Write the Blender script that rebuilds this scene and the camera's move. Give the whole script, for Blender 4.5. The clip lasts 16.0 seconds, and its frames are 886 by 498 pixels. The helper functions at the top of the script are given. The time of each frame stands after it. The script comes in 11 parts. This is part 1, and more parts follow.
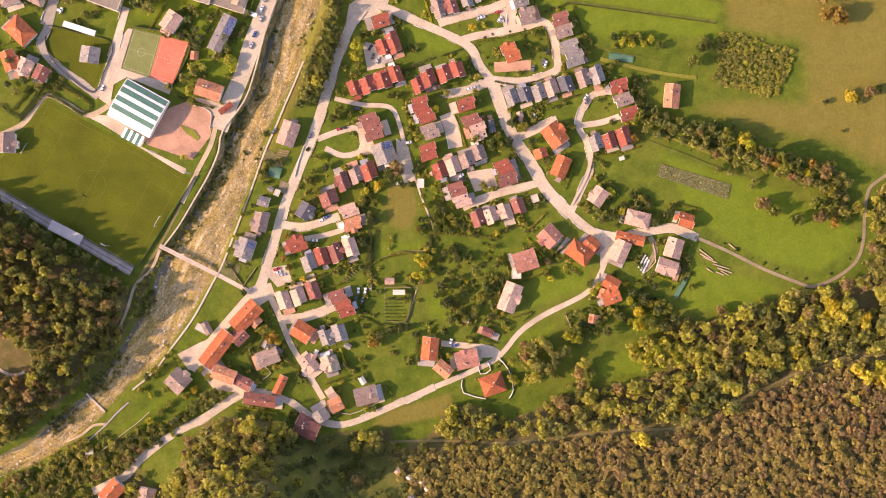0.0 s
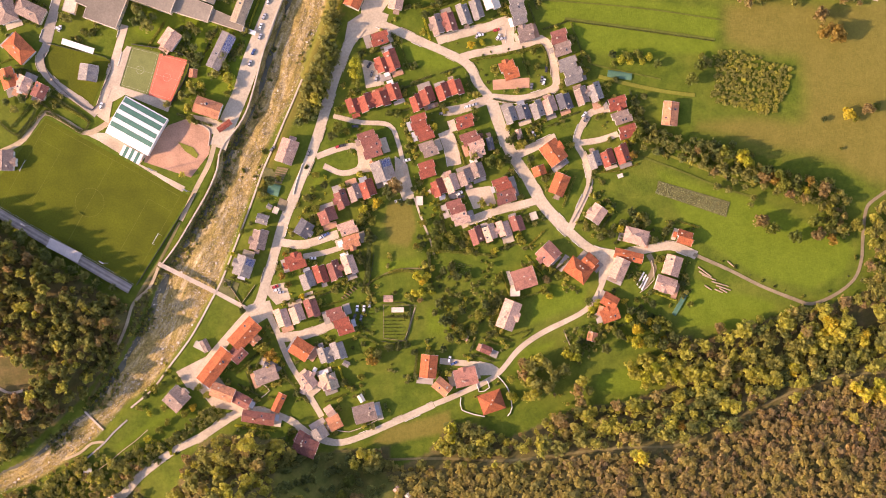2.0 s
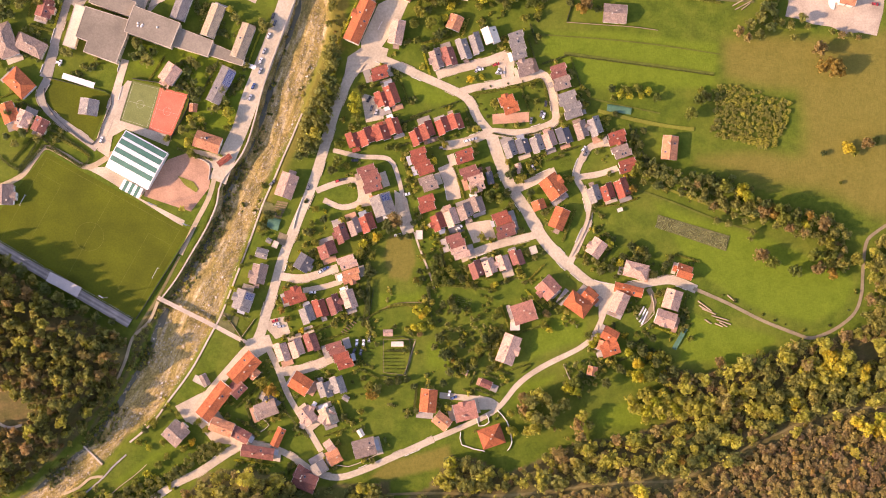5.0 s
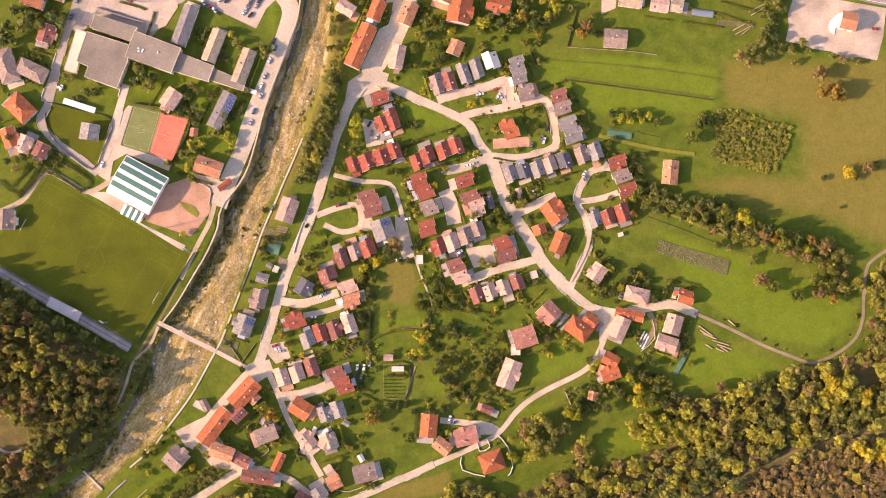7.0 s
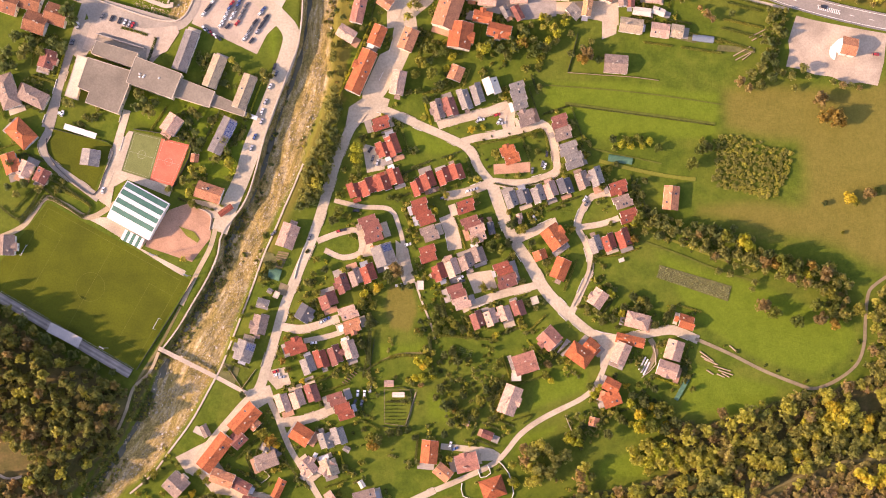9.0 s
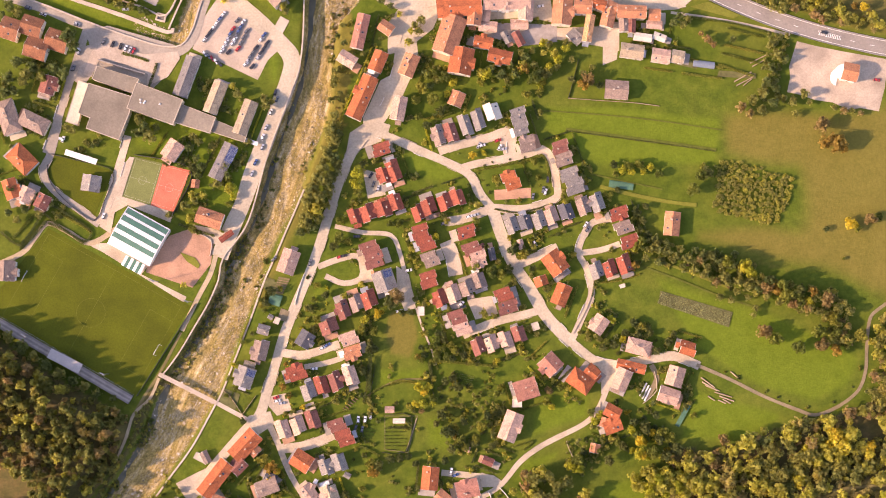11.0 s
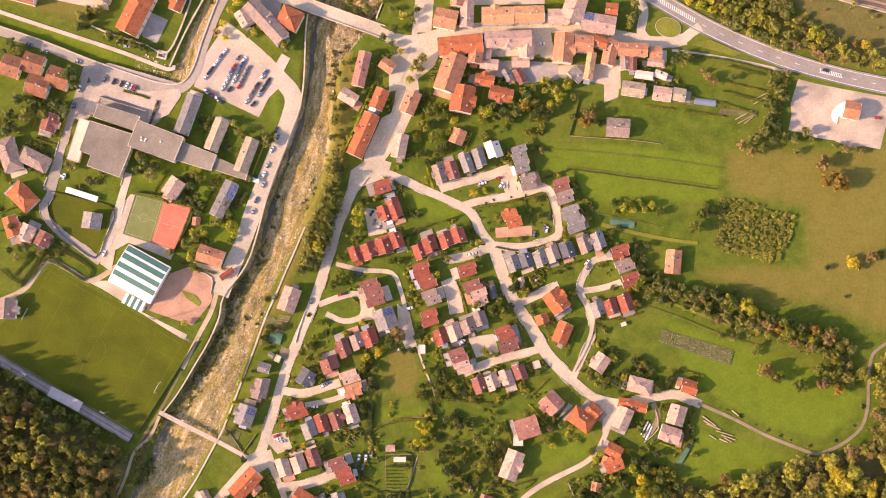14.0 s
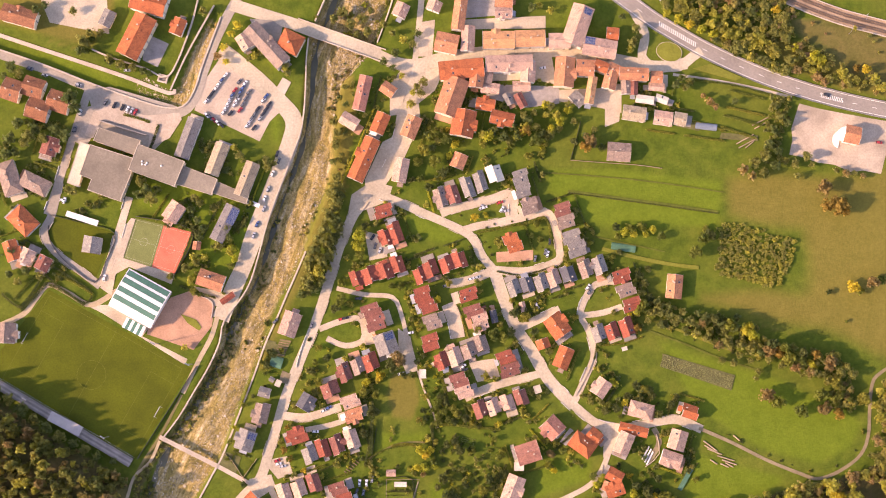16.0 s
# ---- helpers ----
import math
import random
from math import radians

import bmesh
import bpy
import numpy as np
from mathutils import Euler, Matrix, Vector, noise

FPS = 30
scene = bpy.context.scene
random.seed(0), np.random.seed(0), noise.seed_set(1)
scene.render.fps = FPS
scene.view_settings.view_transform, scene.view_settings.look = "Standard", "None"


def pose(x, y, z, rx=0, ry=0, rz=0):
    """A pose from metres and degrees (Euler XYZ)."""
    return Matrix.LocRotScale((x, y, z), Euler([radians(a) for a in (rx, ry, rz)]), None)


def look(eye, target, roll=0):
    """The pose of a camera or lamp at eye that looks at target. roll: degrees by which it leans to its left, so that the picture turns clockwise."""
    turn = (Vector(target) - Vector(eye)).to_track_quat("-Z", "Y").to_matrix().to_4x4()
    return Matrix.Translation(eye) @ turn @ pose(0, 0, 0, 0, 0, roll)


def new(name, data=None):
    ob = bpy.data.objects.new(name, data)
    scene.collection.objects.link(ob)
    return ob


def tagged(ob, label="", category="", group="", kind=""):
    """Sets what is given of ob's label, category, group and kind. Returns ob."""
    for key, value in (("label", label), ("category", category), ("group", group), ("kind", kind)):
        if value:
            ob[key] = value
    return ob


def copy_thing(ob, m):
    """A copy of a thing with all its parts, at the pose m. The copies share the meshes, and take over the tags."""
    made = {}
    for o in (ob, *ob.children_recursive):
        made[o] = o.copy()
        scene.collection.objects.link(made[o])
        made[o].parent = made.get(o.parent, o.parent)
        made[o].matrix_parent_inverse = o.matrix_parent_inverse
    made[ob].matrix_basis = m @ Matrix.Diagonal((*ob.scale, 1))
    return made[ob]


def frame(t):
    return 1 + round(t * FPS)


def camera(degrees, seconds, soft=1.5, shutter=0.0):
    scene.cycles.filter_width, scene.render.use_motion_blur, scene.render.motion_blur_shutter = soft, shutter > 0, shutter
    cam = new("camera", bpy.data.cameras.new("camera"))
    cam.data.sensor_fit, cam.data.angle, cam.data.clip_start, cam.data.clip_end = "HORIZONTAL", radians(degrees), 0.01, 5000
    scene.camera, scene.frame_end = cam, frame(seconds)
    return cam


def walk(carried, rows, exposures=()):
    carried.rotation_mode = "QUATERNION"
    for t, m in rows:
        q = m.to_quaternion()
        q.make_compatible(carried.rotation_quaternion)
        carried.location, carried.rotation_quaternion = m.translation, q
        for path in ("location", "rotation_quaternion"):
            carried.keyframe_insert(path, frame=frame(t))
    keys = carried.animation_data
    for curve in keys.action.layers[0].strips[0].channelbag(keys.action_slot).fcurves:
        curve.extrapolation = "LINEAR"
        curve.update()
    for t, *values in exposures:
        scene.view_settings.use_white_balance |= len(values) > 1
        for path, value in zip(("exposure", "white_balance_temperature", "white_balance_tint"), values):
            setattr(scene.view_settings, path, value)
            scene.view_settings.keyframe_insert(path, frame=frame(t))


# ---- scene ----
cam = camera(33.0, 16.0, soft=1.0)
PATH = [
    (0.0, -2.397, -12.996, 949.184, 1.1940, -0.1400, 0.5738),
    (0.5, -3.062, -10.824, 949.214, 1.2172, -0.1957, 0.5604),
    (1.0, -3.527, -9.193, 949.240, 1.2812, -0.2366, 0.5518),
    (1.5, -3.829, -7.962, 949.268, 1.3785, -0.2650, 0.5466),
    (2.0, -3.981, -6.987, 949.287, 1.5026, -0.2818, 0.5440),
    (2.5, -4.014, -6.155, 949.297, 1.6474, -0.2894, 0.5429),
    (3.0, -3.940, -5.390, 949.298, 1.8073, -0.2885, 0.5429),
    (3.5, -3.782, -4.638, 949.283, 1.9776, -0.2806, 0.5434),
    (4.0, -3.552, -3.832, 949.259, 2.1544, -0.2667, 0.5440),
    (6.5, -1.784, 1.078, 948.982, 3.0312, -0.1412, 0.5432),
    (7.0, -1.376, 2.374, 948.914, 3.1916, -0.1101, 0.5422),
    (7.5, -0.969, 3.851, 948.843, 3.3442, -0.0786, 0.5414),
    (8.0, -0.570, 5.502, 948.779, 3.4887, -0.0472, 0.5407),
    (8.5, -0.182, 7.335, 948.717, 3.6250, -0.0160, 0.5405),
    (9.0, 0.186, 9.336, 948.663, 3.7531, 0.0140, 0.5410),
    (11.5, 1.463, 21.079, 948.540, 4.2814, 0.1303, 0.5588),
    (12.0, 1.546, 23.698, 948.546, 4.3677, 0.1429, 0.5661),
    (12.5, 1.542, 26.382, 948.563, 4.4486, 0.1502, 0.5745),
    (13.0, 1.436, 29.131, 948.585, 4.5243, 0.1513, 0.5839),
    (13.5, 1.217, 31.934, 948.615, 4.5954, 0.1458, 0.5937),
    (14.0, 0.861, 34.781, 948.648, 4.6616, 0.1323, 0.6036),
    (14.5, 0.349, 37.677, 948.679, 4.7228, 0.1097, 0.6131),
    (15.0, -0.347, 40.630, 948.707, 4.7791, 0.0767, 0.6211),
    (15.5, -1.249, 43.654, 948.729, 4.8296, 0.0322, 0.6269),
    (16.0, -2.388, 46.763, 948.739, 4.8737, -0.0254, 0.6293),
]
walk(cam, [(t, pose(x, y, z, rx, ry, rz)) for t, x, y, z, rx, ry, rz in PATH], [(0.0, 1.30, 7500, 39), (16.0, 1.30, 7500, 39)])

# ---- light ----
SUN_EL, SUN_AZ = radians(28.5), radians(194.0)   # the sun stands in the west-south-west of the plan
sky_world = bpy.data.worlds.new("sky")
scene.world = sky_world
sky_world.use_nodes = True
wn = sky_world.node_tree
sky_tex = wn.nodes.new("ShaderNodeTexSky")
sky_tex.sky_type, sky_tex.sun_disc = "NISHITA", False
sky_tex.sun_elevation, sky_tex.sun_rotation = SUN_EL, radians(90) - SUN_AZ
wn.links.new(sky_tex.outputs[0], wn.nodes["Background"].inputs[0])
wn.nodes["Background"].inputs[1].default_value = 0.15
sun_data = bpy.data.lights.new("sun", "SUN")
sun_data.energy, sun_data.angle, sun_data.color = 2.9, radians(0.6), (1.0, 0.83, 0.60)
sun_ob = new("sun", sun_data)
sun_dir = Vector((math.cos(SUN_EL) * math.cos(SUN_AZ), math.cos(SUN_EL) * math.sin(SUN_AZ), math.sin(SUN_EL)))
sun_ob.matrix_world = look(sun_dir * 900, (0, 0, 0))

# ---- materials ----


def nodes_of(name):
    m = bpy.data.materials.new(name)
    m.use_nodes = True
    nt = m.node_tree
    return m, nt, nt.nodes["Principled BSDF"]


def noise_node(nt, scale, detail=3.0, coord="Object", rough=0.55):
    tc = nt.nodes.new("ShaderNodeTexCoord")
    n = nt.nodes.new("ShaderNodeTexNoise")
    n.inputs["Scale"].default_value, n.inputs["Detail"].default_value = scale, detail
    n.inputs["Roughness"].default_value = rough
    nt.links.new(tc.outputs[coord], n.inputs["Vector"])
    return n.outputs["Fac"]


def ramp(nt, fac, stops):
    r = nt.nodes.new("ShaderNodeValToRGB")
    while len(r.color_ramp.elements) < len(stops):
        r.color_ramp.elements.new(0.5)
    for e, (p, c) in zip(r.color_ramp.elements, stops):
        e.position, e.color = p, (*c, 1)
    nt.links.new(fac, r.inputs["Fac"])
    return r.outputs["Color"]


def mix(nt, fac, a, b, how="MIX"):
    n = nt.nodes.new("ShaderNodeMix")
    n.data_type, n.blend_type = "RGBA", how
    for socket, v in ((n.inputs[0], fac), (n.inputs[6], a), (n.inputs[7], b)):
        if isinstance(v, bpy.types.NodeSocket):
            nt.links.new(v, socket)
        else:
            socket.default_value = v if isinstance(v, (int, float)) else (*v, 1)
    return n.outputs[2]


def bump(nt, bsdf, height, strength, distance):
    b = nt.nodes.new("ShaderNodeBump")
    b.inputs["Strength"].default_value, b.inputs["Distance"].default_value = strength, distance
    nt.links.new(height, b.inputs["Height"])
    nt.links.new(b.outputs[0], bsdf.inputs["Normal"])


def shade(c, k):
    return tuple(min(1.0, v * k) for v in c)


def surface(name, c, rough=0.9, coarse=0.08, fine=1.6, vary=0.28, relief=0.05, random_tone=0.0, metal=0.0):
    """A plain rough surface: stains at a coarse scale, grain at a fine one."""
    m, nt, b = nodes_of(name)
    stains = ramp(nt, noise_node(nt, coarse, 4), [(0.3, shade(c, 1 - vary)), (0.7, shade(c, 1 + vary))])
    grain = noise_node(nt, fine, 4, rough=0.7)
    col = mix(nt, 0.55, stains, ramp(nt, grain, [(0.25, (0.32, 0.32, 0.32)), (0.75, (0.72, 0.72, 0.72))]), "OVERLAY")
    if random_tone:
        info = nt.nodes.new("ShaderNodeObjectInfo")
        col = mix(nt, 1.0, col, ramp(nt, info.outputs["Random"], [(0, shade((1, 1, 1), 1 - random_tone)), (1, (1, 1, 1))]), "MULTIPLY")
    nt.links.new(col, b.inputs["Base Color"])
    b.inputs["Roughness"].default_value, b.inputs["Metallic"].default_value = rough, metal
    b.inputs["Specular IOR Level"].default_value = 0.25
    if relief:
        bump(nt, b, grain, 0.6, relief)
    return m


def tiled(name, c, c2, rough=0.8):
    """Roof tiles in courses along the ridge, with weathered patches."""
    m, nt, b = nodes_of(name)
    tc = nt.nodes.new("ShaderNodeTexCoord")
    br = nt.nodes.new("ShaderNodeTexBrick")
    br.inputs["Scale"].default_value = 1.0
    br.inputs["Brick Width"].default_value, br.inputs["Row Height"].default_value = 0.30, 0.36
    br.inputs["Mortar Size"].default_value = 0.025
    br.inputs["Color1"].default_value, br.inputs["Color2"].default_value = (*c, 1), (*c2, 1)
    br.inputs["Mortar"].default_value = (*shade(c, 0.45), 1)
    nt.links.new(tc.outputs["Object"], br.inputs["Vector"])
    weather = ramp(nt, noise_node(nt, 0.35, 5, rough=0.65), [(0.28, (0.42, 0.40, 0.40)), (0.48, (0.90, 0.90, 0.90)), (0.70, (1.22, 1.16, 1.06))])
    col = mix(nt, 0.8, br.outputs["Color"], weather, "MULTIPLY")
    moss = ramp(nt, noise_node(nt, 1.3, 4), [(0.55, (0, 0, 0)), (0.8, (1, 1, 1))])
    col = mix(nt, mix(nt, 1.0, moss, (0.55, 0.55, 0.55), "MULTIPLY"), col, shade(c, 0.55))
    info = nt.nodes.new("ShaderNodeObjectInfo")
    col = mix(nt, 1.0, col, ramp(nt, info.outputs["Random"], [(0, (0.78, 0.78, 0.8)), (0.5, (0.95, 0.93, 0.9)), (1, (1, 1, 1))]), "MULTIPLY")
    nt.links.new(col, b.inputs["Base Color"])
    b.inputs["Roughness"].default_value, b.inputs["Specular IOR Level"].default_value = rough, 0.3
    bump(nt, b, br.outputs["Fac"], 0.5, 0.03)
    return m


def stones_material():
    m, nt, b = nodes_of("boulder")
    geo = nt.nodes.new("ShaderNodeNewGeometry")
    tone = ramp(nt, geo.outputs["Random Per Island"], [(0, (0.15, 0.12, 0.06)), (0.45, (0.34, 0.26, 0.13)), (0.8, (0.50, 0.41, 0.27)), (1, (0.66, 0.58, 0.47))])
    grain = noise_node(nt, 2.0, 4)
    nt.links.new(mix(nt, 0.4, tone, ramp(nt, grain, [(0.3, (0.35, 0.35, 0.35)), (0.7, (0.65, 0.65, 0.65))]), "OVERLAY"), b.inputs["Base Color"])
    b.inputs["Roughness"].default_value = 0.9
    bump(nt, b, grain, 0.5, 0.05)
    return m


ROOF = {
    "red": tiled("roof_red", (0.41, 0.112, 0.064), (0.30, 0.080, 0.050)),
    "orange": tiled("roof_orange", (0.64, 0.28, 0.145), (0.53, 0.225, 0.115)),
    "apricot": tiled("roof_apricot", (0.76, 0.40, 0.19), (0.68, 0.34, 0.16)),
    "vivid": tiled("roof_vivid", (0.56, 0.165, 0.062), (0.46, 0.13, 0.052)),
    "rose": tiled("roof_rose", (0.52, 0.235, 0.165), (0.42, 0.185, 0.135)),
    "rust": tiled("roof_rust", (0.37, 0.155, 0.078), (0.28, 0.115, 0.06)),
    "brown": tiled("roof_brown", (0.34, 0.135, 0.095), (0.26, 0.10, 0.08)),
    "pink": tiled("roof_pink", (0.66, 0.43, 0.32), (0.56, 0.36, 0.265)),
    "grey": tiled("roof_grey", (0.33, 0.30, 0.265), (0.26, 0.24, 0.22)),
    "dark": tiled("roof_dark", (0.15, 0.15, 0.165), (0.11, 0.115, 0.13)),
    "tan": tiled("roof_tan", (0.38, 0.28, 0.22), (0.30, 0.22, 0.18)),
    "beige": tiled("roof_beige", (0.50, 0.40, 0.27), (0.43, 0.34, 0.23)),
    "white": surface("roof_sheet_pale", (0.60, 0.53, 0.42), 0.6, 0.15, 1.2, 0.12, 0.02),
    "flat": surface("roof_felt", (0.27, 0.225, 0.165), 0.9, 0.06, 0.9, 0.2, 0.02, 0.25),
    "cream": surface("roof_gravel", (0.62, 0.52, 0.38), 0.9, 0.1, 1.2, 0.15, 0.02, 0.2),
}
ROOF_WORDS = {"apricot": "pale apricot tiled", "vivid": "bright orange-red tiled", "rose": "faded rose tiled", "rust": "rusty brown tiled", "red": "bright red tiled", "orange": "orange clay tiled", "brown": "brownish red tiled", "pink": "pale pink tiled",
              "grey": "grey tiled", "dark": "dark slate grey", "tan": "weathered brown tiled", "beige": "pale beige tiled", "white": "pale sheet metal", "flat": "flat brown felt",
              "cream": "flat cream gravelled"}
PLASTER = [surface("plaster_white", (0.74, 0.69, 0.60), 0.9, 0.2, 2.0, 0.1, 0.01), surface("plaster_cream", (0.74, 0.62, 0.44), 0.9, 0.2, 2.0, 0.1, 0.01),
           surface("plaster_grey", (0.60, 0.56, 0.52), 0.9, 0.2, 2.0, 0.12, 0.01)]
VERGE = [surface("verge_white", (0.72, 0.67, 0.58), 0.7, 0.3, 2.0, 0.1, 0.0), surface("verge_brown", (0.22, 0.13, 0.08), 0.8, 0.3, 2.0, 0.2, 0.0)]
M_CONCRETE = surface("concrete", (0.50, 0.41, 0.305), 0.9, 0.12, 1.5, 0.16, 0.02)
M_ASPHALT = surface("asphalt_worn", (0.465, 0.387, 0.272), 0.9, 0.05, 0.7, 0.16, 0.01)
# darker copy of the asphalt, shade on the western streets put into its colour
M_STREET = surface("asphalt_shade_grey", (0.34, 0.288, 0.222), 0.9, 0.05, 0.7, 0.16, 0.01)
M_ASPHALT_DARK = surface("asphalt_main", (0.27, 0.235, 0.195), 0.9, 0.05, 0.7, 0.14, 0.01)
M_PAVING = surface("paving_pale", (0.475, 0.385, 0.272), 0.9, 0.07, 1.0, 0.22, 0.01)
M_PLAZA = surface("paving_red", (0.44, 0.245, 0.15), 0.9, 0.10, 1.0, 0.2, 0.01)
M_CARPARK = surface("asphalt_pinkish", (0.46, 0.365, 0.27), 0.9, 0.06, 0.9, 0.16, 0.01)
M_PATH = surface("path_gravel", (0.42, 0.325, 0.195), 0.95, 0.1, 1.0, 0.22, 0.03)
M_LOT = surface("gravel_lot", (0.45, 0.355, 0.255), 0.95, 0.045, 0.8, 0.34, 0.03)
M_DIRT = surface("dirt_track", (0.24, 0.19, 0.11), 0.95, 0.1, 1.0, 0.25, 0.05)
M_TRACK = surface("grassy_track", (0.19, 0.155, 0.06), 0.95, 0.1, 1.0, 0.25, 0.05)
M_FURROW = surface("furrow", (0.10, 0.115, 0.016), 0.95, 0.2, 1.0, 0.25, 0.05)
M_FENCE = surface("fence_dark", (0.07, 0.065, 0.055), 0.8, 0.4, 2.0, 0.2, 0.0)
M_MOWN = surface("mown_strip", (0.175, 0.18, 0.024), 0.95, 0.1, 1.0, 0.2, 0.04)
M_SOIL = surface("garden_soil", (0.13, 0.125, 0.045), 0.95, 0.3, 2.0, 0.3, 0.08)
M_LINE = surface("road_paint", (0.78, 0.74, 0.66), 0.8, 0.3, 3.0, 0.15, 0.0)
M_CHALK = surface("pitch_chalk", (0.125, 0.135, 0.020), 0.9, 0.2, 2.0, 0.25, 0.0)
M_COURT_GREEN = surface("court_green", (0.17, 0.19, 0.06), 0.9, 0.12, 1.5, 0.15, 0.0)
M_COURT_RED = surface("court_red", (0.60, 0.17, 0.10), 0.9, 0.12, 1.5, 0.14, 0.0)
M_PITCH = surface("pitch_turf", (0.078, 0.092, 0.004), 0.95, 0.05, 0.9, 0.2, 0.04)
M_METAL_WHITE = surface("metal_white", (0.68, 0.655, 0.61), 0.5, 0.3, 2.0, 0.08, 0.0)
M_METAL_GREEN = surface("metal_green", (0.07, 0.17, 0.12), 0.5, 0.3, 2.0, 0.12, 0.0)
M_METAL_BLUE = surface("metal_blue_grey", (0.17, 0.205, 0.24), 0.5, 0.3, 2.0, 0.12, 0.0)
M_STEEL = surface("steel_galvanised", (0.45, 0.44, 0.42), 0.45, 0.5, 3.0, 0.1, 0.0, 0.0, 0.7)
M_STEEL_RUST = surface("rail_steel", (0.20, 0.15, 0.12), 0.5, 0.5, 3.0, 0.2, 0.0, 0.0, 0.6)
M_CONCRETE_DARK = surface("concrete_dark", (0.24, 0.21, 0.18), 0.9, 0.2, 1.5, 0.2, 0.02)
M_CONCRETE_MID = surface("concrete_mid", (0.33, 0.29, 0.25), 0.9, 0.2, 1.5, 0.2, 0.02)
M_ROOF_GREY = surface("stand_sheet", (0.46, 0.42, 0.38), 0.7, 0.2, 1.5, 0.12, 0.02)
M_LINE_SOFT = surface("court_paint", (0.42, 0.38, 0.28), 0.8, 0.3, 3.0, 0.15, 0.0)
M_WOOD = surface("wood_weathered", (0.26, 0.17, 0.10), 0.85, 0.6, 4.0, 0.25, 0.02, 0.3)
M_TIMBER = surface("timber_cut", (0.48, 0.35, 0.22), 0.85, 0.6, 4.0, 0.2, 0.02, 0.3)
M_BOULDER = stones_material()
M_BALLAST = surface("ballast", (0.34, 0.235, 0.15), 0.95, 0.15, 2.0, 0.25, 0.05)
M_BARK = surface("bark", (0.12, 0.085, 0.055), 0.95, 0.6, 4.0, 0.3, 0.05)
M_RUBBER = surface("rubber", (0.02, 0.02, 0.02), 0.8, 1.0, 4.0, 0.1, 0.0)
M_POOL = surface("tarp_green", (0.07, 0.16, 0.095), 0.6, 0.3, 2.0, 0.15, 0.0)


def make_glass():
    m, nt, b = nodes_of("window_glass")
    b.inputs["Base Color"].default_value = (0.03, 0.035, 0.04, 1)
    b.inputs["Roughness"].default_value = 0.06
    return m


def make_water():
    m, nt, b = nodes_of("river_water")
    c = ramp(nt, noise_node(nt, 0.09, 4), [(0.35, (0.085, 0.085, 0.055)), (0.7, (0.16, 0.145, 0.085))])
    nt.links.new(c, b.inputs["Base Color"])
    b.inputs["Roughness"].default_value, b.inputs["Specular IOR Level"].default_value = 0.3, 0.3
    bump(nt, b, noise_node(nt, 1.1, 5), 0.6, 0.15)
    return m


def make_solar():
    m, nt, b = nodes_of("solar_cells")
    tc = nt.nodes.new("ShaderNodeTexCoord")
    br = nt.nodes.new("ShaderNodeTexBrick")
    br.offset = 0.0
    br.inputs["Scale"].default_value, br.inputs["Brick Width"].default_value, br.inputs["Row Height"].default_value = 1, 0.16, 0.16
    br.inputs["Mortar Size"].default_value = 0.008
    br.inputs["Color1"].default_value = br.inputs["Color2"].default_value = (0.05, 0.07, 0.16, 1)
    br.inputs["Mortar"].default_value = (0.4, 0.42, 0.45, 1)
    nt.links.new(tc.outputs["Object"], br.inputs["Vector"])
    nt.links.new(br.outputs["Color"], b.inputs["Base Color"])
    b.inputs["Roughness"].default_value = 0.2
    return m


M_GLASS, M_WATER, M_SOLAR = make_glass(), make_water(), make_solar()


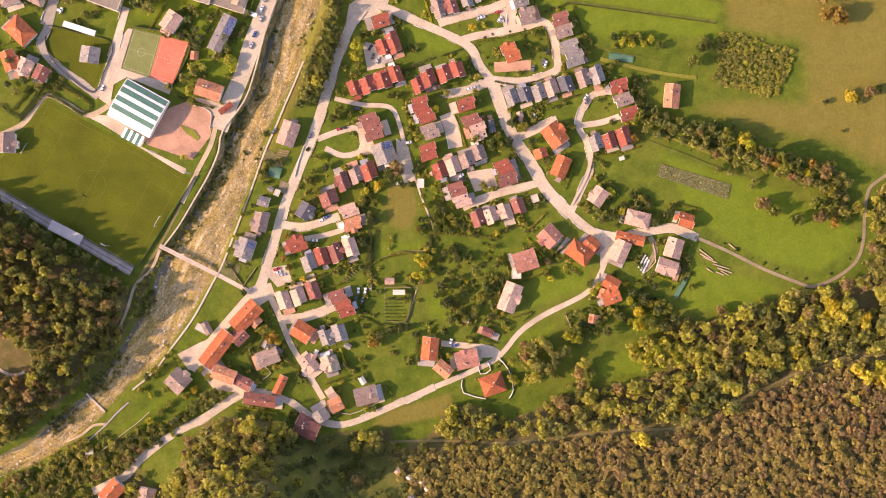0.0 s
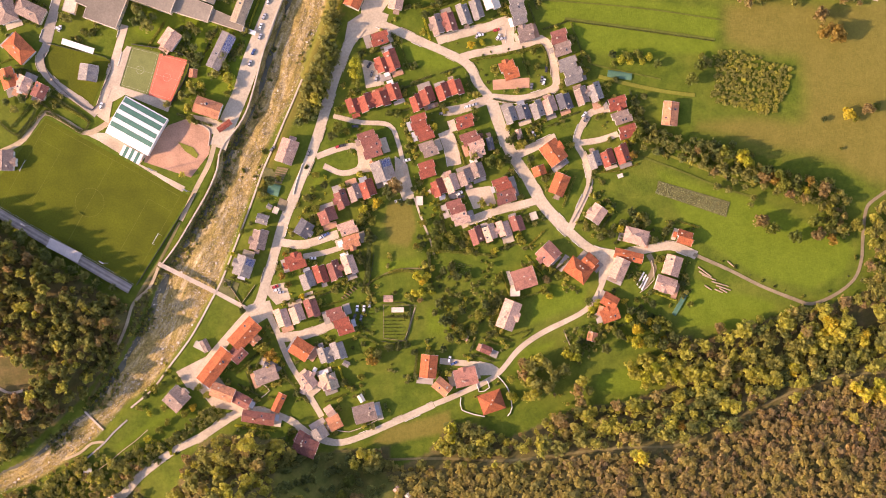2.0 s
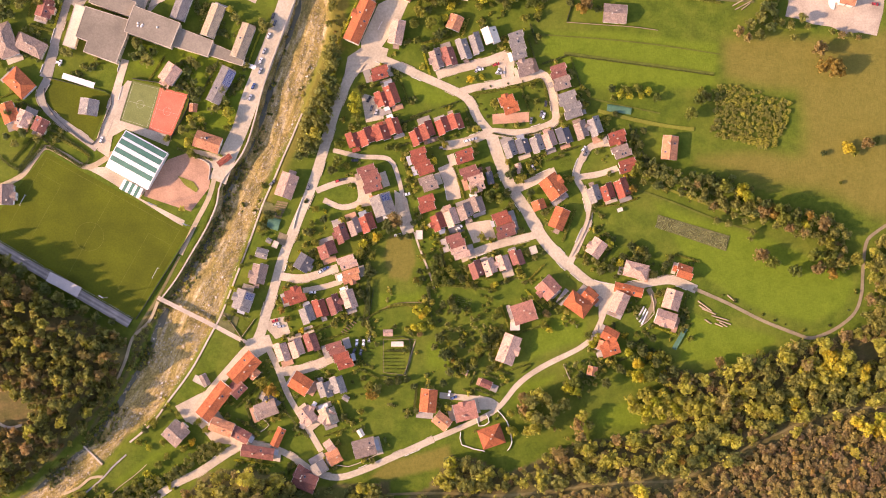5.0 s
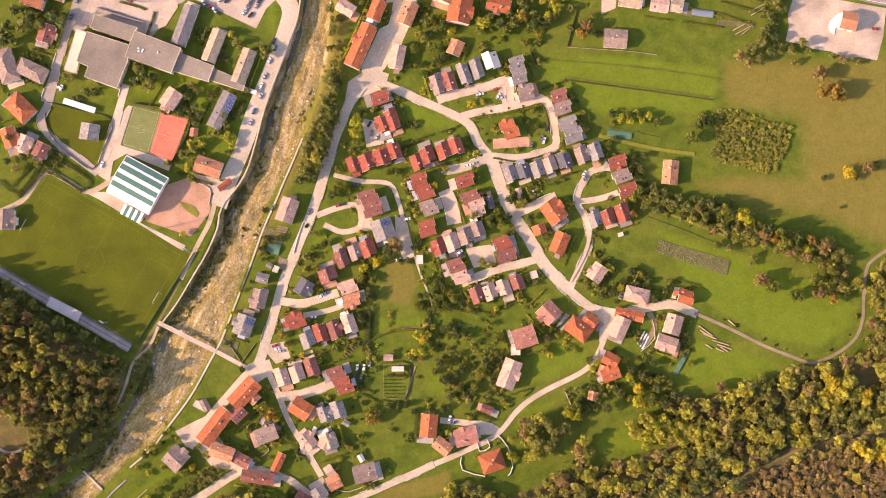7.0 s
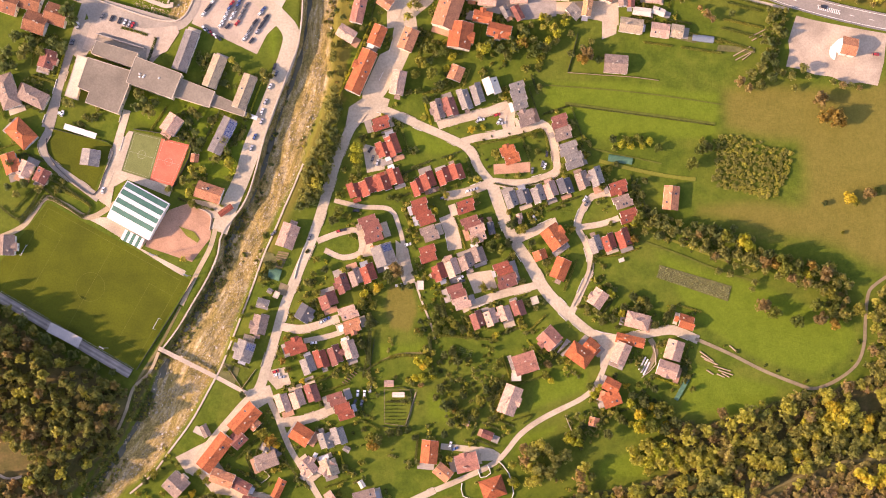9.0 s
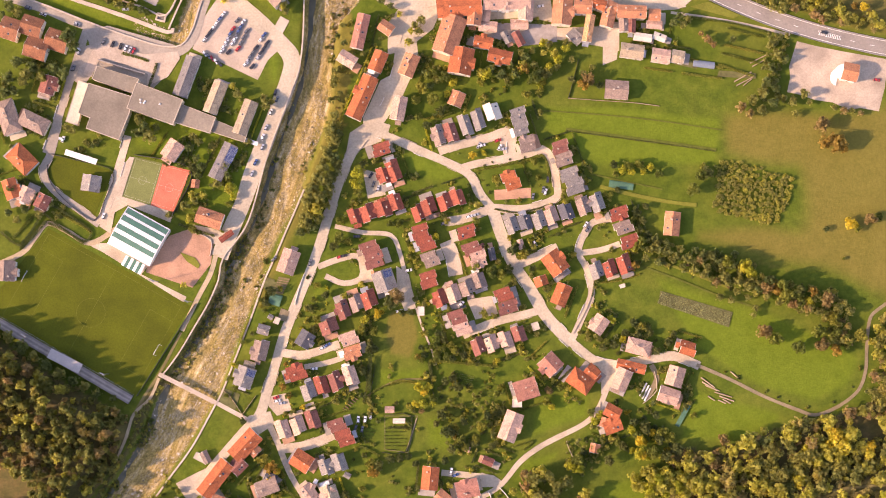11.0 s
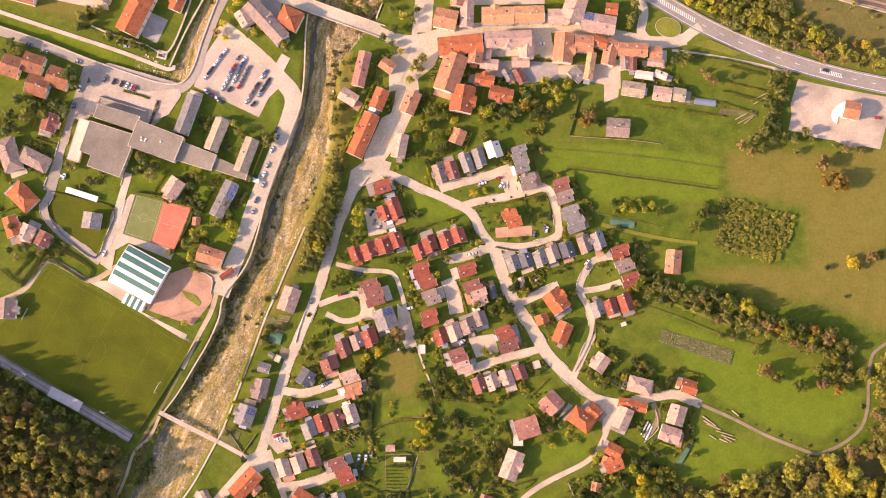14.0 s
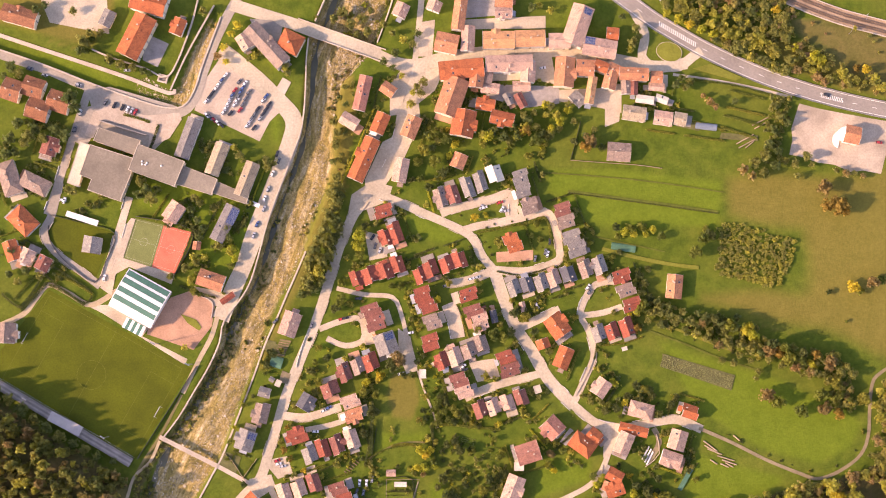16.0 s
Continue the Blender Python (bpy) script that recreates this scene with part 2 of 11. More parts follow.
def make_leaf(name, stops, attribute="", ragged=0.44):
    """Foliage: hue from the tree, tone from the single spray, ragged sprays, a little light passing through."""
    m, nt, b = nodes_of(name)
    if attribute:
        a = nt.nodes.new("ShaderNodeAttribute")
        a.attribute_name = attribute
        hue = a.outputs["Fac"]
    else:
        hue = nt.nodes.new("ShaderNodeObjectInfo").outputs["Random"]
    base = ramp(nt, hue, stops)
    geo = nt.nodes.new("ShaderNodeNewGeometry")
    tone = ramp(nt, geo.outputs["Random Per Island"], [(0, (0.80, 0.82, 0.84)), (0.6, (1.0, 1.0, 1.0)), (1, (1.14, 1.11, 1.02))])
    col = mix(nt, 1.0, base, tone, "MULTIPLY")

    def fleck(scale, detail):
        n = nt.nodes.new("ShaderNodeTexNoise")
        n.inputs["Scale"].default_value, n.inputs["Detail"].default_value = scale, detail
        nt.links.new(geo.outputs["Position"], n.inputs["Vector"])
        return n.outputs["Fac"]
    col = mix(nt, 1.0, col, ramp(nt, fleck(0.9, 3), [(0.32, (0.76, 0.78, 0.82)), (0.5, (1.0, 1.0, 1.0)), (0.68, (1.22, 1.18, 1.08))]), "MULTIPLY")
    nt.links.new(col, b.inputs["Base Color"])
    b.inputs["Roughness"].default_value, b.inputs["Specular IOR Level"].default_value = 0.75, 0.2
    tr = nt.nodes.new("ShaderNodeBsdfTranslucent")
    nt.links.new(col, tr.inputs["Color"])
    ms = nt.nodes.new("ShaderNodeMixShader")
    ms.inputs[0].default_value = 0.52
    nt.links.new(b.outputs[0], ms.inputs[1])
    nt.links.new(tr.outputs[0], ms.inputs[2])
    # gaps between the leaves of a spray
    gap = nt.nodes.new("ShaderNodeMath")
    gap.operation = "GREATER_THAN"
    gap.inputs[1].default_value = ragged
    nt.links.new(fleck(1.5, 1), gap.inputs[0])
    clear = nt.nodes.new("ShaderNodeBsdfTransparent")
    cut = nt.nodes.new("ShaderNodeMixShader")
    nt.links.new(gap.outputs[0], cut.inputs[0])
    nt.links.new(clear.outputs[0], cut.inputs[1])
    nt.links.new(ms.outputs[0], cut.inputs[2])
    nt.links.new(cut.outputs[0], nt.nodes["Material Output"].inputs["Surface"])
    return m


LEAF = {
    "green": make_leaf("leaf_green", [(0, (0.156, 0.198, 0.043)), (0.5, (0.260, 0.282, 0.051)), (1, (0.354, 0.330, 0.058))]),
    "dark": make_leaf("leaf_dark", [(0, (0.10, 0.135, 0.043)), (1, (0.19, 0.205, 0.06))]),
    "lime": make_leaf("leaf_lime", [(0, (0.46, 0.48, 0.055)), (1, (0.58, 0.53, 0.06))]),
    "yellow": make_leaf("leaf_yellow", [(0, (0.60, 0.45, 0.05)), (1, (0.68, 0.55, 0.06))]),
    "rust": make_leaf("leaf_rust", [(0, (0.36, 0.25, 0.06)), (1, (0.46, 0.30, 0.06))]),
    "brown": make_leaf("leaf_brown", [(0, (0.30, 0.22, 0.085)), (1, (0.38, 0.27, 0.10))]),
}
LEAF_PALE = make_leaf("leaf_pale", [(0, (0.33, 0.35, 0.14)), (1, (0.42, 0.42, 0.20))])
M_FOREST = make_leaf("leaf_forest", [(0, (0.159, 0.206, 0.063)), (0.3, (0.277, 0.284, 0.077)), (0.5, (0.350, 0.335, 0.085)), (0.6, (0.540, 0.510, 0.082)), (0.7, (0.395, 0.325, 0.110)),
                                     (0.86, (0.425, 0.270, 0.125)), (0.94, (0.620, 0.530, 0.075)), (1, (0.740, 0.670, 0.090))], "hue")

M_SLOPE_LEAF = make_leaf("leaf_slope", [(0, (0.22, 0.235, 0.075)), (0.3, (0.36, 0.33, 0.10)), (0.5, (0.46, 0.385, 0.105)), (0.68, (0.40, 0.30, 0.12)), (0.8, (0.34, 0.235, 0.125)), (0.9, (0.50, 0.33, 0.10)), (1, (0.62, 0.56, 0.09))], "hue", 0.41)

# ---- plan: banks of the river, zones ----
BANK_WEST = [(-75.1, 303.2), (-84.3, 280.7), (-90.5, 265.1), (-92.1, 249.2), (-92.4, 228.9), (-93.2, 214.2), (-95.1, 201.4), (-99.2, 189.3), (-104.5, 174.2), (-110.4, 157.8), (-115.6, 141.3), (-120.9, 119.5), (-125.7, 103.9), (-132.0, 93.0), (-139.0, 84.3), (-142.5, 76.0), (-143.7, 66.9), (-149.9, 51.8), (-158.6, 36.3), (-168.3, 19.4), (-177.7, 6.5), (-184.4, -10.4), (-191.2, -28.2), (-203.5, -51.3), (-215.2, -69.8), (-226.4, -85.4), (-239.9, -96.2), (-258.9, -113.6), (-281.3, -124.5), (-300.8, -133.6)]
BANK_EAST = [(-33.7, 303.6), (-38.9, 283.1), (-46.7, 260.8), (-56.7, 247.7), (-68.1, 232.9), (-71.4, 214.5), (-72.5, 196.2), (-72.8, 183.7), (-77.2, 163.6), (-85.2, 141.6), (-90.3, 125.2), (-97.6, 107.1), (-101.5, 98.0), (-107.3, 83.5), (-114.3, 67.2), (-121.4, 46.3), (-127.9, 28.4), (-134.1, 11.5), (-140.2, -4.6), (-146.1, -16.0), (-158.1, -38.5), (-172.0, -58.1), (-182.3, -72.3), (-196.0, -84.4), (-206.6, -95.9), (-216.1, -105.3), (-236.6, -120.5), (-257.2, -135.7), (-281.0, -143.0), (-300.5, -149.6)]
WOOD_WEST = [(-307.3, 43.4), (-285.1, 30.0), (-259.2, 12.5), (-229.7, -4.3), (-211.4, -13.8), (-199.7, -20.1), (-196.5, -30.0), (-207.6, -50.4), (-220.1, -69.5), (-229.2, -81.7), (-245.5, -96.2), (-268.8, -115.3), (-304.9, -126.5)]
WOOD_SOUTH = [(-193.7, -123.6), (-161.5, -119.8), (-151.0, -105.4), (-136.7, -99.9), (-100.9, -103.1), (-90.0, -113.7), (-65.0, -109.9), (-32.8, -107.8), (-29.1, -122.0), (-7.7, -111.1), (6.4, -91.3), (24.4, -93.6), (42.4, -101.7), (63.8, -92.5), (78.1, -85.2), (92.4, -81.5), (117.5, -77.7), (142.5, -68.5), (142.3, -34.5), (167.4, -37.8), (196.1, -28.6), (221.2, -19.3), (235.6, -17.4), (257.1, -11.8), (281.5, -0.8), (307.4, 6.7), (307.9, -163.4), (-225.2, -168.5), (-236.0, -163.3)]
WOOD_NORTH = [(114.6, 312.7), (147.5, 279.6), (169.4, 263.2), (198.5, 248.7), (227.5, 239.8), (281.3, 229.4), (329.2, 224.4), (329.4, 237.3), (281.4, 240.4), (256.9, 254.9), (235.2, 273.2), (220.7, 286.0), (195.3, 313.6)]
# third outline: brown river bank whose shade is painted with the wood floor colour
WOODS_AND_BANK = [WOOD_WEST, WOOD_SOUTH, [(-197.1, -19.4), (-186.7, -5.0), (-178.7, 5.7), (-173.3, 4.0), (-184.4, -11.4), (-191.2, -28.5), (-202.8, -51.3), (-214.5, -69.8), (-224.8, -83.3), (-217.3, -68.4), (-205.0, -49.6), (-194.0, -29.3)]]
# lies in the knoll's shadow; ground and crowns here are also coloured darker
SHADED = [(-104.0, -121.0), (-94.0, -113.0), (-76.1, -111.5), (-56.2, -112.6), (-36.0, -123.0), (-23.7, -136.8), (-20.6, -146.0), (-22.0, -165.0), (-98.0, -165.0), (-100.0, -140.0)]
LANE_MEADOW = [(-191.7, -132.5), (-179.6, -118.6), (-164.3, -112.3), (-161.2, -118.4), (-164.1, -132.2), (-171.6, -144.5), (-185.4, -144.7)]
NORTH_FIELD = [(218.8, 280.3), (241.1, 279.1), (281.2, 269.6), (300.0, 262.0), (300.0, 234.6), (257.5, 243.9), (240.9, 257.9), (221.5, 269.0)]
ROAD_TREES = [(132.3, 296.4), (139.3, 284.2), (174.1, 266.2), (207.4, 252.4), (240.7, 240.1), (280.6, 230.7), (300.0, 228.0), (300.0, 233.0), (285.1, 235.4), (243.6, 247.6), (218.6, 259.2), (182.5, 275.2), (154.7, 296.6)]
DRY = [NORTH_FIELD, [(-296.5, 291.6), (-215.5, 292.5), (-215.0, 275.5), (-229.7, 254.1), (-273.2, 264.9), (-295.6, 268.9)], [(-74.7, 251.6), (-58.6, 251.7), (-58.1, 217.9), (-61.3, 164.8), (-80.9, 164.6), (-76.1, 203.7)],
       [(184.1, 276.3), (227.8, 265.7), (300.5, 246.2), (300.1, 224.1), (249.3, 230.9), (220.3, 243.4), (198.5, 258.0)], [(-32.9, -93.5), (6.4, -82.4), (8.3, -98.4), (-7.8, -102.2), (-32.8, -107.8), (-47.1, -106.1)], [(174.5, 178.7), (196.3, 180.7), (228.9, 186.5), (294.2, 187.1), (330.1, 161.9), (328.6, 60.6), (271.2, 60.1), (235.3, 74.1), (185.0, 88.1), (152.6, 89.6), (158.1, 105.9), (221.2, 106.5), (221.4, 139.1), (174.4, 147.7)], [(-36.0, 50.0), (-18.0, 50.2), (-15.3, 32.3), (-20.2, 17.9), (-33.8, 19.6), (-38.3, 33.9)]]
DRY.append([(x - 5, y) for x, y in BANK_EAST if 45 < y < 185] + [(x + 10, y) for x, y in BANK_EAST[::-1] if 45 < y < 185])
LUSH = [[(-200.8, 182.5), (-133.2, 159.4), (-120.4, 152.2), (-130.7, 121.2), (-141.3, 110.3), (-159.5, 113.7), (-158.1, 135.5), (-200.1, 151.5)],
        [(-117.8, 210.3), (-107.8, 215.9), (-104.4, 208.6), (-106.5, 191.4), (-114.5, 192.8)],
        [(127.4, 76.7), (181.3, 59.2), (220.8, 45.3), (256.5, 31.3), (265.4, 20.6), (256.3, 2.7), (234.7, -8.2), (199.0, 2.2), (156.1, 26.7), (138.2, 58.8)],
        [(154.3, 7.1), (181.1, -3.3), (213.3, -11.9), (215.0, -19.0), (188.1, -31.7), (159.6, -33.7), (147.1, -32.1)],
        [(96.1, -60.9), (123.9, -51.8), (136.4, -65.8), (131.0, -72.9), (98.3, -73.2)],
        [(60.3, 184.9), (176.3, 175.1), (176.2, 138.6), (94.9, 141.5), (58.6, 163.0)],
        [(-31.8, 153.1), (-13.7, 149.6), (11.8, 136.4), (10.0, 129.8), (-9.8, 127.8), (-26.2, 136.7)],
        [(-13.7, -17.6), (-3.0, -14.0), (11.4, -33.4), (2.6, -40.5), (-11.7, -37.1)],
        [(-42.7, 14.1), (-8.7, 14.5), (-10.4, 2.0), (-46.1, -3.7)],
        [(57.7, -6.3), (77.3, 1.0), (93.5, -4.2), (91.7, -18.4), (59.6, -32.9), (50.7, -34.8)],
        [(49.0, -41.9), (77.5, -32.7), (75.7, -45.2), (63.3, -52.3), (43.7, -61.4)],
        [(-81.2, 71.1), (-66.9, 74.9), (-77.4, 56.8), (-88.0, 45.9)],
        [(-211.8, -109.5), (-183.4, -87.8), (-158.4, -84.0), (-176.2, -96.7), (-201.0, -114.8)],
        [(-277.2, -55.6), (-264.6, -59.0), (-259.0, -69.5), (-267.8, -74.9), (-278.5, -71.5)],
        [(-290.5, 261.8), (-242.6, 247.5), (-205.8, 235.0), (-183.6, 224.3), (-187.1, 219.8), (-216.5, 227.6), (-245.9, 238.3), (-290.2, 253.3)]]


def inside(px, py, poly):
    px, py = np.asarray(px, float), np.asarray(py, float)
    r = np.zeros(np.shape(px), bool)
    for (x1, y1), (x2, y2) in zip(poly, poly[1:] + poly[:1]):
        hit = ((y1 > py) != (y2 > py)) & (px < (x2 - x1) * (py - y1) / ((y2 - y1) or 1e-9) + x1)
        r ^= hit
    return r


def distance(px, py, line):
    d = np.full(np.shape(px), 1e9)
    for (x1, y1), (x2, y2) in zip(line, line[1:]):
        dx, dy = x2 - x1, y2 - y1
        k = np.clip(((px - x1) * dx + (py - y1) * dy) / (dx * dx + dy * dy + 1e-9), 0, 1)
        d = np.minimum(d, np.hypot(px - x1 - k * dx, py - y1 - k * dy))
    return d


def smooth(a, b, v):
    k = np.clip((v - a) / (b - a), 0, 1)
    return k * k * (3 - 2 * k)


PATH_WEST = [(-166.1, 34.4), (-175.0, 16.5), (-180.2, 1.7), (-187.8, -8.1), (-194.4, -15.9), (-199.0, -29.5), (-204.4, -45.1)]
KNOLL = (-119.0, -147.0)
TRACK = [(-32.7, -115.6), (0.9, -114.3), (43.1, -114.2), (79.8, -109.1), (116.8, -104.9), (146.7, -102.8), (171.9, -91.3), (197.0, -79.7), (225.4, -67.4), (246.9, -59.8), (300.3, -55.1)]
LANE_SW = [(-124.8, -84.5), (-130.0, -87.7), (-139.3, -94.1), (-151.7, -102.5), (-166.2, -109.9), (-178.6, -118.4), (-190.0, -127.9), (-199.2, -138.4), (-207.5, -142.6), (-220.0, -148.9)]
WATER_WEST = [(-75.1, 303.2), (-83.5, 282.5), (-90.9, 261.6), (-92.2, 239.4), (-93.0, 217.1), (-97.2, 195.3), (-104.5, 174.2), (-111.8, 153.2), (-117.9, 131.8), (-123.8, 110.3), (-133.9, 90.6), (-143.2, 70.9), (-150.9, 50.1), (-161.8, 30.7), (-173.7, 11.9), (-183.5, -8.0), (-191.5, -28.8), (-202.0, -48.5), (-213.7, -67.5), (-226.7, -85.6), (-243.8, -99.8), (-260.6, -114.4), (-280.6, -124.2), (-300.8, -133.6)]
WATER_EAST = [(-33.7, 303.6), (-39.9, 280.4), (-48.7, 258.1), (-63.4, 239.0), (-71.0, 216.8), (-72.6, 192.8), (-76.0, 169.1), (-83.5, 146.3), (-91.1, 123.5), (-100.1, 101.2), (-109.3, 78.9), (-118.0, 56.5), (-126.0, 33.8), (-134.2, 11.1), (-143.5, -11.0), (-154.8, -32.3), (-167.9, -52.4), (-182.0, -71.9), (-199.6, -88.3), (-216.4, -105.5), (-235.8, -119.8), (-255.1, -134.1), (-277.7, -142.0), (-300.5, -149.6)]
RIVER = BANK_WEST + BANK_EAST[::-1]
CANAL = [(-310.0, 269.2), (-268.4, 255.7), (-242.6, 247.5), (-209.5, 236.8), (-180.0, 226.1), (-176.5, 228.7), (-169.7, 250.2), (-159.3, 270.6), (-152.3, 283.7), (-147.8, 276.3), (-158.7, 244.8), (-163.7, 228.1), (-170.7, 217.8), (-183.4, 216.9), (-205.4, 223.3),
         (-234.8, 233.6), (-260.7, 243.6), (-310.0, 259.8)]
STREAM = [(-173.6, 231.7), (-166.1, 252.1), (-155.0, 274.4), (-150.2, 272.6), (-159.3, 242.9), (-163.7, 226.3), (-169.6, 218.9), (-179.8, 218.4)]


MID = [((a[0] + b[0]) / 2, (a[1] + b[1]) / 2) for a, b in zip(WATER_WEST, WATER_EAST)]


def flow(x, y):
    """Way along the river and distance across it, to the east positive."""
    x, y = np.asarray(x, float), np.asarray(y, float)
    best, along, across, run = np.full(x.shape, 1e9), np.zeros(x.shape), np.zeros(x.shape), 0.0
    for (x1, y1), (x2, y2) in zip(MID, MID[1:]):
        dx, dy = x2 - x1, y2 - y1
        n = math.hypot(dx, dy)
        k = np.clip(((x - x1) * dx + (y - y1) * dy) / (n * n), 0, 1)
        d = np.hypot(x - x1 - k * dx, y - y1 - k * dy)
        near = d < best
        best = np.where(near, d, best)
        along = np.where(near, run + k * n, along)
        across = np.where(near, d * np.sign((y - y1) * dx - (x - x1) * dy), across)
        run += n
    return along, across


def terrain(x, y):
    """Height of the ground: a level valley floor, the river's bed, an added slope that darkens the wood in the
    south-east.
    """
    x, y = np.asarray(x, float), np.asarray(y, float)
    d = np.where(inside(x, y, RIVER), np.minimum(distance(x, y, BANK_WEST), distance(x, y, BANK_EAST)), 0)
    bed = -(3.0 + 3.2 * smooth(0, 60, y)) * smooth(0.2, 2.6 - 1.2 * smooth(0, 60, y), d) - 0.35 * np.sin(x * 0.31 + y * 0.17) * smooth(2, 8, d)
    # added slope, turns the south-east wood from the sun to darken it
    up = np.maximum(0, (x + 60) * 0.266 - (y + 120) * 0.964)
    hill = np.minimum(0.5 * up * smooth(0, 25, up), 90 + 0.1 * up) * smooth(-130, -40, x)
    knoll = 54 * np.exp(-((x - KNOLL[0]) / 26.0) ** 2 / 2 - ((y - KNOLL[1]) / 15.0) ** 2 / 2)
    # bump added beside the knoll to throw shade over the houses east of it
    shade_spur = 17 * np.exp(-((x + 122.0) / 16.0) ** 2 / 2 - ((y + 115.0) / 9.0) ** 2 / 2)
    # rise added under the west wood to lengthen its shadow on the pitch
    west = 13 * np.where(inside(x, y, WOOD_WEST), smooth(0.5, 14.0, distance(x, y, WOOD_WEST + WOOD_WEST[:1])), 0)
    canal = -2.6 * np.where(inside(x, y, CANAL), smooth(0.1, 1.6, distance(x, y, CANAL + CANAL[:1])), 0)
    return bed + canal + hill + np.maximum(np.maximum(knoll - 0.6, shade_spur - 1.2), 0) + west


def ground_z(x, y):
    return float(terrain(x, y))


# ---- builders ----


def mesh_from(name, verts, faces, mats, slots=None):
    me = bpy.data.meshes.new(name)
    me.from_pydata(verts, [], faces)
    for m in mats:
        me.materials.append(m)
    if slots is not None:
        me.polygons.foreach_set("material_index", slots)
    me.update()
    return me


def part(name, me, parent, label="", m=None):
    ob = new(name, me)
    ob.parent = parent
    if m is not None:
        ob.matrix_basis = m
    return tagged(ob, label)


def thing(name, label, category, m=None, group="", kind=""):
    ob = new(name)
    if m is not None:
        ob.matrix_basis = m
    return tagged(ob, label, category, group, kind)


def box_data(x0, x1, y0, y1, z0, z1):
    v = [(x0, y0, z0), (x1, y0, z0), (x1, y1, z0), (x0, y1, z0), (x0, y0, z1), (x1, y0, z1), (x1, y1, z1), (x0, y1, z1)]
    f = [(3, 2, 1, 0), (4, 5, 6, 7), (0, 1, 5, 4), (1, 2, 6, 5), (2, 3, 7, 6), (3, 0, 4, 7)]
    return v, f


def joined(*pieces):
    v, f = [], []
    for pv, pf in pieces:
        n = len(v)
        v += list(pv)
        f += [tuple(i + n for i in q) for q in pf]
    return v, f


def box_mesh(name, mat, x0, x1, y0, y1, z0, z1, bevel=0.0):
    if not bevel:
        return mesh_from(name, *box_data(x0, x1, y0, y1, z0, z1), [mat])
    bm = bmesh.new()
    v, f = box_data(x0, x1, y0, y1, z0, z1)
    bv = [bm.verts.new(c) for c in v]
    for q in f:
        bm.faces.new([bv[i] for i in q])
    bmesh.ops.bevel(bm, geom=bm.edges[:], offset=bevel, segments=1, affect="EDGES")
    me = bpy.data.meshes.new(name)
    bm.to_mesh(me)
    bm.free()
    me.materials.append(mat)
    return me


def slab(poly, t):
    """A slab of thickness t, hung under a planar polygon."""
    n = len(poly)
    v = list(poly) + [(x, y, z - t) for x, y, z in poly]
    f = [tuple(range(n)), tuple(range(2 * n - 1, n - 1, -1))]
    f += [(i, i + n, (i + 1) % n + n, (i + 1) % n) for i in range(n)]
    return v, f


def curve_points(pts, step=3.0):
    """A smooth line through the control points."""
    p = [Vector((a[0], a[1], 0)) for a in pts]
    if len(p) == 2:
        n = max(1, int((p[1] - p[0]).length / step))
        return [tuple(p[0].lerp(p[1], i / n))[:2] for i in range(n + 1)]
    out = []
    for i in range(len(p) - 1):
        a, b, c, d = p[max(i - 1, 0)], p[i], p[i + 1], p[min(i + 2, len(p) - 1)]
        n = max(2, int((c - b).length / step))
        for k in range(n):
            u = k / n
            q = 0.5 * (2 * b + (c - a) * u + (2 * a - 5 * b + 4 * c - d) * u * u + (3 * b - a - 3 * c + d) * u ** 3)
            out.append((q.x, q.y))
    return out + [tuple(p[-1])[:2]]


def strip_data(pts, width, lift):
    v, f = [], []
    n = len(pts)
    for i, (x, y) in enumerate(pts):
        a, b = pts[max(i - 1, 0)], pts[min(i + 1, n - 1)]
        d = Vector((b[0] - a[0], b[1] - a[1])).normalized()
        w = (width[0] + (width[1] - width[0]) * i / (n - 1)) / 2 if isinstance(width, tuple) else width / 2
        w *= 1 + 0.035 * math.sin(i * 0.33) + 0.02 * math.sin(i * 0.71)
        for s in (w, -w):
            qx, qy = x - d.y * s, y + d.x * s
            v.append((qx, qy, max(0.0, ground_z(qx, qy)) + lift))
    f = [(2 * i + 1, 2 * i + 3, 2 * i + 2, 2 * i) for i in range(n - 1)]
    return v, f


road_count = [0]


def road(name, pts, width, mat, label, category="road", lift=None, step=3.0):
    road_count[0] += 1
    z = 0.05 + 0.004 * road_count[0] if lift is None else lift
    PAVED.append((pts, (max(width) if isinstance(width, tuple) else width) / 2))
    return tagged(new(name, mesh_from(name, *strip_data(curve_points(pts, step), width, z), [mat])), label, category, kind="structure")


def patch(name, pts, mat, label, category, lift=None):
    road_count[0] += 1
    z = 0.04 + 0.004 * road_count[0] if lift is None else lift
    if sum(a[0] * b[1] - b[0] * a[1] for a, b in zip(pts, pts[1:] + pts[:1])) < 0:
        pts = pts[::-1]
    PAVED_AREA.append(pts)
    return tagged(new(name, mesh_from(name, [(x, y, z) for x, y in pts], [tuple(range(len(pts)))], [mat])), label, category, kind="structure")


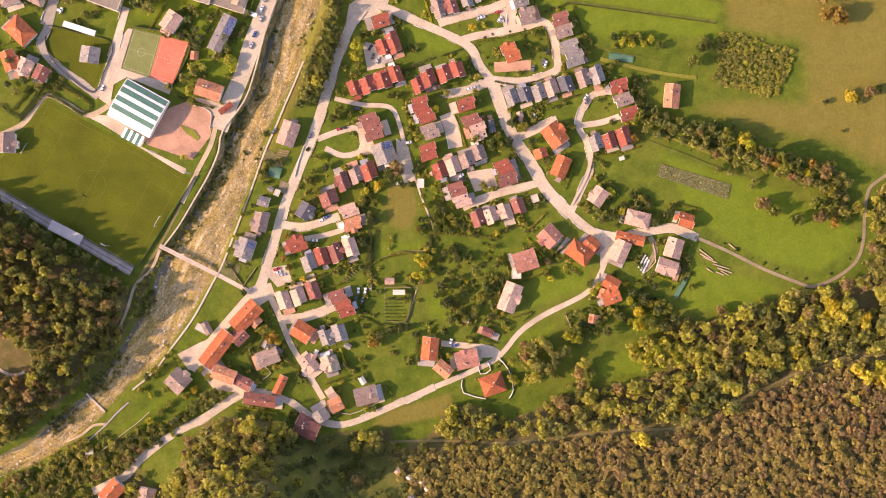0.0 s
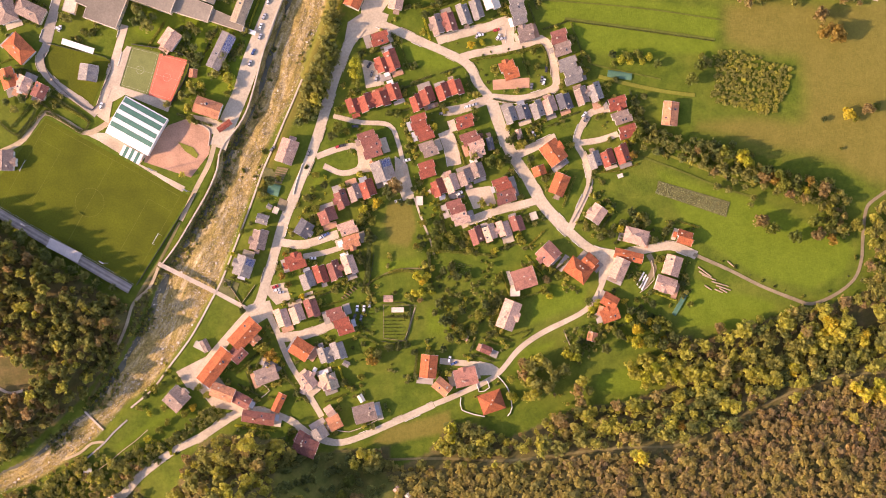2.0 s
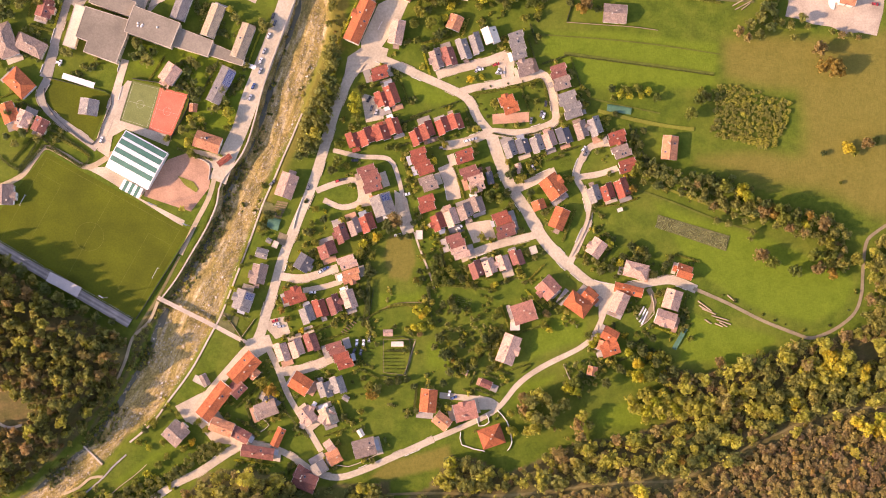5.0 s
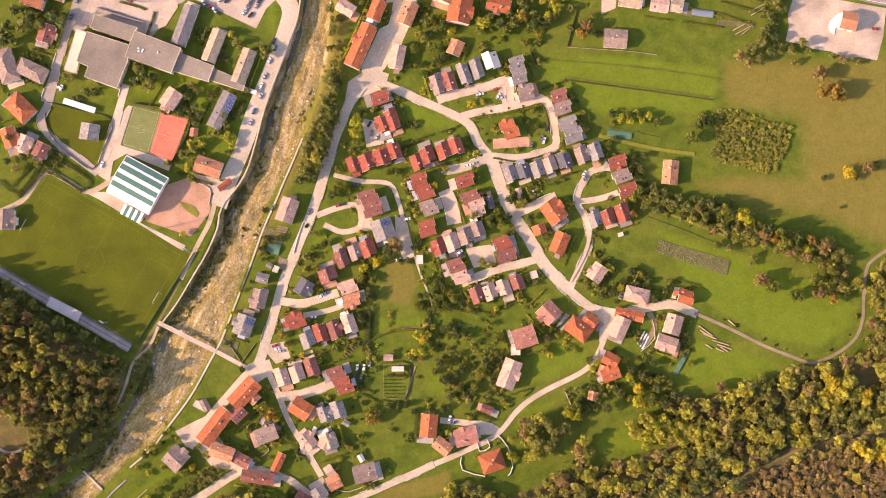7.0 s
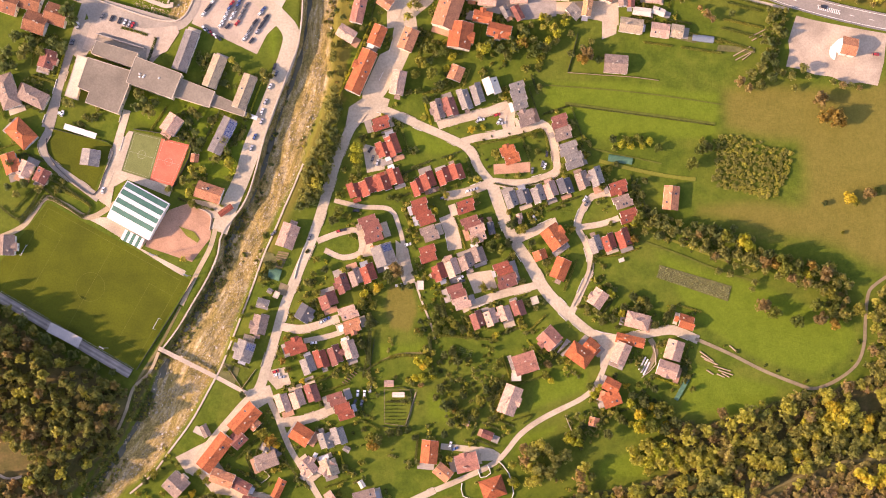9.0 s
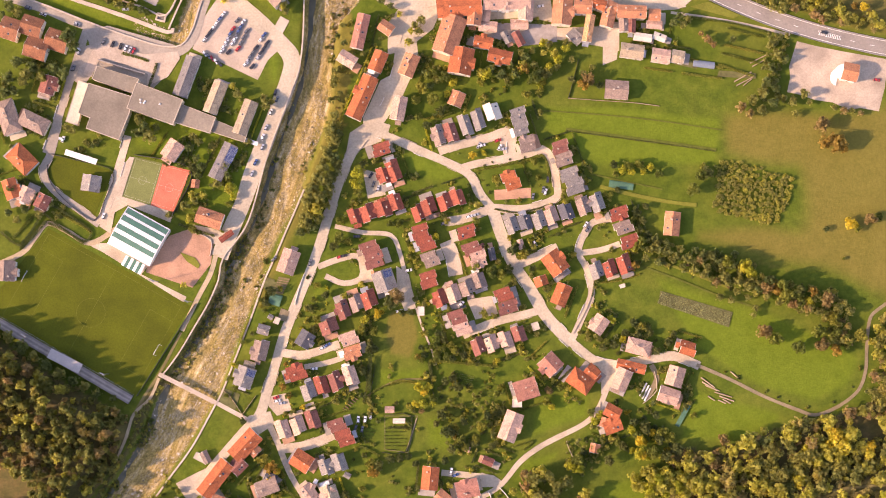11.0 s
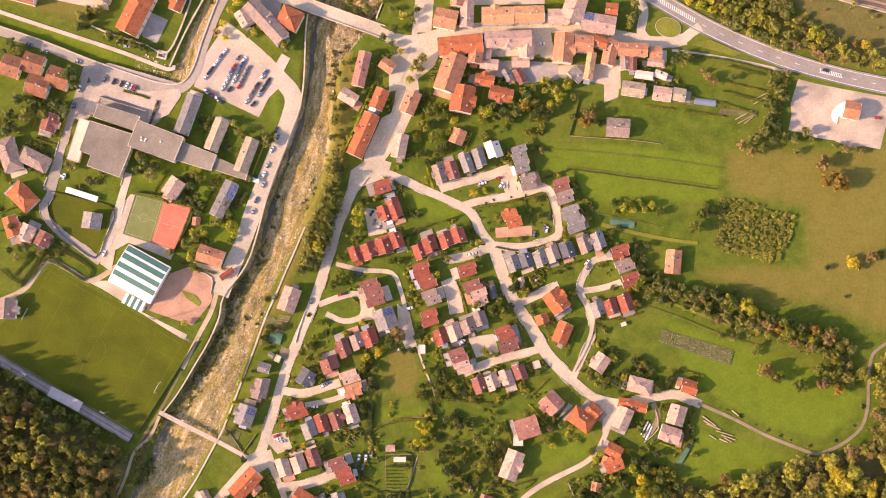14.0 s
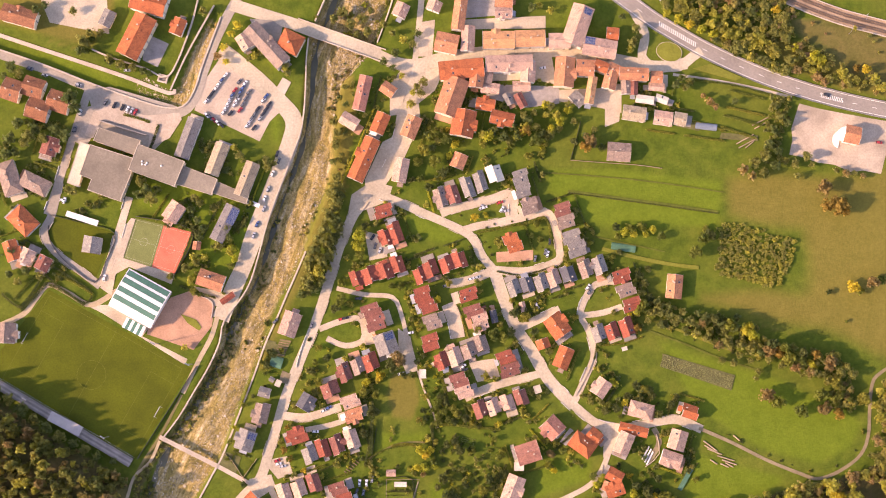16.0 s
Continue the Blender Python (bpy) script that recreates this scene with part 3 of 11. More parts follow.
def wall_along(name, pts, thick, z0, z1, mat, label, category="wall", step=4.0, kind="structure"):
    """A wall of even thickness along a smooth line, with a slightly wider coping."""
    line = curve_points(pts, step)
    n = len(line)
    rows = []
    for i, (x, y) in enumerate(line):
        a, b = line[max(i - 1, 0)], line[min(i + 1, n - 1)]
        d = Vector((b[0] - a[0], b[1] - a[1])).normalized()
        rows.append((x, y, -d.y, d.x))
    prof = [(-0.5, z0), (-0.5, z1 - 0.15), (-0.62, z1 - 0.15), (-0.62, z1), (0.62, z1), (0.62, z1 - 0.15), (0.5, z1 - 0.15), (0.5, z0)]
    k = len(prof)
    v = [(x + nx * s * thick, y + ny * s * thick, z) for x, y, nx, ny in rows for s, z in prof]
    f = [(i * k + j, i * k + (j + 1) % k, (i + 1) * k + (j + 1) % k, (i + 1) * k + j) for i in range(n - 1) for j in range(k)]
    f += [tuple(range(k - 1, -1, -1)), tuple((n - 1) * k + j for j in range(k))]
    return tagged(new(name, mesh_from(name, v, f, [mat])), label, category, kind=kind)


# ---- what is taken up, for the planting between ----
FOOT, PAVED, PAVED_AREA = [], [], []


def free(x, y, margin=0.6):
    x, y = np.asarray(x, float), np.asarray(y, float)
    ok = np.ones(x.shape, bool)
    for hx, hy, turn, ln, wd in FOOT:
        c, s = math.cos(radians(turn)), math.sin(radians(turn))
        u, v = (x - hx) * c + (y - hy) * s, (y - hy) * c - (x - hx) * s
        ok &= ~((abs(u) < ln / 2 + margin) & (abs(v) < wd / 2 + margin))
    for line, w in PAVED:
        ok &= distance(x, y, line) > w + margin
    for poly in PAVED_AREA:
        ok &= ~inside(x, y, poly)
    return ok & ~inside(x, y, RIVER)


# ---- houses ----
def framed(name, w, h, edge, proud, recess, mats):
    """A frame and the pane or leaf inside it, in one piece, standing on the plane y = 0 and facing +y."""
    rings = []
    for k, y in ((edge, -0.02), (edge, proud), (0, proud), (0, recess)):
        rings += [(-w / 2 - k, y, -h / 2 - k), (w / 2 + k, y, -h / 2 - k), (w / 2 + k, y, h / 2 + k), (-w / 2 - k, y, h / 2 + k)]
    f = [(4 * r + i, 4 * r + 4 + i, 4 * r + 4 + (i + 1) % 4, 4 * r + (i + 1) % 4) for r in range(3) for i in range(4)]
    return mesh_from(name, rings, f + [(15, 14, 13, 12)], mats, [0] * 12 + [1])


WINDOW = framed("window", 1.1, 1.3, 0.1, 0.07, 0.02, [M_METAL_WHITE, M_GLASS])
DOOR = framed("door", 1.0, 2.05, 0.09, 0.08, 0.03, [M_TIMBER, M_WOOD])
SKYLIGHT = framed("skylight", 0.9, 1.3, 0.1, 0.12, 0.07, [M_METAL_BLUE, M_GLASS])
CHIMNEY = mesh_from("chimney", *box_data(-0.4, 0.4, -0.3, 0.3, -1.6, 1.1), [PLASTER[2]])
CHIMNEY_CAP = mesh_from("cap", *slab([(-0.5, -0.4, 1.22), (0.5, -0.4, 1.22), (0.5, 0.4, 1.22), (-0.5, 0.4, 1.22)], 0.12), [M_CONCRETE])
SOLAR_PANEL = mesh_from("solar_panel", *box_data(-0.5, 0.5, -0.82, 0.82, 0.05, 0.13), [M_SOLAR])
house_rng = random.Random(7)


def house(x, y, turn, length, width, eave, colour, form="gable", pitch=23, label="", name="house", group="", solar=0, category="house", chimneys=None):
    """A house on level ground. length runs along the ridge, width across, both over the eaves."""
    r = house_rng
    z = ground_z(x, y)
    FOOT.append((x, y, turn, length, width))
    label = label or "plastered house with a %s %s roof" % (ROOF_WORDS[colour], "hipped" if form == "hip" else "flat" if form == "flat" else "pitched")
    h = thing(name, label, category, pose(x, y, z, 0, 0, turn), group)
    over = 0.55 if form != "flat" else 0.15
    a, b = length / 2, width / 2
    wa, wb = a - over, b - over
    rise = b * math.tan(radians(pitch)) if form != "flat" else 0
    tn = math.tan(radians(pitch)) if form != "flat" else 0
    top_w = eave + over * tn - 0.22
    wall = PLASTER[r.choice((0, 0, 1, 1, 2))]
    base = -0.3 if abs(z) < 0.5 else -5.0
    step = r.choice((-1.1, 1.1)) if form == "gable" and pitch == 27 and length > 9.5 else 0.0
    if step:
        # the two halves of the house stand a step apart along the ridge
        halves = []
        for k in (-1, 1):
            x0, x1 = -wa + max(0, k * step), wa + min(0, k * step)
            y0, y1, lo, hi = (-wb, -0.002, top_w, eave + rise - 0.22) if k < 0 else (0.002, wb, eave + rise - 0.22, top_w)
            halves.append(([(x0, y0, base), (x1, y0, base), (x1, y1, base), (x0, y1, base), (x0, y0, lo), (x1, y0, lo), (x1, y1, hi), (x0, y1, hi)], box_data(0, 1, 0, 1, 0, 1)[1]))
        v, f = joined(*halves)
    elif form == "gable":
        v = [(-wa, -wb, base), (wa, -wb, base), (wa, wb, base), (-wa, wb, base), (-wa, -wb, top_w), (wa, -wb, top_w), (wa, wb, top_w), (-wa, wb, top_w),
             (-wa, 0, eave + rise - 0.22), (wa, 0, eave + rise - 0.22)]
        f = [(0, 1, 5, 4), (2, 3, 7, 6), (1, 2, 6, 9, 5), (3, 0, 4, 8, 7), (4, 5, 9, 8), (6, 7, 8, 9)]
    else:
        v, f = box_data(-wa, wa, -wb, wb, base, eave - (0.02 if form == "flat" else 0.1))
    part("wall", mesh_from("wall", v, f, [wall]), h)
    t = 0.2
    top = eave + rise
    if form == "gable":
        s0, s1, n0, n1 = -a + max(0, -step), a + min(0, -step), -a + max(0, step), a + min(0, step)
        rv, rf = joined(slab([(s0, -b, eave), (s1, -b, eave), (s1, -0.004, top), (s0, -0.004, top)], t), slab([(n1, b, eave), (n0, b, eave), (n0, 0.004, top), (n1, 0.004, top)], t))
        ridge = [((-a, 0, top), (a, 0, top))]
    elif form == "hip":
        c = max(a - b, 0.15)
        rv, rf = joined(slab([(-a, -b, eave), (a, -b, eave), (c, 0, top), (-c, 0, top)], t), slab([(a, b, eave), (-a, b, eave), (-c, 0, top), (c, 0, top)], t),
                        slab([(a, -b, eave), (a, b, eave), (c, 0, top)], t), slab([(-a, b, eave), (-a, -b, eave), (-c, 0, top)], t))
        ridge = [((-c, 0, top), (c, 0, top))] + [((sx * a, sy * b, eave), (sx * c, 0, top)) for sx in (-1, 1) for sy in (-1, 1)]
    else:
        rv, rf = joined(box_data(-wa, wa, -wb, wb, eave, eave + 0.12), box_data(-a, a, -b, -b + 0.3, eave - 0.2, eave + 0.35), box_data(-a, a, b - 0.3, b, eave - 0.2, eave + 0.35),
                        box_data(-a, -a + 0.3, -b + 0.3, b - 0.3, eave - 0.2, eave + 0.35), box_data(a - 0.3, a, -b + 0.3, b - 0.3, eave - 0.2, eave + 0.35))
        ridge = []
    roof = part("roof", mesh_from("roof", rv, rf, [ROOF[colour]]), h)
    for p, q in ridge:
        p, q = Vector(p), Vector(q)
        n = (q - p).length
        if n > 0.6:
            m = Matrix.Translation(p) @ (q - p).to_track_quat("X", "Z").to_matrix().to_4x4()
            part("ridge_cap", mesh_from("ridge_cap", [(0, -0.16, -0.03), (0, 0, 0.1), (0, 0.16, -0.03), (n, -0.16, -0.03), (n, 0, 0.1), (n, 0.16, -0.03)],
                                        [(0, 3, 4, 1), (1, 4, 5, 2), (0, 1, 2), (5, 4, 3)], [ROOF[colour]]), roof, m=m)
    if form == "gable":
        # pale boards along the verges of both gables
        for s in (-1, 1):
            x0, x1 = sorted((s * a, s * (a + 0.07)))
            part("bargeboard", mesh_from("bargeboard", *joined(
                *[slab([(x0 + e, k * (b + 0.05), eave + 0.06), (x1 + e, k * (b + 0.05), eave + 0.06), (x1 + e, 0, top + 0.06), (x0 + e, 0, top + 0.06)][::k], 0.3)
                  for k, e in ((k, (max(0, k * step) if s < 0 else min(0, k * step))) for k in (1, -1))]), [VERGE[r.choice((0, 0, 1))]]), h)
    # a cross gable over part of one long side
    if form == "gable" and name == "house" and length > 8.5 and width > 7 and pitch > 22 and r.random() < 0.28:
        s, cw, out = r.choice((-1, 1)), min(length * 0.42, b * 1.05), r.uniform(0.5, 1.8)
        cx, rz = r.uniform(-0.3, 0.3) * (a - cw / 2), eave + cw / 2 * tn
        y1, y0, over_w = s * (b + out), s * (b - cw / 2), 0.35
        wing = part("cross_gable", mesh_from("cross_gable", *joined(*[slab([(cx + k * cw / 2, y1, eave + 0.03), (cx + k * cw / 2, s * (b - 0.05), eave + 0.03), (cx, y0, rz + 0.03), (cx, y1, rz + 0.03)][::k * s], 0.18) for k in (1, -1)]), [ROOF[colour]]), h)
        wx, wy = cw / 2 - over_w, y1 - s * over_w
        part("gable_wall", mesh_from("gable_wall", [(cx - wx, s * wb, base), (cx + wx, s * wb, base), (cx + wx, wy, base), (cx - wx, wy, base), (cx - wx, s * wb, top_w), (cx + wx, s * wb, top_w), (cx + wx, wy, top_w), (cx - wx, wy, top_w),
                                                   (cx, s * wb, rz - 0.25), (cx, wy, rz - 0.25)], [(0, 1, 5, 4), (1, 2, 6, 5), (2, 3, 7, 9, 6), (3, 0, 4, 7), (4, 5, 8), (5, 6, 9, 8), (7, 4, 8, 9)], [wall]), wing)
        part("window", WINDOW, wing, m=pose(cx, wy, 1.6, 0, 0, 0 if s > 0 else 180))
    # a lean-to porch roof on posts against one gable
    if form == "gable" and name == "house" and length > 8 and r.random() < 0.45:
        s, pw, pd = r.choice((-1, 1)), width * r.uniform(0.35, 0.7), r.uniform(1.6, 2.8)
        py = r.uniform(-0.5, 0.5) * (width - pw - 1)
        x0, x1 = s * wa, s * (wa + over + pd)
        porch = part("porch_roof", mesh_from("porch_roof", *slab([(x0, py - pw / 2, 2.75), (x1, py - pw / 2, 2.4), (x1, py + pw / 2, 2.4), (x0, py + pw / 2, 2.75)][::s], 0.12), [r.choice((ROOF[colour], ROOF["tan"], M_METAL_WHITE, M_STEEL, ROOF["grey"]))]), h)
        for k in (-1, 1):
            part("post", mesh_from("post", *box_data(x1 - s * 0.25 - 0.06, x1 - s * 0.25 + 0.06, py + k * (pw / 2 - 0.2) - 0.06, py + k * (pw / 2 - 0.2) + 0.06, -0.3, 2.35), [M_WOOD]), porch)
    # chimneys, roof windows, solar panels
    n_ch = chimneys if chimneys is not None else (1 if min(length, width) > 6 else 0) + (1 if length > 14 else 0)
    for i in range(n_ch):
        cx, cy = r.uniform(-0.55, 0.55) * (a - (b if form == "hip" else 0) * 0.8), r.uniform(-0.5, 0.5) * b
        cz = top - abs(cy) * tn
        ch = part("chimney", CHIMNEY, h, m=pose(cx, cy, cz + 0.2))
        part("cap", CHIMNEY_CAP, ch)
    if form == "gable" and length > 8 and r.random() < 0.3:
        for i in range(r.choice((1, 1, 2))):
            s = r.choice((-1, 1))
            cy = s * b * r.uniform(0.35, 0.6)
            part("skylight", SKYLIGHT, h, m=pose(r.uniform(-0.6, 0.6) * a, cy, top - abs(cy) * tn + 0.01, -s * pitch) @ pose(0, 0, 0, 90))
    for i in range(solar):
        row, col = i % 3, i // 3
        s = 1 if solar > 0 else -1
        cy = b * 0.25 + row * 1.7
        part("solar_panel", SOLAR_PANEL, h, m=pose(-a + 1.5 + col * 1.05, cy, top - cy * tn + 0.02, -pitch))
    # windows and a door
    floors = max(1, int((eave - 0.4) / 2.7))
    for fl in range(floors):
        zc = 1.6 + fl * 2.7
        if zc + 0.9 > top_w:
            continue
        for s in (-1, 1):
            k = max(1, min(6, int(wa * 2 / 5.5)))
            for i in range(k):
                px = -wa + (i + 0.5) * 2 * wa / k
                if fl == 0 and s == -1 and i == k // 2:
                    part("door", DOOR, h, m=pose(px, -wb, 1.08, 0, 0, 180))
                    continue
                part("window", WINDOW, h, m=pose(px, s * wb, zc, 0, 0, 0 if s > 0 else 180))
            k = 2 if step else max(1, min(4, int(wb * 2 / 6.5)))
            for i in range(k):
                e = (max(0, (2 * i - 1) * step) if s < 0 else min(0, (2 * i - 1) * step)) if step else 0
                part("window", WINDOW, h, m=pose(s * wa + e, -wb + (i + 0.5) * 2 * wb / k, zc, 0, 0, -90 if s > 0 else 90))
    return h


def flat_block(pts, height, colour, label, name="school_wing", rim=0.35, category="school"):
    """A flat-roofed block over any outline."""
    if sum(a[0] * b[1] - b[0] * a[1] for a, b in zip(pts, pts[1:] + pts[:1])) < 0:
        pts = pts[::-1]
    PAVED_AREA.append(pts)
    cx, cy = sum(p[0] for p in pts) / len(pts), sum(p[1] for p in pts) / len(pts)
    h = thing(name, label, category, pose(cx, cy, 0))
    q = [(x - cx, y - cy) for x, y in pts]
    inner = [(x * (1 - 0.5 / max(1, math.hypot(x, y))), y * (1 - 0.5 / max(1, math.hypot(x, y)))) for x, y in q]
    n = len(q)
    part("wall", mesh_from("wall", *slab([(x, y, height) for x, y in inner], height + 0.3), [PLASTER[1]]), h)
    part("roof", mesh_from("roof", *slab([(x, y, height + 0.15) for x, y in inner], 0.14), [ROOF[colour]]), h)
    v = [(x, y, height + rim) for x, y in q] + [(x, y, height + rim) for x, y in inner] + [(x, y, height - 0.3) for x, y in q] + [(x, y, height - 0.3) for x, y in inner]
    f = []
    for i in range(n):
        j = (i + 1) % n
        f += [(i, j, n + j, n + i), (2 * n + i, 2 * n + j, j, i), (n + i, n + j, 3 * n + j, 3 * n + i), (3 * n + i, 3 * n + j, 2 * n + j, 2 * n + i)]
    part("parapet", mesh_from("parapet", v, f, [M_CONCRETE]), h, "pale concrete roof edge")
    for i in range(n):
        ax, ay = inner[i]
        bx, by = inner[(i + 1) % n]
        d = math.hypot(bx - ax, by - ay)
        ang = math.degrees(math.atan2(by - ay, bx - ax))
        for k in range(int(d / 4.0)):
            u = (k + 0.5) / int(d / 4.0)
            for zc in (1.6, 4.6) if height > 6.3 else (1.6,):
                part("window", WINDOW, h, m=pose(ax + (bx - ax) * u, ay + (by - ay) * u, zc, 0, 0, ang + 180))
    return h


# ---- foliage ----
def crown_arrays(rng, radius, height, lobes, leaves, size):
    """Leaf clumps round a crown of lobes: quads, as vertices (n, 4, 3). The crown's foot is at z = 0."""
    c = rng.normal(size=(lobes, 3))
    c /= np.linalg.norm(c, axis=1)[:, None]
    c *= rng.uniform(0.10, 0.80, (lobes, 1)) ** 0.8
    c[:, 2] = np.abs(c[:, 2]) * 1.1 - 0.25
    lr = rng.uniform(0.16, 0.40, lobes)
    k = rng.integers(0, lobes, leaves)
    d = rng.normal(size=(leaves, 3))
    d[:, 2] = np.where(d[:, 2] < -0.3, -d[:, 2], d[:, 2])
    d /= np.linalg.norm(d, axis=1)[:, None]
    p = c[k] + d * (lr[k] * rng.uniform(0.55, 1.25, leaves))[:, None]
    p *= np.array([radius, radius, height / 1.9])
    p[:, 2] += height * 0.36
    nrm = d + rng.normal(size=(leaves, 3)) * 0.5
    nrm /= np.linalg.norm(nrm, axis=1)[:, None]
    u = np.cross(nrm, rng.normal(size=(leaves, 3)))
    u /= np.linalg.norm(u, axis=1)[:, None]
    w = np.cross(nrm, u)
    s = size * rng.uniform(0.6, 1.25, (leaves, 1))
    u, w = u * s * 0.6, w * s * 0.5
    bend = nrm * s * 0.12
    return np.stack([p - u, p - w + bend, p + u, p + w + bend], 1)


def quads_mesh(name, q, mat, hue=None):
    n = len(q)
    me = bpy.data.meshes.new(name)
    me.vertices.add(n * 4)
    me.vertices.foreach_set("co", q.reshape(-1).astype(np.float32))
    me.loops.add(n * 4)
    me.loops.foreach_set("vertex_index", np.arange(n * 4, dtype=np.int32))
    me.polygons.add(n)
    me.polygons.foreach_set("loop_start", np.arange(0, n * 4, 4, dtype=np.int32))
    me.polygons.foreach_set("loop_total", np.full(n, 4, dtype=np.int32))
    me.materials.append(mat)
    if hue is not None:
        at = me.attributes.new("hue", "FLOAT", "FACE")
        at.data.foreach_set("value", hue.astype(np.float32))
    me.update(calc_edges=True)
    return me


def trunk_data(r, h, limbs, rng):
    """A tapered trunk with a few limbs."""
    pieces = []

    def cone(p, q, r0, r1, k=6):
        p, q = Vector(p), Vector(q)
        m = (q - p).to_track_quat("Z", "Y").to_matrix()
        v = [tuple(p + m @ Vector((r0 * math.cos(i * math.tau / k), r0 * math.sin(i * math.tau / k), 0))) for i in range(k)]
        v += [tuple(q + m @ Vector((r1 * math.cos(i * math.tau / k), r1 * math.sin(i * math.tau / k), 0))) for i in range(k)]
        return v, [(i, (i + 1) % k, k + (i + 1) % k, k + i) for i in range(k)]
    pieces.append(cone((0, 0, -0.3), (0.1 * h * 0.1, 0, h), r, r * 0.45))
    for i in range(limbs):
        a = i * math.tau / limbs + rng.uniform(-0.4, 0.4)
        z = h * rng.uniform(0.5, 0.95)
        pieces.append(cone((0, 0, z), (math.cos(a) * h * 0.45, math.sin(a) * h * 0.45, z + h * 0.4), r * 0.4, r * 0.12, 5))
    return joined(*pieces)


tree_rng = np.random.default_rng(11)
CROWN = {k: [quads_mesh("crown", crown_arrays(tree_rng, 1.0, 1.85, 26, 420, 0.32), LEAF[k]) for i in range(3)] for k in LEAF}
SHRUB = {k: [quads_mesh("foliage", crown_arrays(tree_rng, 1.0, 1.35, 9, 150, 0.46), LEAF[k]) for i in range(2)] for k in LEAF}
TRUNK = [mesh_from("trunk", *trunk_data(0.10, 0.75, 4, random.Random(i)), [M_BARK]) for i in range(3)]
LEAF_WORDS = {"green": "olive green", "dark": "dark green", "lime": "yellow-green", "yellow": "golden yellow autumn", "rust": "rust-orange autumn", "brown": "brownish autumn"}
plant_rng = random.Random(5)


def tree(x, y, r, colour="green", group="garden trees"):
    g = plant_rng
    t = thing("tree", "broadleaf tree with %s leaves on grass" % LEAF_WORDS[colour], "tree", pose(x, y, ground_z(x, y), 0, 0, g.uniform(0, 360)), group)
    hgt = g.uniform(1.15, 1.5) if r > 3.2 else g.uniform(0.95, 1.25)
    t.scale = (r, r, r * hgt)
    part("trunk", g.choice(TRUNK), t)
    part("crown", g.choice(CROWN[colour]), t, m=pose(0, 0, 0.22))
    return t


def shrub(x, y, r, colour="green", group="garden shrubs"):
    g = plant_rng
    t = new("shrub", g.choice(SHRUB[colour]))
    t.matrix_basis = pose(x, y, ground_z(x, y) - 0.1, 0, 0, g.uniform(0, 360)) @ Matrix.Diagonal((r, r, r * g.uniform(0.8, 1.1), 1))
    return tagged(t, "rounded garden shrub with %s leaves" % LEAF_WORDS[colour], "shrub", group)


def hedge(pts, width, height, colour="dark"):
    rng = np.random.default_rng(len(pts) * 100 + int(abs(pts[0][0])))
    line = curve_points(pts, 0.6)
    n = int(len(line) * 20 * width)
    k = rng.integers(0, len(line), n)
    c = np.array(line)[k]
    p = np.column_stack([c + rng.uniform(-0.5, 0.5, (n, 2)) * width, rng.uniform(0.05, 1, n) ** 0.4 * height])
    nrm = rng.normal(size=(n, 3)) * 0.7 + np.array([0, 0, 0.9])
    nrm /= np.linalg.norm(nrm, axis=1)[:, None]
    u = np.cross(nrm, rng.normal(size=(n, 3)))
    u /= np.linalg.norm(u, axis=1)[:, None]
    w = np.cross(nrm, u)
    s = rng.uniform(0.22, 0.42, (n, 1))
    return tagged(new("hedge", quads_mesh("hedge", np.stack([p - u * s, p - w * s * 0.8, p + u * s, p + w * s * 0.8], 1), LEAF[colour])),
                  "clipped %s hedge along a plot's edge" % LEAF_WORDS[colour], "hedge")


GROVE = []


def grove_tree(x, y, r, colour):
    GROVE.append((x, y, r, {"dark": 0.05, "green": 0.36, "lime": 0.6, "brown": 0.76, "rust": 0.86, "yellow": 0.97}[colour]))


FOREST_CROWN = [crown_arrays(tree_rng, 1.0, 1.9, 20, 165, 0.46) for i in range(7)]
SCRUB_CROWN = [crown_arrays(tree_rng, 1.0, 1.6, 8, 62, 0.68) for i in range(7)]


def grove(name, label):
    """All trees that were set down since, as one belt."""
    out, hue, trunks = [], [], []
    rng = np.random.default_rng(31)
    tv, tf = trunk_data(0.08, 0.8, 3, random.Random(1))
    for x, y, r, h in GROVE:
        a, z, q = rng.uniform(0, math.tau), ground_z(x, y), FOREST_CROWN[rng.integers(0, 7)]
        g = np.empty_like(q)
        g[..., 0] = (q[..., 0] * math.cos(a) - q[..., 1] * math.sin(a)) * r + x
        g[..., 1] = (q[..., 0] * math.sin(a) + q[..., 1] * math.cos(a)) * r + y
        g[..., 2] = q[..., 2] * r * rng.uniform(1.1, 1.5) + z + r * 0.5
        out.append(g)
        hue.append(np.full(len(q), h) + rng.uniform(-0.04, 0.04, len(q)))
        trunks.append(([(vx * r + x, vy * r + y, vz * r * 1.3 + z) for vx, vy, vz in tv], tf))
    GROVE.clear()
    wood = thing(name, label, "trees", kind="stuff")
    part("canopy", quads_mesh("canopy", np.concatenate(out), M_FOREST, np.clip(np.concatenate(hue), 0, 1)), wood)
    part("trunks", mesh_from("trunks", *joined(*trunks), [M_BARK]), wood)


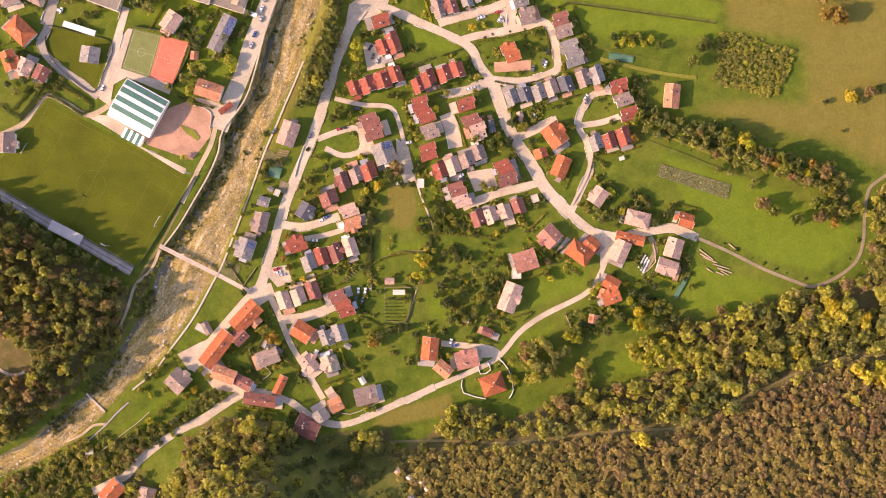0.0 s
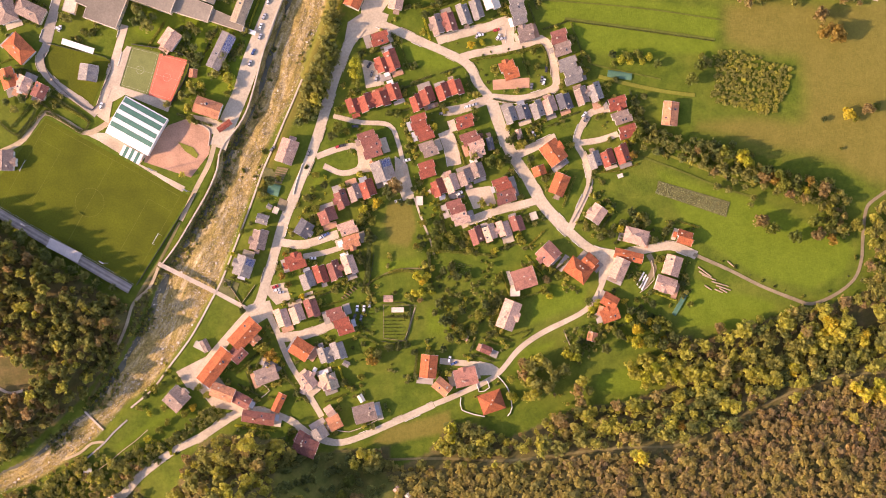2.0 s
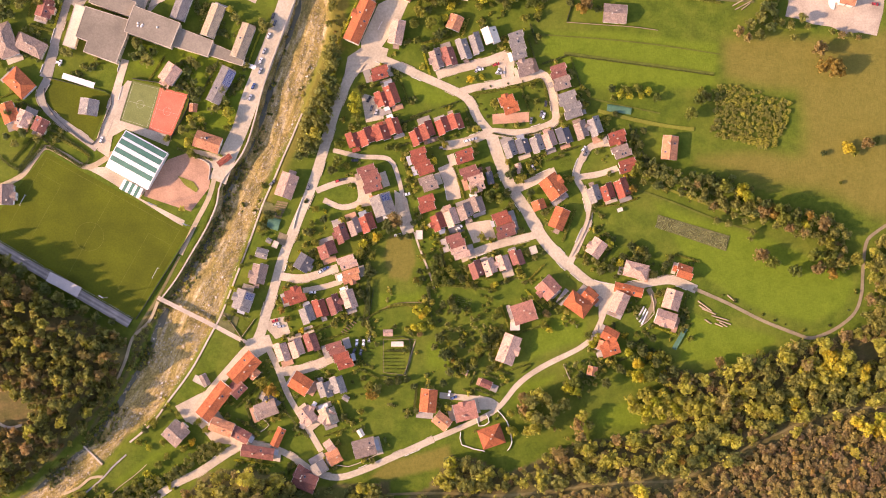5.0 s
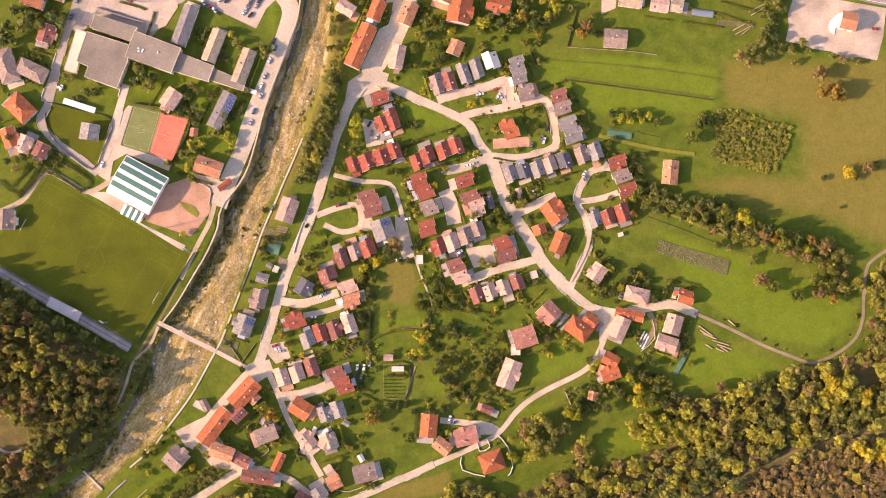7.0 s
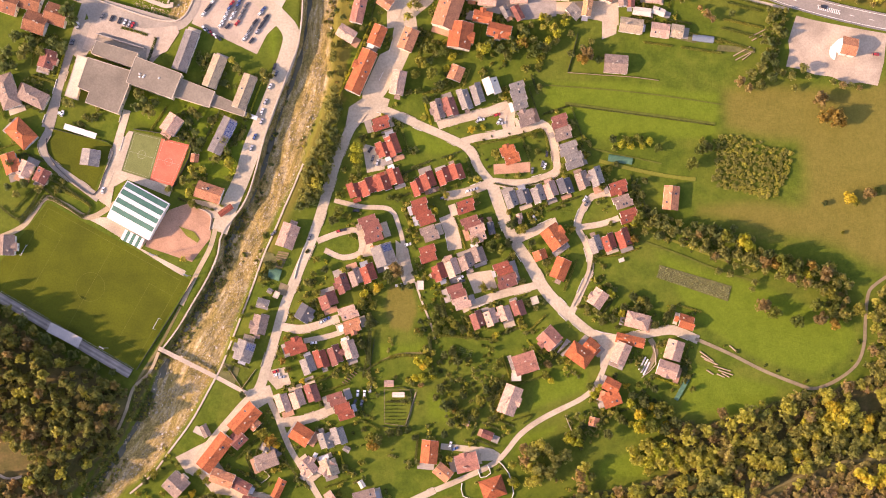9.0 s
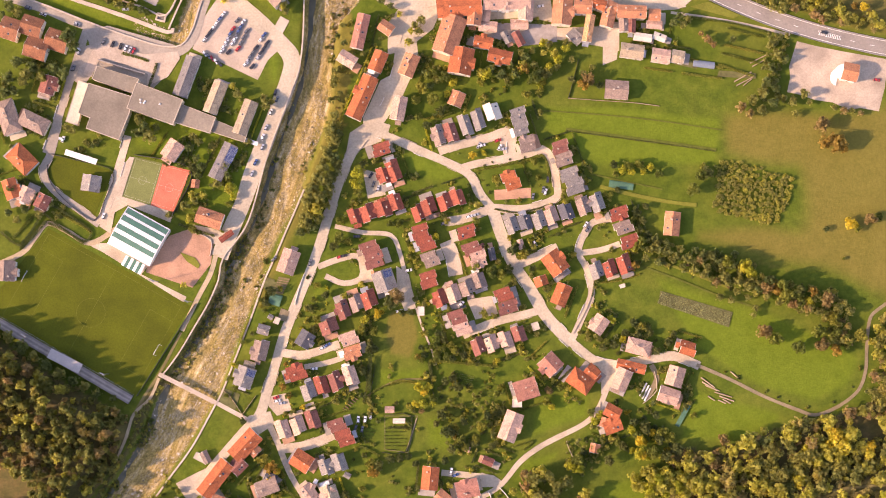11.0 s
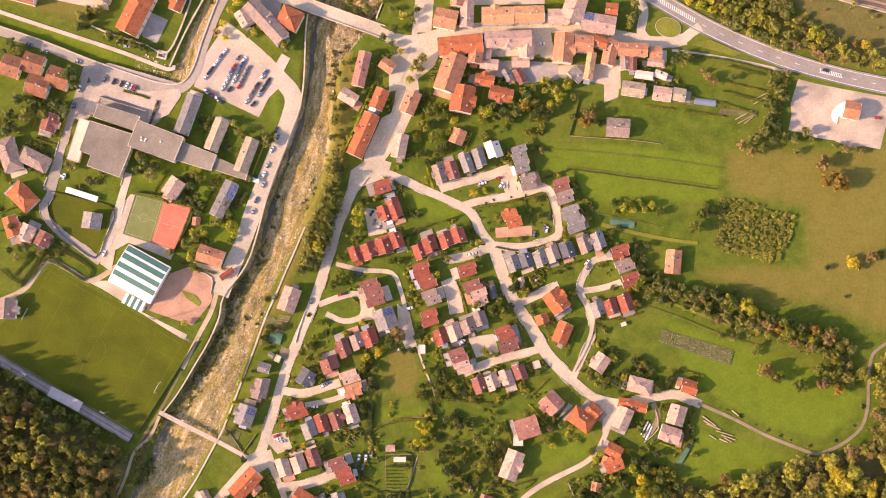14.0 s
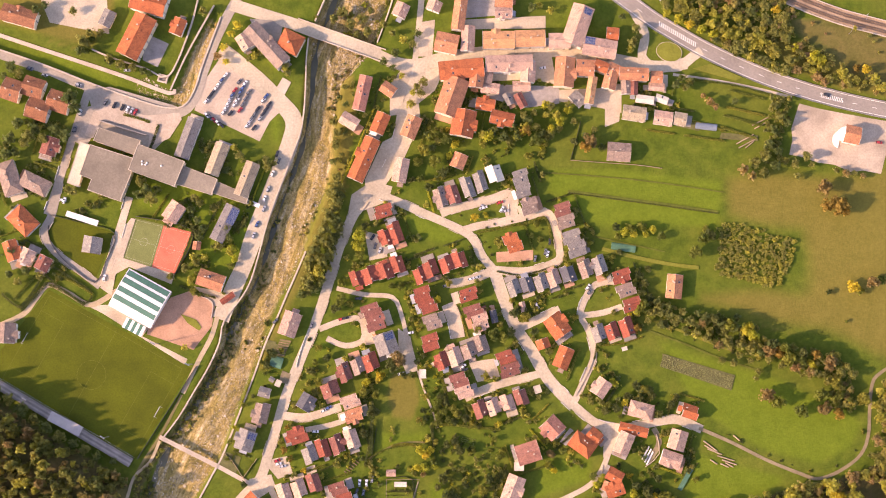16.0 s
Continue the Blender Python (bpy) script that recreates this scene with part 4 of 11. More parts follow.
def forest(name, poly, spacing, r0, r1, hues, label, seed, clear=(), keep=1.0, tall=1.0, drift=None, scrub=False, under=0.0, without=(), power=1.0, mat=None, gaps=None):
    """Woodland over an outline: crowns of leaf clumps, a hue for each tree, trunks below."""
    rng = np.random.default_rng(seed)
    px, py = [p[0] for p in poly], [p[1] for p in poly]
    gx, gy = np.meshgrid(np.arange(min(px), max(px), spacing), np.arange(min(py), max(py), spacing))
    gx = (gx + rng.uniform(-0.45, 0.45, gx.shape) * spacing + (np.arange(gx.shape[0]) % 2)[:, None] * spacing / 2).ravel()
    gy = (gy + rng.uniform(-0.45, 0.45, gy.shape) * spacing).ravel()
    ok = inside(gx, gy, poly) & (rng.random(len(gx)) < keep)
    for line, w in clear:
        ok &= distance(gx, gy, line) > w
    for other in without:
        ok &= ~inside(gx, gy, other)
    if gaps is not None:
        ok &= np.array([noise.noise((x * 0.035, y * 0.05, seed + 0.5)) + 0.4 * noise.noise((x * 0.11, y * 0.11, seed)) for x, y in zip(gx, gy)]) > gaps
    gx, gy = gx[ok], gy[ok]
    gz = terrain(gx, gy)
    out, hue, trunks = [], [], []
    tv, tf = trunk_data(0.08, 0.8, 0, random.Random(1))
    for i, (x, y, z) in enumerate(zip(gx, gy, gz)):
        r = r0 + (r1 - r0) * rng.random() ** power * (1.35 if rng.random() < 0.1 else 1.0)
        a = rng.uniform(0, math.tau)
        q = (SCRUB_CROWN if scrub else FOREST_CROWN)[rng.integers(0, 7)]
        ca, sa = math.cos(a), math.sin(a)
        g = np.empty_like(q)
        g[..., 0] = (q[..., 0] * ca - q[..., 1] * sa) * r + x
        g[..., 1] = (q[..., 0] * sa + q[..., 1] * ca) * r + y
        g[..., 2] = q[..., 2] * r * rng.uniform(0.9, 1.25) * tall + z + r * 0.6 * tall
        out.append(g)
        patchy = 0.5 + 0.75 * noise.noise((x * 0.028, y * 0.028, seed)) + 0.25 * noise.noise((x * 0.09, y * 0.09, seed))
        k = 0.52 * rng.random() + 0.48 * patchy
        if drift:
            k = 0.75 * k + 0.4 * float(smooth(drift[0], drift[1], x)) - 0.1
        h = np.interp(np.clip(k, 0, 1), np.linspace(0, 1, len(hues)), hues)
        hue.append(np.full(len(q), h) + rng.uniform(-0.03, 0.03, len(q)))
        trunks.append(([(vx * r + x, vy * r + y, vz * r * 1.3 * tall + z) for vx, vy, vz in tv], tf))
    # low growth in the gaps
    for x, y in zip(gx, gy):
        if rng.random() >= under:
            continue
        x, y = x + rng.uniform(-0.6, 0.6) * spacing, y + rng.uniform(-0.6, 0.6) * spacing
        if any(distance(x, y, line) < w for line, w in clear):
            continue
        q = SCRUB_CROWN[rng.integers(0, 7)]
        r = spacing * rng.uniform(0.36, 0.58)
        out.append(q * np.array([r, r, r * 0.9]) + np.array([x, y, ground_z(x, y) + r * rng.uniform(0.2, 1.1)]))
        hue.append(np.full(len(q), np.interp(rng.random(), np.linspace(0, 1, len(hues)), hues)) + rng.uniform(-0.04, 0.04, len(q)))
    wood = thing(name, label, "woodland", kind="stuff")
    part("canopy", quads_mesh("canopy", np.concatenate(out), mat or M_FOREST, np.clip(np.concatenate(hue), 0, 1)), wood)
    part("trunks", mesh_from("trunks", *joined(*trunks), [M_BARK]), wood)
    return wood


# ---- vehicles ----
def car_paint(name, c):
    m, nt, b = nodes_of(name)
    b.inputs["Base Color"].default_value = (*c, 1)
    b.inputs["Roughness"].default_value, b.inputs["Coat Weight"].default_value = 0.35, 0.6
    return m


CAR_PAINT = {"white": (0.75, 0.75, 0.73), "silver": (0.42, 0.43, 0.44), "black": (0.03, 0.03, 0.035), "red": (0.45, 0.03, 0.03), "blue": (0.06, 0.11, 0.25), "grey": (0.14, 0.145, 0.15)}
WHEEL = None


def car_master(colour):
    global WHEEL
    paint = car_paint("car_paint_" + colour, CAR_PAINT[colour])
    prof = [(-2.1, 0.3), (-2.15, 0.62), (-2.0, 0.92), (-1.2, 0.98), (0.95, 0.95), (1.85, 0.8), (2.12, 0.58), (2.1, 0.3)]
    v = [(x, s * (0.86 if 0.3 < z < 0.95 else 0.8), z) for s in (-1, 1) for x, z in prof]
    n = len(prof)
    f = [tuple(range(n)), tuple(range(2 * n - 1, n - 1, -1))] + [(i, i + n, (i + 1) % n + n, (i + 1) % n) for i in range(n)]
    c = thing("car", "parked %s car on the asphalt" % colour, "car", group="parked cars")
    part("body", mesh_from("body", v, f, [paint]), c)
    gv = [(-1.95, -0.76, 0.9), (0.95, -0.76, 0.9), (0.95, 0.76, 0.9), (-1.95, 0.76, 0.9), (-1.45, -0.6, 1.42), (0.2, -0.6, 1.42), (0.2, 0.6, 1.42), (-1.45, 0.6, 1.42)]
    part("cabin_glass", mesh_from("cabin_glass", gv, box_data(0, 1, 0, 1, 0, 1)[1], [M_GLASS]), c, "dark car glass")
    part("roof", mesh_from("roof", *box_data(-1.45, 0.2, -0.61, 0.61, 1.4, 1.46), [paint]), c)
    if WHEEL is None:
        k = 12
        wv = [(0.31 * math.cos(i * math.tau / k), s * 0.1, 0.31 * math.sin(i * math.tau / k)) for s in (-1, 1) for i in range(k)]
        WHEEL = mesh_from("wheel", wv, [tuple(range(k)), tuple(range(2 * k - 1, k - 1, -1))] + [(i, i + k, (i + 1) % k + k, (i + 1) % k) for i in range(k)], [M_RUBBER])
    for sx in (-1.3, 1.3):
        for sy in (-0.78, 0.78):
            part("wheel", WHEEL, c, m=pose(sx, sy, 0.31))
    return c


CAR = {}


def car(x, y, turn, colour, z=0.32):
    m = pose(x, y, z, 0, 0, turn)
    if colour in CAR:
        return copy_thing(CAR[colour], m)
    CAR[colour] = car_master(colour)
    CAR[colour].matrix_basis = m
    return CAR[colour]


# ---- ground ----
def make_ground():
    m, nt, b = nodes_of("ground_cover")
    z = nt.nodes.new("ShaderNodeAttribute")
    z.attribute_name = "cover"
    sep = nt.nodes.new("ShaderNodeSeparateColor")
    nt.links.new(z.outputs["Color"], sep.inputs[0])
    n_big, n_mid, n_fine = noise_node(nt, 0.018, 5), noise_node(nt, 0.11, 6, rough=0.65), noise_node(nt, 0.55, 8, rough=0.78)
    grass = ramp(nt, n_mid, [(0.28, (0.056, 0.088, 0.010)), (0.5, (0.088, 0.126, 0.013)), (0.72, (0.136, 0.164, 0.02))])
    grass = mix(nt, ramp(nt, n_big, [(0.44, (0, 0, 0)), (0.64, (0.34, 0.34, 0.34))]), grass, (0.18, 0.175, 0.03))
    dry = ramp(nt, n_mid, [(0.3, (0.152, 0.137, 0.026)), (0.7, (0.192, 0.162, 0.034))])
    floor_c = ramp(nt, n_mid, [(0.3, (0.085, 0.085, 0.026)), (0.5, (0.13, 0.11, 0.038)), (0.7, (0.19, 0.135, 0.055))])
    fl = nt.nodes.new("ShaderNodeAttribute")
    fl.attribute_name = "flow"
    streak = nt.nodes.new("ShaderNodeTexNoise")
    streak.inputs["Scale"].default_value, streak.inputs["Detail"].default_value, streak.inputs["Roughness"].default_value = 0.30, 7, 0.68
    nt.links.new(fl.outputs["Vector"], streak.inputs["Vector"])
    bed = ramp(nt, streak.outputs["Fac"], [(0.30, (0.13, 0.12, 0.04)), (0.40, (0.24, 0.19, 0.06)), (0.48, (0.33, 0.235, 0.075)), (0.56, (0.43, 0.32, 0.14)), (0.68, (0.55, 0.45, 0.28))])
    bed = mix(nt, 0.75, bed, ramp(nt, noise_node(nt, 0.75, 8, rough=0.8), [(0.36, (0.14, 0.14, 0.14)), (0.64, (0.86, 0.86, 0.86))]), "OVERLAY")
    lush = ramp(nt, n_mid, [(0.3, (0.102, 0.150, 0.012)), (0.7, (0.142, 0.192, 0.017))])
    grass = mix(nt, z.outputs["Alpha"], grass, lush)
    col = mix(nt, sep.outputs[1], grass, dry)
    col = mix(nt, sep.outputs[0], col, floor_c)
    col = mix(nt, sep.outputs[2], col, bed)
    col = mix(nt, 0.30, col, ramp(nt, n_fine, [(0.3, (0.10, 0.10, 0.10)), (0.7, (0.86, 0.86, 0.86))]), "OVERLAY")
    nt.links.new(col, b.inputs["Base Color"])
    b.inputs["Roughness"].default_value, b.inputs["Specular IOR Level"].default_value = 0.95, 0.1
    bump(nt, b, n_fine, 0.8, 0.4)
    return m


def build_ground():
    core_x, core_y = np.arange(-350, 351, 2.1), np.arange(-230, 331, 2.1)
    far = np.array([60, 160, 400, 900, 2000, 4200.0])
    xs = np.concatenate([core_x[0] - far[::-1], core_x, core_x[-1] + far])
    ys = np.concatenate([core_y[0] - far[::-1], core_y, core_y[-1] + far])
    gx, gy = np.meshgrid(xs, ys)
    gz = terrain(gx, gy)
    nx, ny = len(xs), len(ys)
    wob = 6 * np.sin(gx * 0.07) + 5 * np.sin(gy * 0.09 + gx * 0.03)
    cover = np.zeros((ny, nx, 4))
    for poly in WOODS_AND_BANK:
        cover[..., 0] = np.maximum(cover[..., 0], inside(gx, gy, poly))
    # half the wood floor colour darkens this ground for the hill's shade
    cover[..., 0] *= 1 - 0.5 * inside(gx, gy, SHADED)
    cover[..., 0] *= ~inside(gx, gy, LANE_MEADOW)
    cover[..., 0] = np.maximum(cover[..., 0], 0.6 * inside(gx, gy, NORTH_FIELD))
    dryness = np.zeros_like(gx)
    for poly in DRY:
        ins = inside(gx + wob * 0.4, gy + wob * 0.3, poly)
        d = distance(gx, gy, poly + poly[:1])
        soft = min(15, 0.1 * min(max(p[k] for p in poly) - min(p[k] for p in poly) for k in (0, 1)))
        dryness = np.maximum(dryness, np.where(ins, smooth(0, soft, d + wob * 0.033 * soft), 0))
    cover[..., 1] = dryness
    ins = inside(gx, gy, RIVER)
    d = np.minimum(distance(gx, gy, BANK_WEST), distance(gx, gy, BANK_EAST))
    dw, de = distance(gx, gy, BANK_WEST), distance(gx, gy, BANK_EAST)
    north = smooth(0, 40, gy)
    west_edge = smooth(1.5, 5.0, dw + wob * 0.15) * (1 - north) + smooth(-0.5, 1.0, dw) * north
    cover[..., 2] = np.where(ins, np.minimum(west_edge, smooth(1.5, 5.0, de + wob * 0.15)), 0)
    cover[..., 2] = np.maximum(cover[..., 2], inside(gx, gy, STREAM))
    lush = np.zeros_like(gx)
    for poly in LUSH:
        near = (gx > min(p[0] for p in poly)) & (gx < max(p[0] for p in poly)) & (gy > min(p[1] for p in poly)) & (gy < max(p[1] for p in poly))
        x, y = gx[near], gy[near]
        lush[near] = np.maximum(lush[near], np.where(inside(x, y, poly), smooth(0, 5, distance(x, y, poly + poly[:1]) + wob[near] * 0.2), 0))
    cover[..., 3] = lush
    i = np.arange(nx * ny).reshape(ny, nx)
    q = np.stack([i[:-1, :-1], i[:-1, 1:], i[1:, 1:], i[1:, :-1]], -1).reshape(-1, 4)
    me = bpy.data.meshes.new("ground")
    me.vertices.add(nx * ny)
    me.vertices.foreach_set("co", np.stack([gx, gy, gz], -1).reshape(-1).astype(np.float32))
    me.loops.add(q.size)
    me.loops.foreach_set("vertex_index", q.reshape(-1).astype(np.int32))
    me.polygons.add(len(q))
    me.polygons.foreach_set("loop_start", np.arange(0, q.size, 4, dtype=np.int32))
    me.polygons.foreach_set("loop_total", np.full(len(q), 4, dtype=np.int32))
    at = me.attributes.new("cover", "FLOAT_COLOR", "POINT")
    at.data.foreach_set("color", cover.reshape(-1).astype(np.float32))
    along, across = flow(gx, gy)
    at = me.attributes.new("flow", "FLOAT_VECTOR", "POINT")
    at.data.foreach_set("vector", np.stack([along * 0.22, across, 0 * across], -1).reshape(-1).astype(np.float32))
    me.materials.append(make_ground())
    me.update(calc_edges=True)
    return tagged(new("ground", me), "valley floor of green and dry meadow grass", "ground", kind="structure")


build_ground()


# ---- roads, courts, walls ----
patch("car_park", [(-145.0, 253.4), (-105.3, 217.8), (-114.9, 208.5), (-121.1, 195.6), (-163.4, 215.3), (-156.6, 235.6)], M_CARPARK, "pale asphalt car park", "car park")
patch("car_park", [(224.8, 223.9), (236.4, 221.0), (254.6, 217.5), (282.8, 212.7), (280.8, 194.3), (276.7, 178.9), (265.1, 181.0), (257.8, 179.8), (247.0, 184.5), (236.2, 185.9), (226.0, 189.4), (218.1, 190.8), (220.3, 200.3), (219.6, 207.7), (222.2, 215.8)], M_LOT, "pale gravel lot round the chapel", "car park")
patch("plaza", [(-175.3, 94.8), (-161.0, 100.0), (-147.1, 90.3), (-148.8, 76.9), (-160.1, 61.8), (-189.9, 71.4), (-188.6, 78.0)], M_PLAZA, "reddish paved yard beside the hall", "plaza")
patch("yard", [(-214.8, 89.7), (-188.5, 75.5), (-192.7, 70.1), (-163.7, 56.0), (-165.4, 52.4), (-218.3, 84.3), (-229.2, 89.6)], M_PAVING, "pale gravel strip between hall and pitch", "yard")
patch("yard", [(-232.7, 226.2), (-218.3, 230.0), (-174.3, 217.6), (-177.8, 208.3), (-199.6, 208.1), (-226.9, 209.7)], M_STREET, "grey paved school yard", "yard")
patch("yard", [(-237.7, 209.0), (-223.2, 211.0), (-182.8, 195.0), (-189.8, 187.6), (-228.4, 203.6)], M_STREET, "grey paved school yard", "yard")
# yards out of the sun: shade put into a darker concrete
patch("yard", [(-198.1, 266.0), (-180.9, 258.3), (-187.7, 243.0), (-197.4, 247.5)], M_CONCRETE_MID, "paved yard behind the canal wall, shade put into its grey", "yard")
patch("yard", [(10.4, 289.3), (37.0, 289.6), (41.2, 280.3), (8.9, 277.2)], M_CONCRETE_MID, "grey paved courtyard between old houses", "yard")
patch("yard", [(23.5, 234.3), (70.7, 233.4), (70.8, 222.2), (48.6, 219.1), (23.5, 225.9)], M_CONCRETE_MID, "grey courtyard with sheds behind the old terrace", "yard")
patch("yard", [(70.7, 231.2), (110.7, 233.0), (110.7, 216.4), (97.1, 219.7), (70.8, 223.6)], M_PAVING, "pale paved yards behind the old terrace", "yard")
patch("yard", [(-167.9, -61.5), (-152.9, -53.6), (-146.1, -50.8), (-138.3, -57.5), (-148.0, -70.8), (-160.9, -71.4)], M_PAVING, "pale dusty yard beside the long house", "yard")
patch("yard", [(14.2, 55.9), (30.4, 58.5), (34.1, 47.1), (19.7, 43.4)], M_PAVING, "pale courtyard between terraces", "yard")
patch("yard", [(8.7, 276.2), (61.6, 279.4), (61.7, 271.2), (8.7, 269.9)], M_PAVING, "pale asphalt yard behind the terrace", "yard")
patch("yard", [(-27.5, 248.1), (-2.0, 246.5), (-9.1, 229.9), (-27.1, 215.0), (-37.9, 213.0), (-38.2, 233.2)], M_PAVING, "pale village square", "square")
patch("yard", [(-158.7, -66.1), (-149.9, -51.7), (-135.3, -71.2), (-119.0, -83.6), (-129.8, -85.5), (-144.1, -83.9)], M_PAVING, "pale paved yard by old houses", "yard")
patch("yard", [(-32.6, 218.9), (-19.9, 224.5), (-17.9, 209.8), (-32.1, 176.8), (-39.3, 176.7)], M_ASPHALT, "street square beside the long house", "square")
TURF = patch("pitch", [(-252.8, 99.0), (-160.9, 50.3), (-195.0, -6.6), (-227.5, 8.5), (-260.2, 25.8), (-283.9, 39.0), (-284.6, 56.8)], M_PITCH, "olive green football pitch turf", "football pitch")
patch("sports_court", [(-199.2, 145.3), (-181.0, 141.1), (-188.0, 113.8), (-206.5, 119.8)], M_COURT_GREEN, "green hard sports court", "sports court")
patch("sports_court", [(-181.0, 141.1), (-162.5, 136.5), (-173.4, 109.6), (-188.0, 113.8)], M_COURT_RED, "red hard sports court", "sports court")
patch("lawn", [(-253.1, 147.0), (-212.3, 135.7), (-224.2, 104.1), (-244.4, 118.4), (-253.8, 131.0)], M_PITCH, "fenced grass yard with a shed", "lawn")
patch("yard", [(-53.0, 138.7), (-41.7, 135.9), (-37.9, 122.1), (-49.5, 119.8)], M_ASPHALT, "asphalt parking court beside houses", "yard")
patch("yard", [(-54.1, 85.8), (-47.2, 87.3), (-44.5, 67.2), (-52.4, 65.7)], M_PAVING, "pale paved yard beside houses", "yard")
# this patch stands in for grey shade beside a narrow pale road
patch("yard", [(-30.9, 77.0), (-22.9, 71.7), (-18.0, 50.2), (-25.2, 48.3), (-30.0, 60.8)], M_ASPHALT, "asphalt patch standing for a narrow road and grey shade", "yard")
patch("yard", [(-108.7, -6.1), (-99.4, -4.2), (-95.6, -14.9), (-104.9, -18.5), (-110.7, -12.1)], M_PAVING, "pale parking yard by the street", "yard")
patch("yard", [(-233.6, 216.4), (-227.1, 217.9), (-201.5, 213.0), (-182.5, 208.9), (-183.6, 198.6), (-191.9, 196.3), (-222.4, 207.3), (-232.7, 190.0), (-239.4, 194.3)], M_STREET, "grey paved school yard", "yard")
patch("yard", [(-266.0, 289.9), (-222.0, 290.4), (-219.4, 264.4), (-239.6, 267.9), (-258.0, 271.4)], M_PAVING, "pale asphalt yard between buildings", "yard")
patch("yard", [(21.8, 235.7), (52.7, 237.9), (69.1, 234.4), (65.4, 254.6), (49.0, 250.8), (27.2, 245.7)], M_ASPHALT, "grey paved courtyard in the old town", "yard")
patch("yard", [(100.1, 234.7), (111.0, 235.6), (109.2, 211.0), (100.1, 207.2)], M_PAVING, "pale paved yard behind the street", "yard")
patch("yard", [(-20.5, 274.0), (-9.6, 276.0), (-11.2, 251.9), (-21.0, 251.8)], M_PAVING, "pale paved yard beside the high street", "yard")
patch("yard", [(-161.0, 102.1), (-142.2, 98.7), (-135.6, 95.1), (-140.9, 87.9), (-148.2, 90.3)], M_PAVING, "pale terrace beside the orange-roofed house", "yard")
patch("yard", [(33.6, 159.5), (41.2, 162.1), (43.9, 148.3), (37.7, 146.8)], M_PAVING, "pale parking bay beside the street", "yard")
patch("terrace", [(31.0, 126.0), (54.5, 127.7), (54.5, 121.2), (31.4, 119.5)], M_PLAZA, "paved terrace in front of the orange-roofed house", "terrace")
patch("junction", [(-61.6, 161.9), (-48.3, 171.1), (-35.6, 167.2), (-38.4, 157.7), (-53.5, 151.8), (-63.6, 150.2)], M_ASPHALT, "broad pale street junction", "road")
patch("junction", [(91.6, 21.8), (112.4, 17.8), (107.8, 1.3), (99.5, -3.0), (99.5, 11.2)], M_ASPHALT, "broad grey street junction", "road")
patch("yard", [(24.1, -52.7), (34.8, -56.2), (37.7, -61.4), (24.1, -61.9)], M_ASPHALT, "grey asphalt forecourt", "yard")
patch("junction", [(-122.8, -18.7), (-109.2, -15.7), (-106.2, -23.8), (-117.2, -31.0), (-127.8, -34.7)], M_ASPHALT, "broad pale street junction", "road")
road("road", [(-88.2, 12.3), (-75.0, 14.9), (-64.3, 18.2)], 3.3, M_PAVING, "pale residential drive", "road")
road("road", [(-17.9, 296.3), (-20.1, 270.3), (-22.1, 250.0)], 3.7, M_ASPHALT, "narrow pale lane", "road")
road("road", [(-304.9, 256.1), (-290.1, 250.7), (-260.6, 241.1), (-234.8, 231.0), (-205.3, 220.3), (-183.3, 213.2), (-170.6, 214.5), (-162.5, 224.5), (-157.8, 241.1), (-150.0, 263.3), (-142.0, 280.1), (-136.1, 291.3)], 6.2, M_STREET, "grey asphalt street along the canal", "road")
road("road", [(-141.4, 284.6), (-115.6, 276.7), (-86.2, 267.7), (-56.8, 257.0), (-27.5, 246.2), (-2.0, 251.3), (19.8, 254.9), (59.9, 256.4), (89.1, 254.2), (114.6, 249.6), (134.7, 246.9), (152.9, 249.3)], 7.8, M_ASPHALT, "pale asphalt village high street over the bridge", "road")
road("main_road", [(96.3, 303.2), (111.0, 292.2), (129.3, 278.7), (147.5, 267.7), (169.3, 255.8), (202.1, 241.4), (238.3, 229.7), (281.1, 220.2), (329.0, 213.4)], 10.9, M_ASPHALT_DARK, "grey asphalt main road with white markings", "road")
road("road", [(118.3, 283.0), (125.6, 268.2), (123.8, 253.4), (129.2, 248.0)], 5.8, M_ASPHALT, "curved slip road", "road")
road("road", [(134.7, 247.7), (147.4, 247.1), (156.6, 253.8), (162.1, 257.6)], 6.2, M_ASPHALT, "slip road joining the main road", "road")
road("pavement", [(143.8, 241.9), (169.3, 238.5), (194.7, 234.0), (220.1, 228.0)], 1.7, M_PAVING, "pale footway along the main road", "pavement")
road("road", [(-147.8, 254.6), (-127.5, 239.0), (-109.0, 221.8), (-99.4, 209.1), (-101.7, 194.4), (-108.3, 176.0), (-115.5, 155.9), (-122.4, 137.6), (-128.9, 116.9), (-134.4, 103.8), (-139.9, 90.4), (-143.4, 81.3)], 10.8, M_ASPHALT, "asphalt quay street beside the river wall", "road")
road("track", [(-166.8, 33.4), (-175.0, 16.5), (-181.2, 5.0), (-188.8, -6.8), (-195.7, -19.4)], 1.7, M_TRACK, "worn grassy track down the bank", "track")
road("path", [(-145.5, 83.1), (-148.9, 70.5), (-156.5, 55.3), (-166.1, 34.4)], 2.9, M_PATH, "pale gravel path along the river", "path")
road("road", [(-231.7, 227.4), (-237.6, 207.2), (-243.5, 187.0), (-249.6, 165.1), (-255.5, 146.9)], 5.0, M_STREET, "grey asphalt street beside the school", "road")
road("road", [(-248.3, 169.2), (-252.4, 147.3), (-257.2, 135.3), (-250.3, 123.7), (-233.4, 111.2), (-220.2, 101.6)], 5.0, M_STREET, "grey asphalt lane bending past the fenced yard", "road")
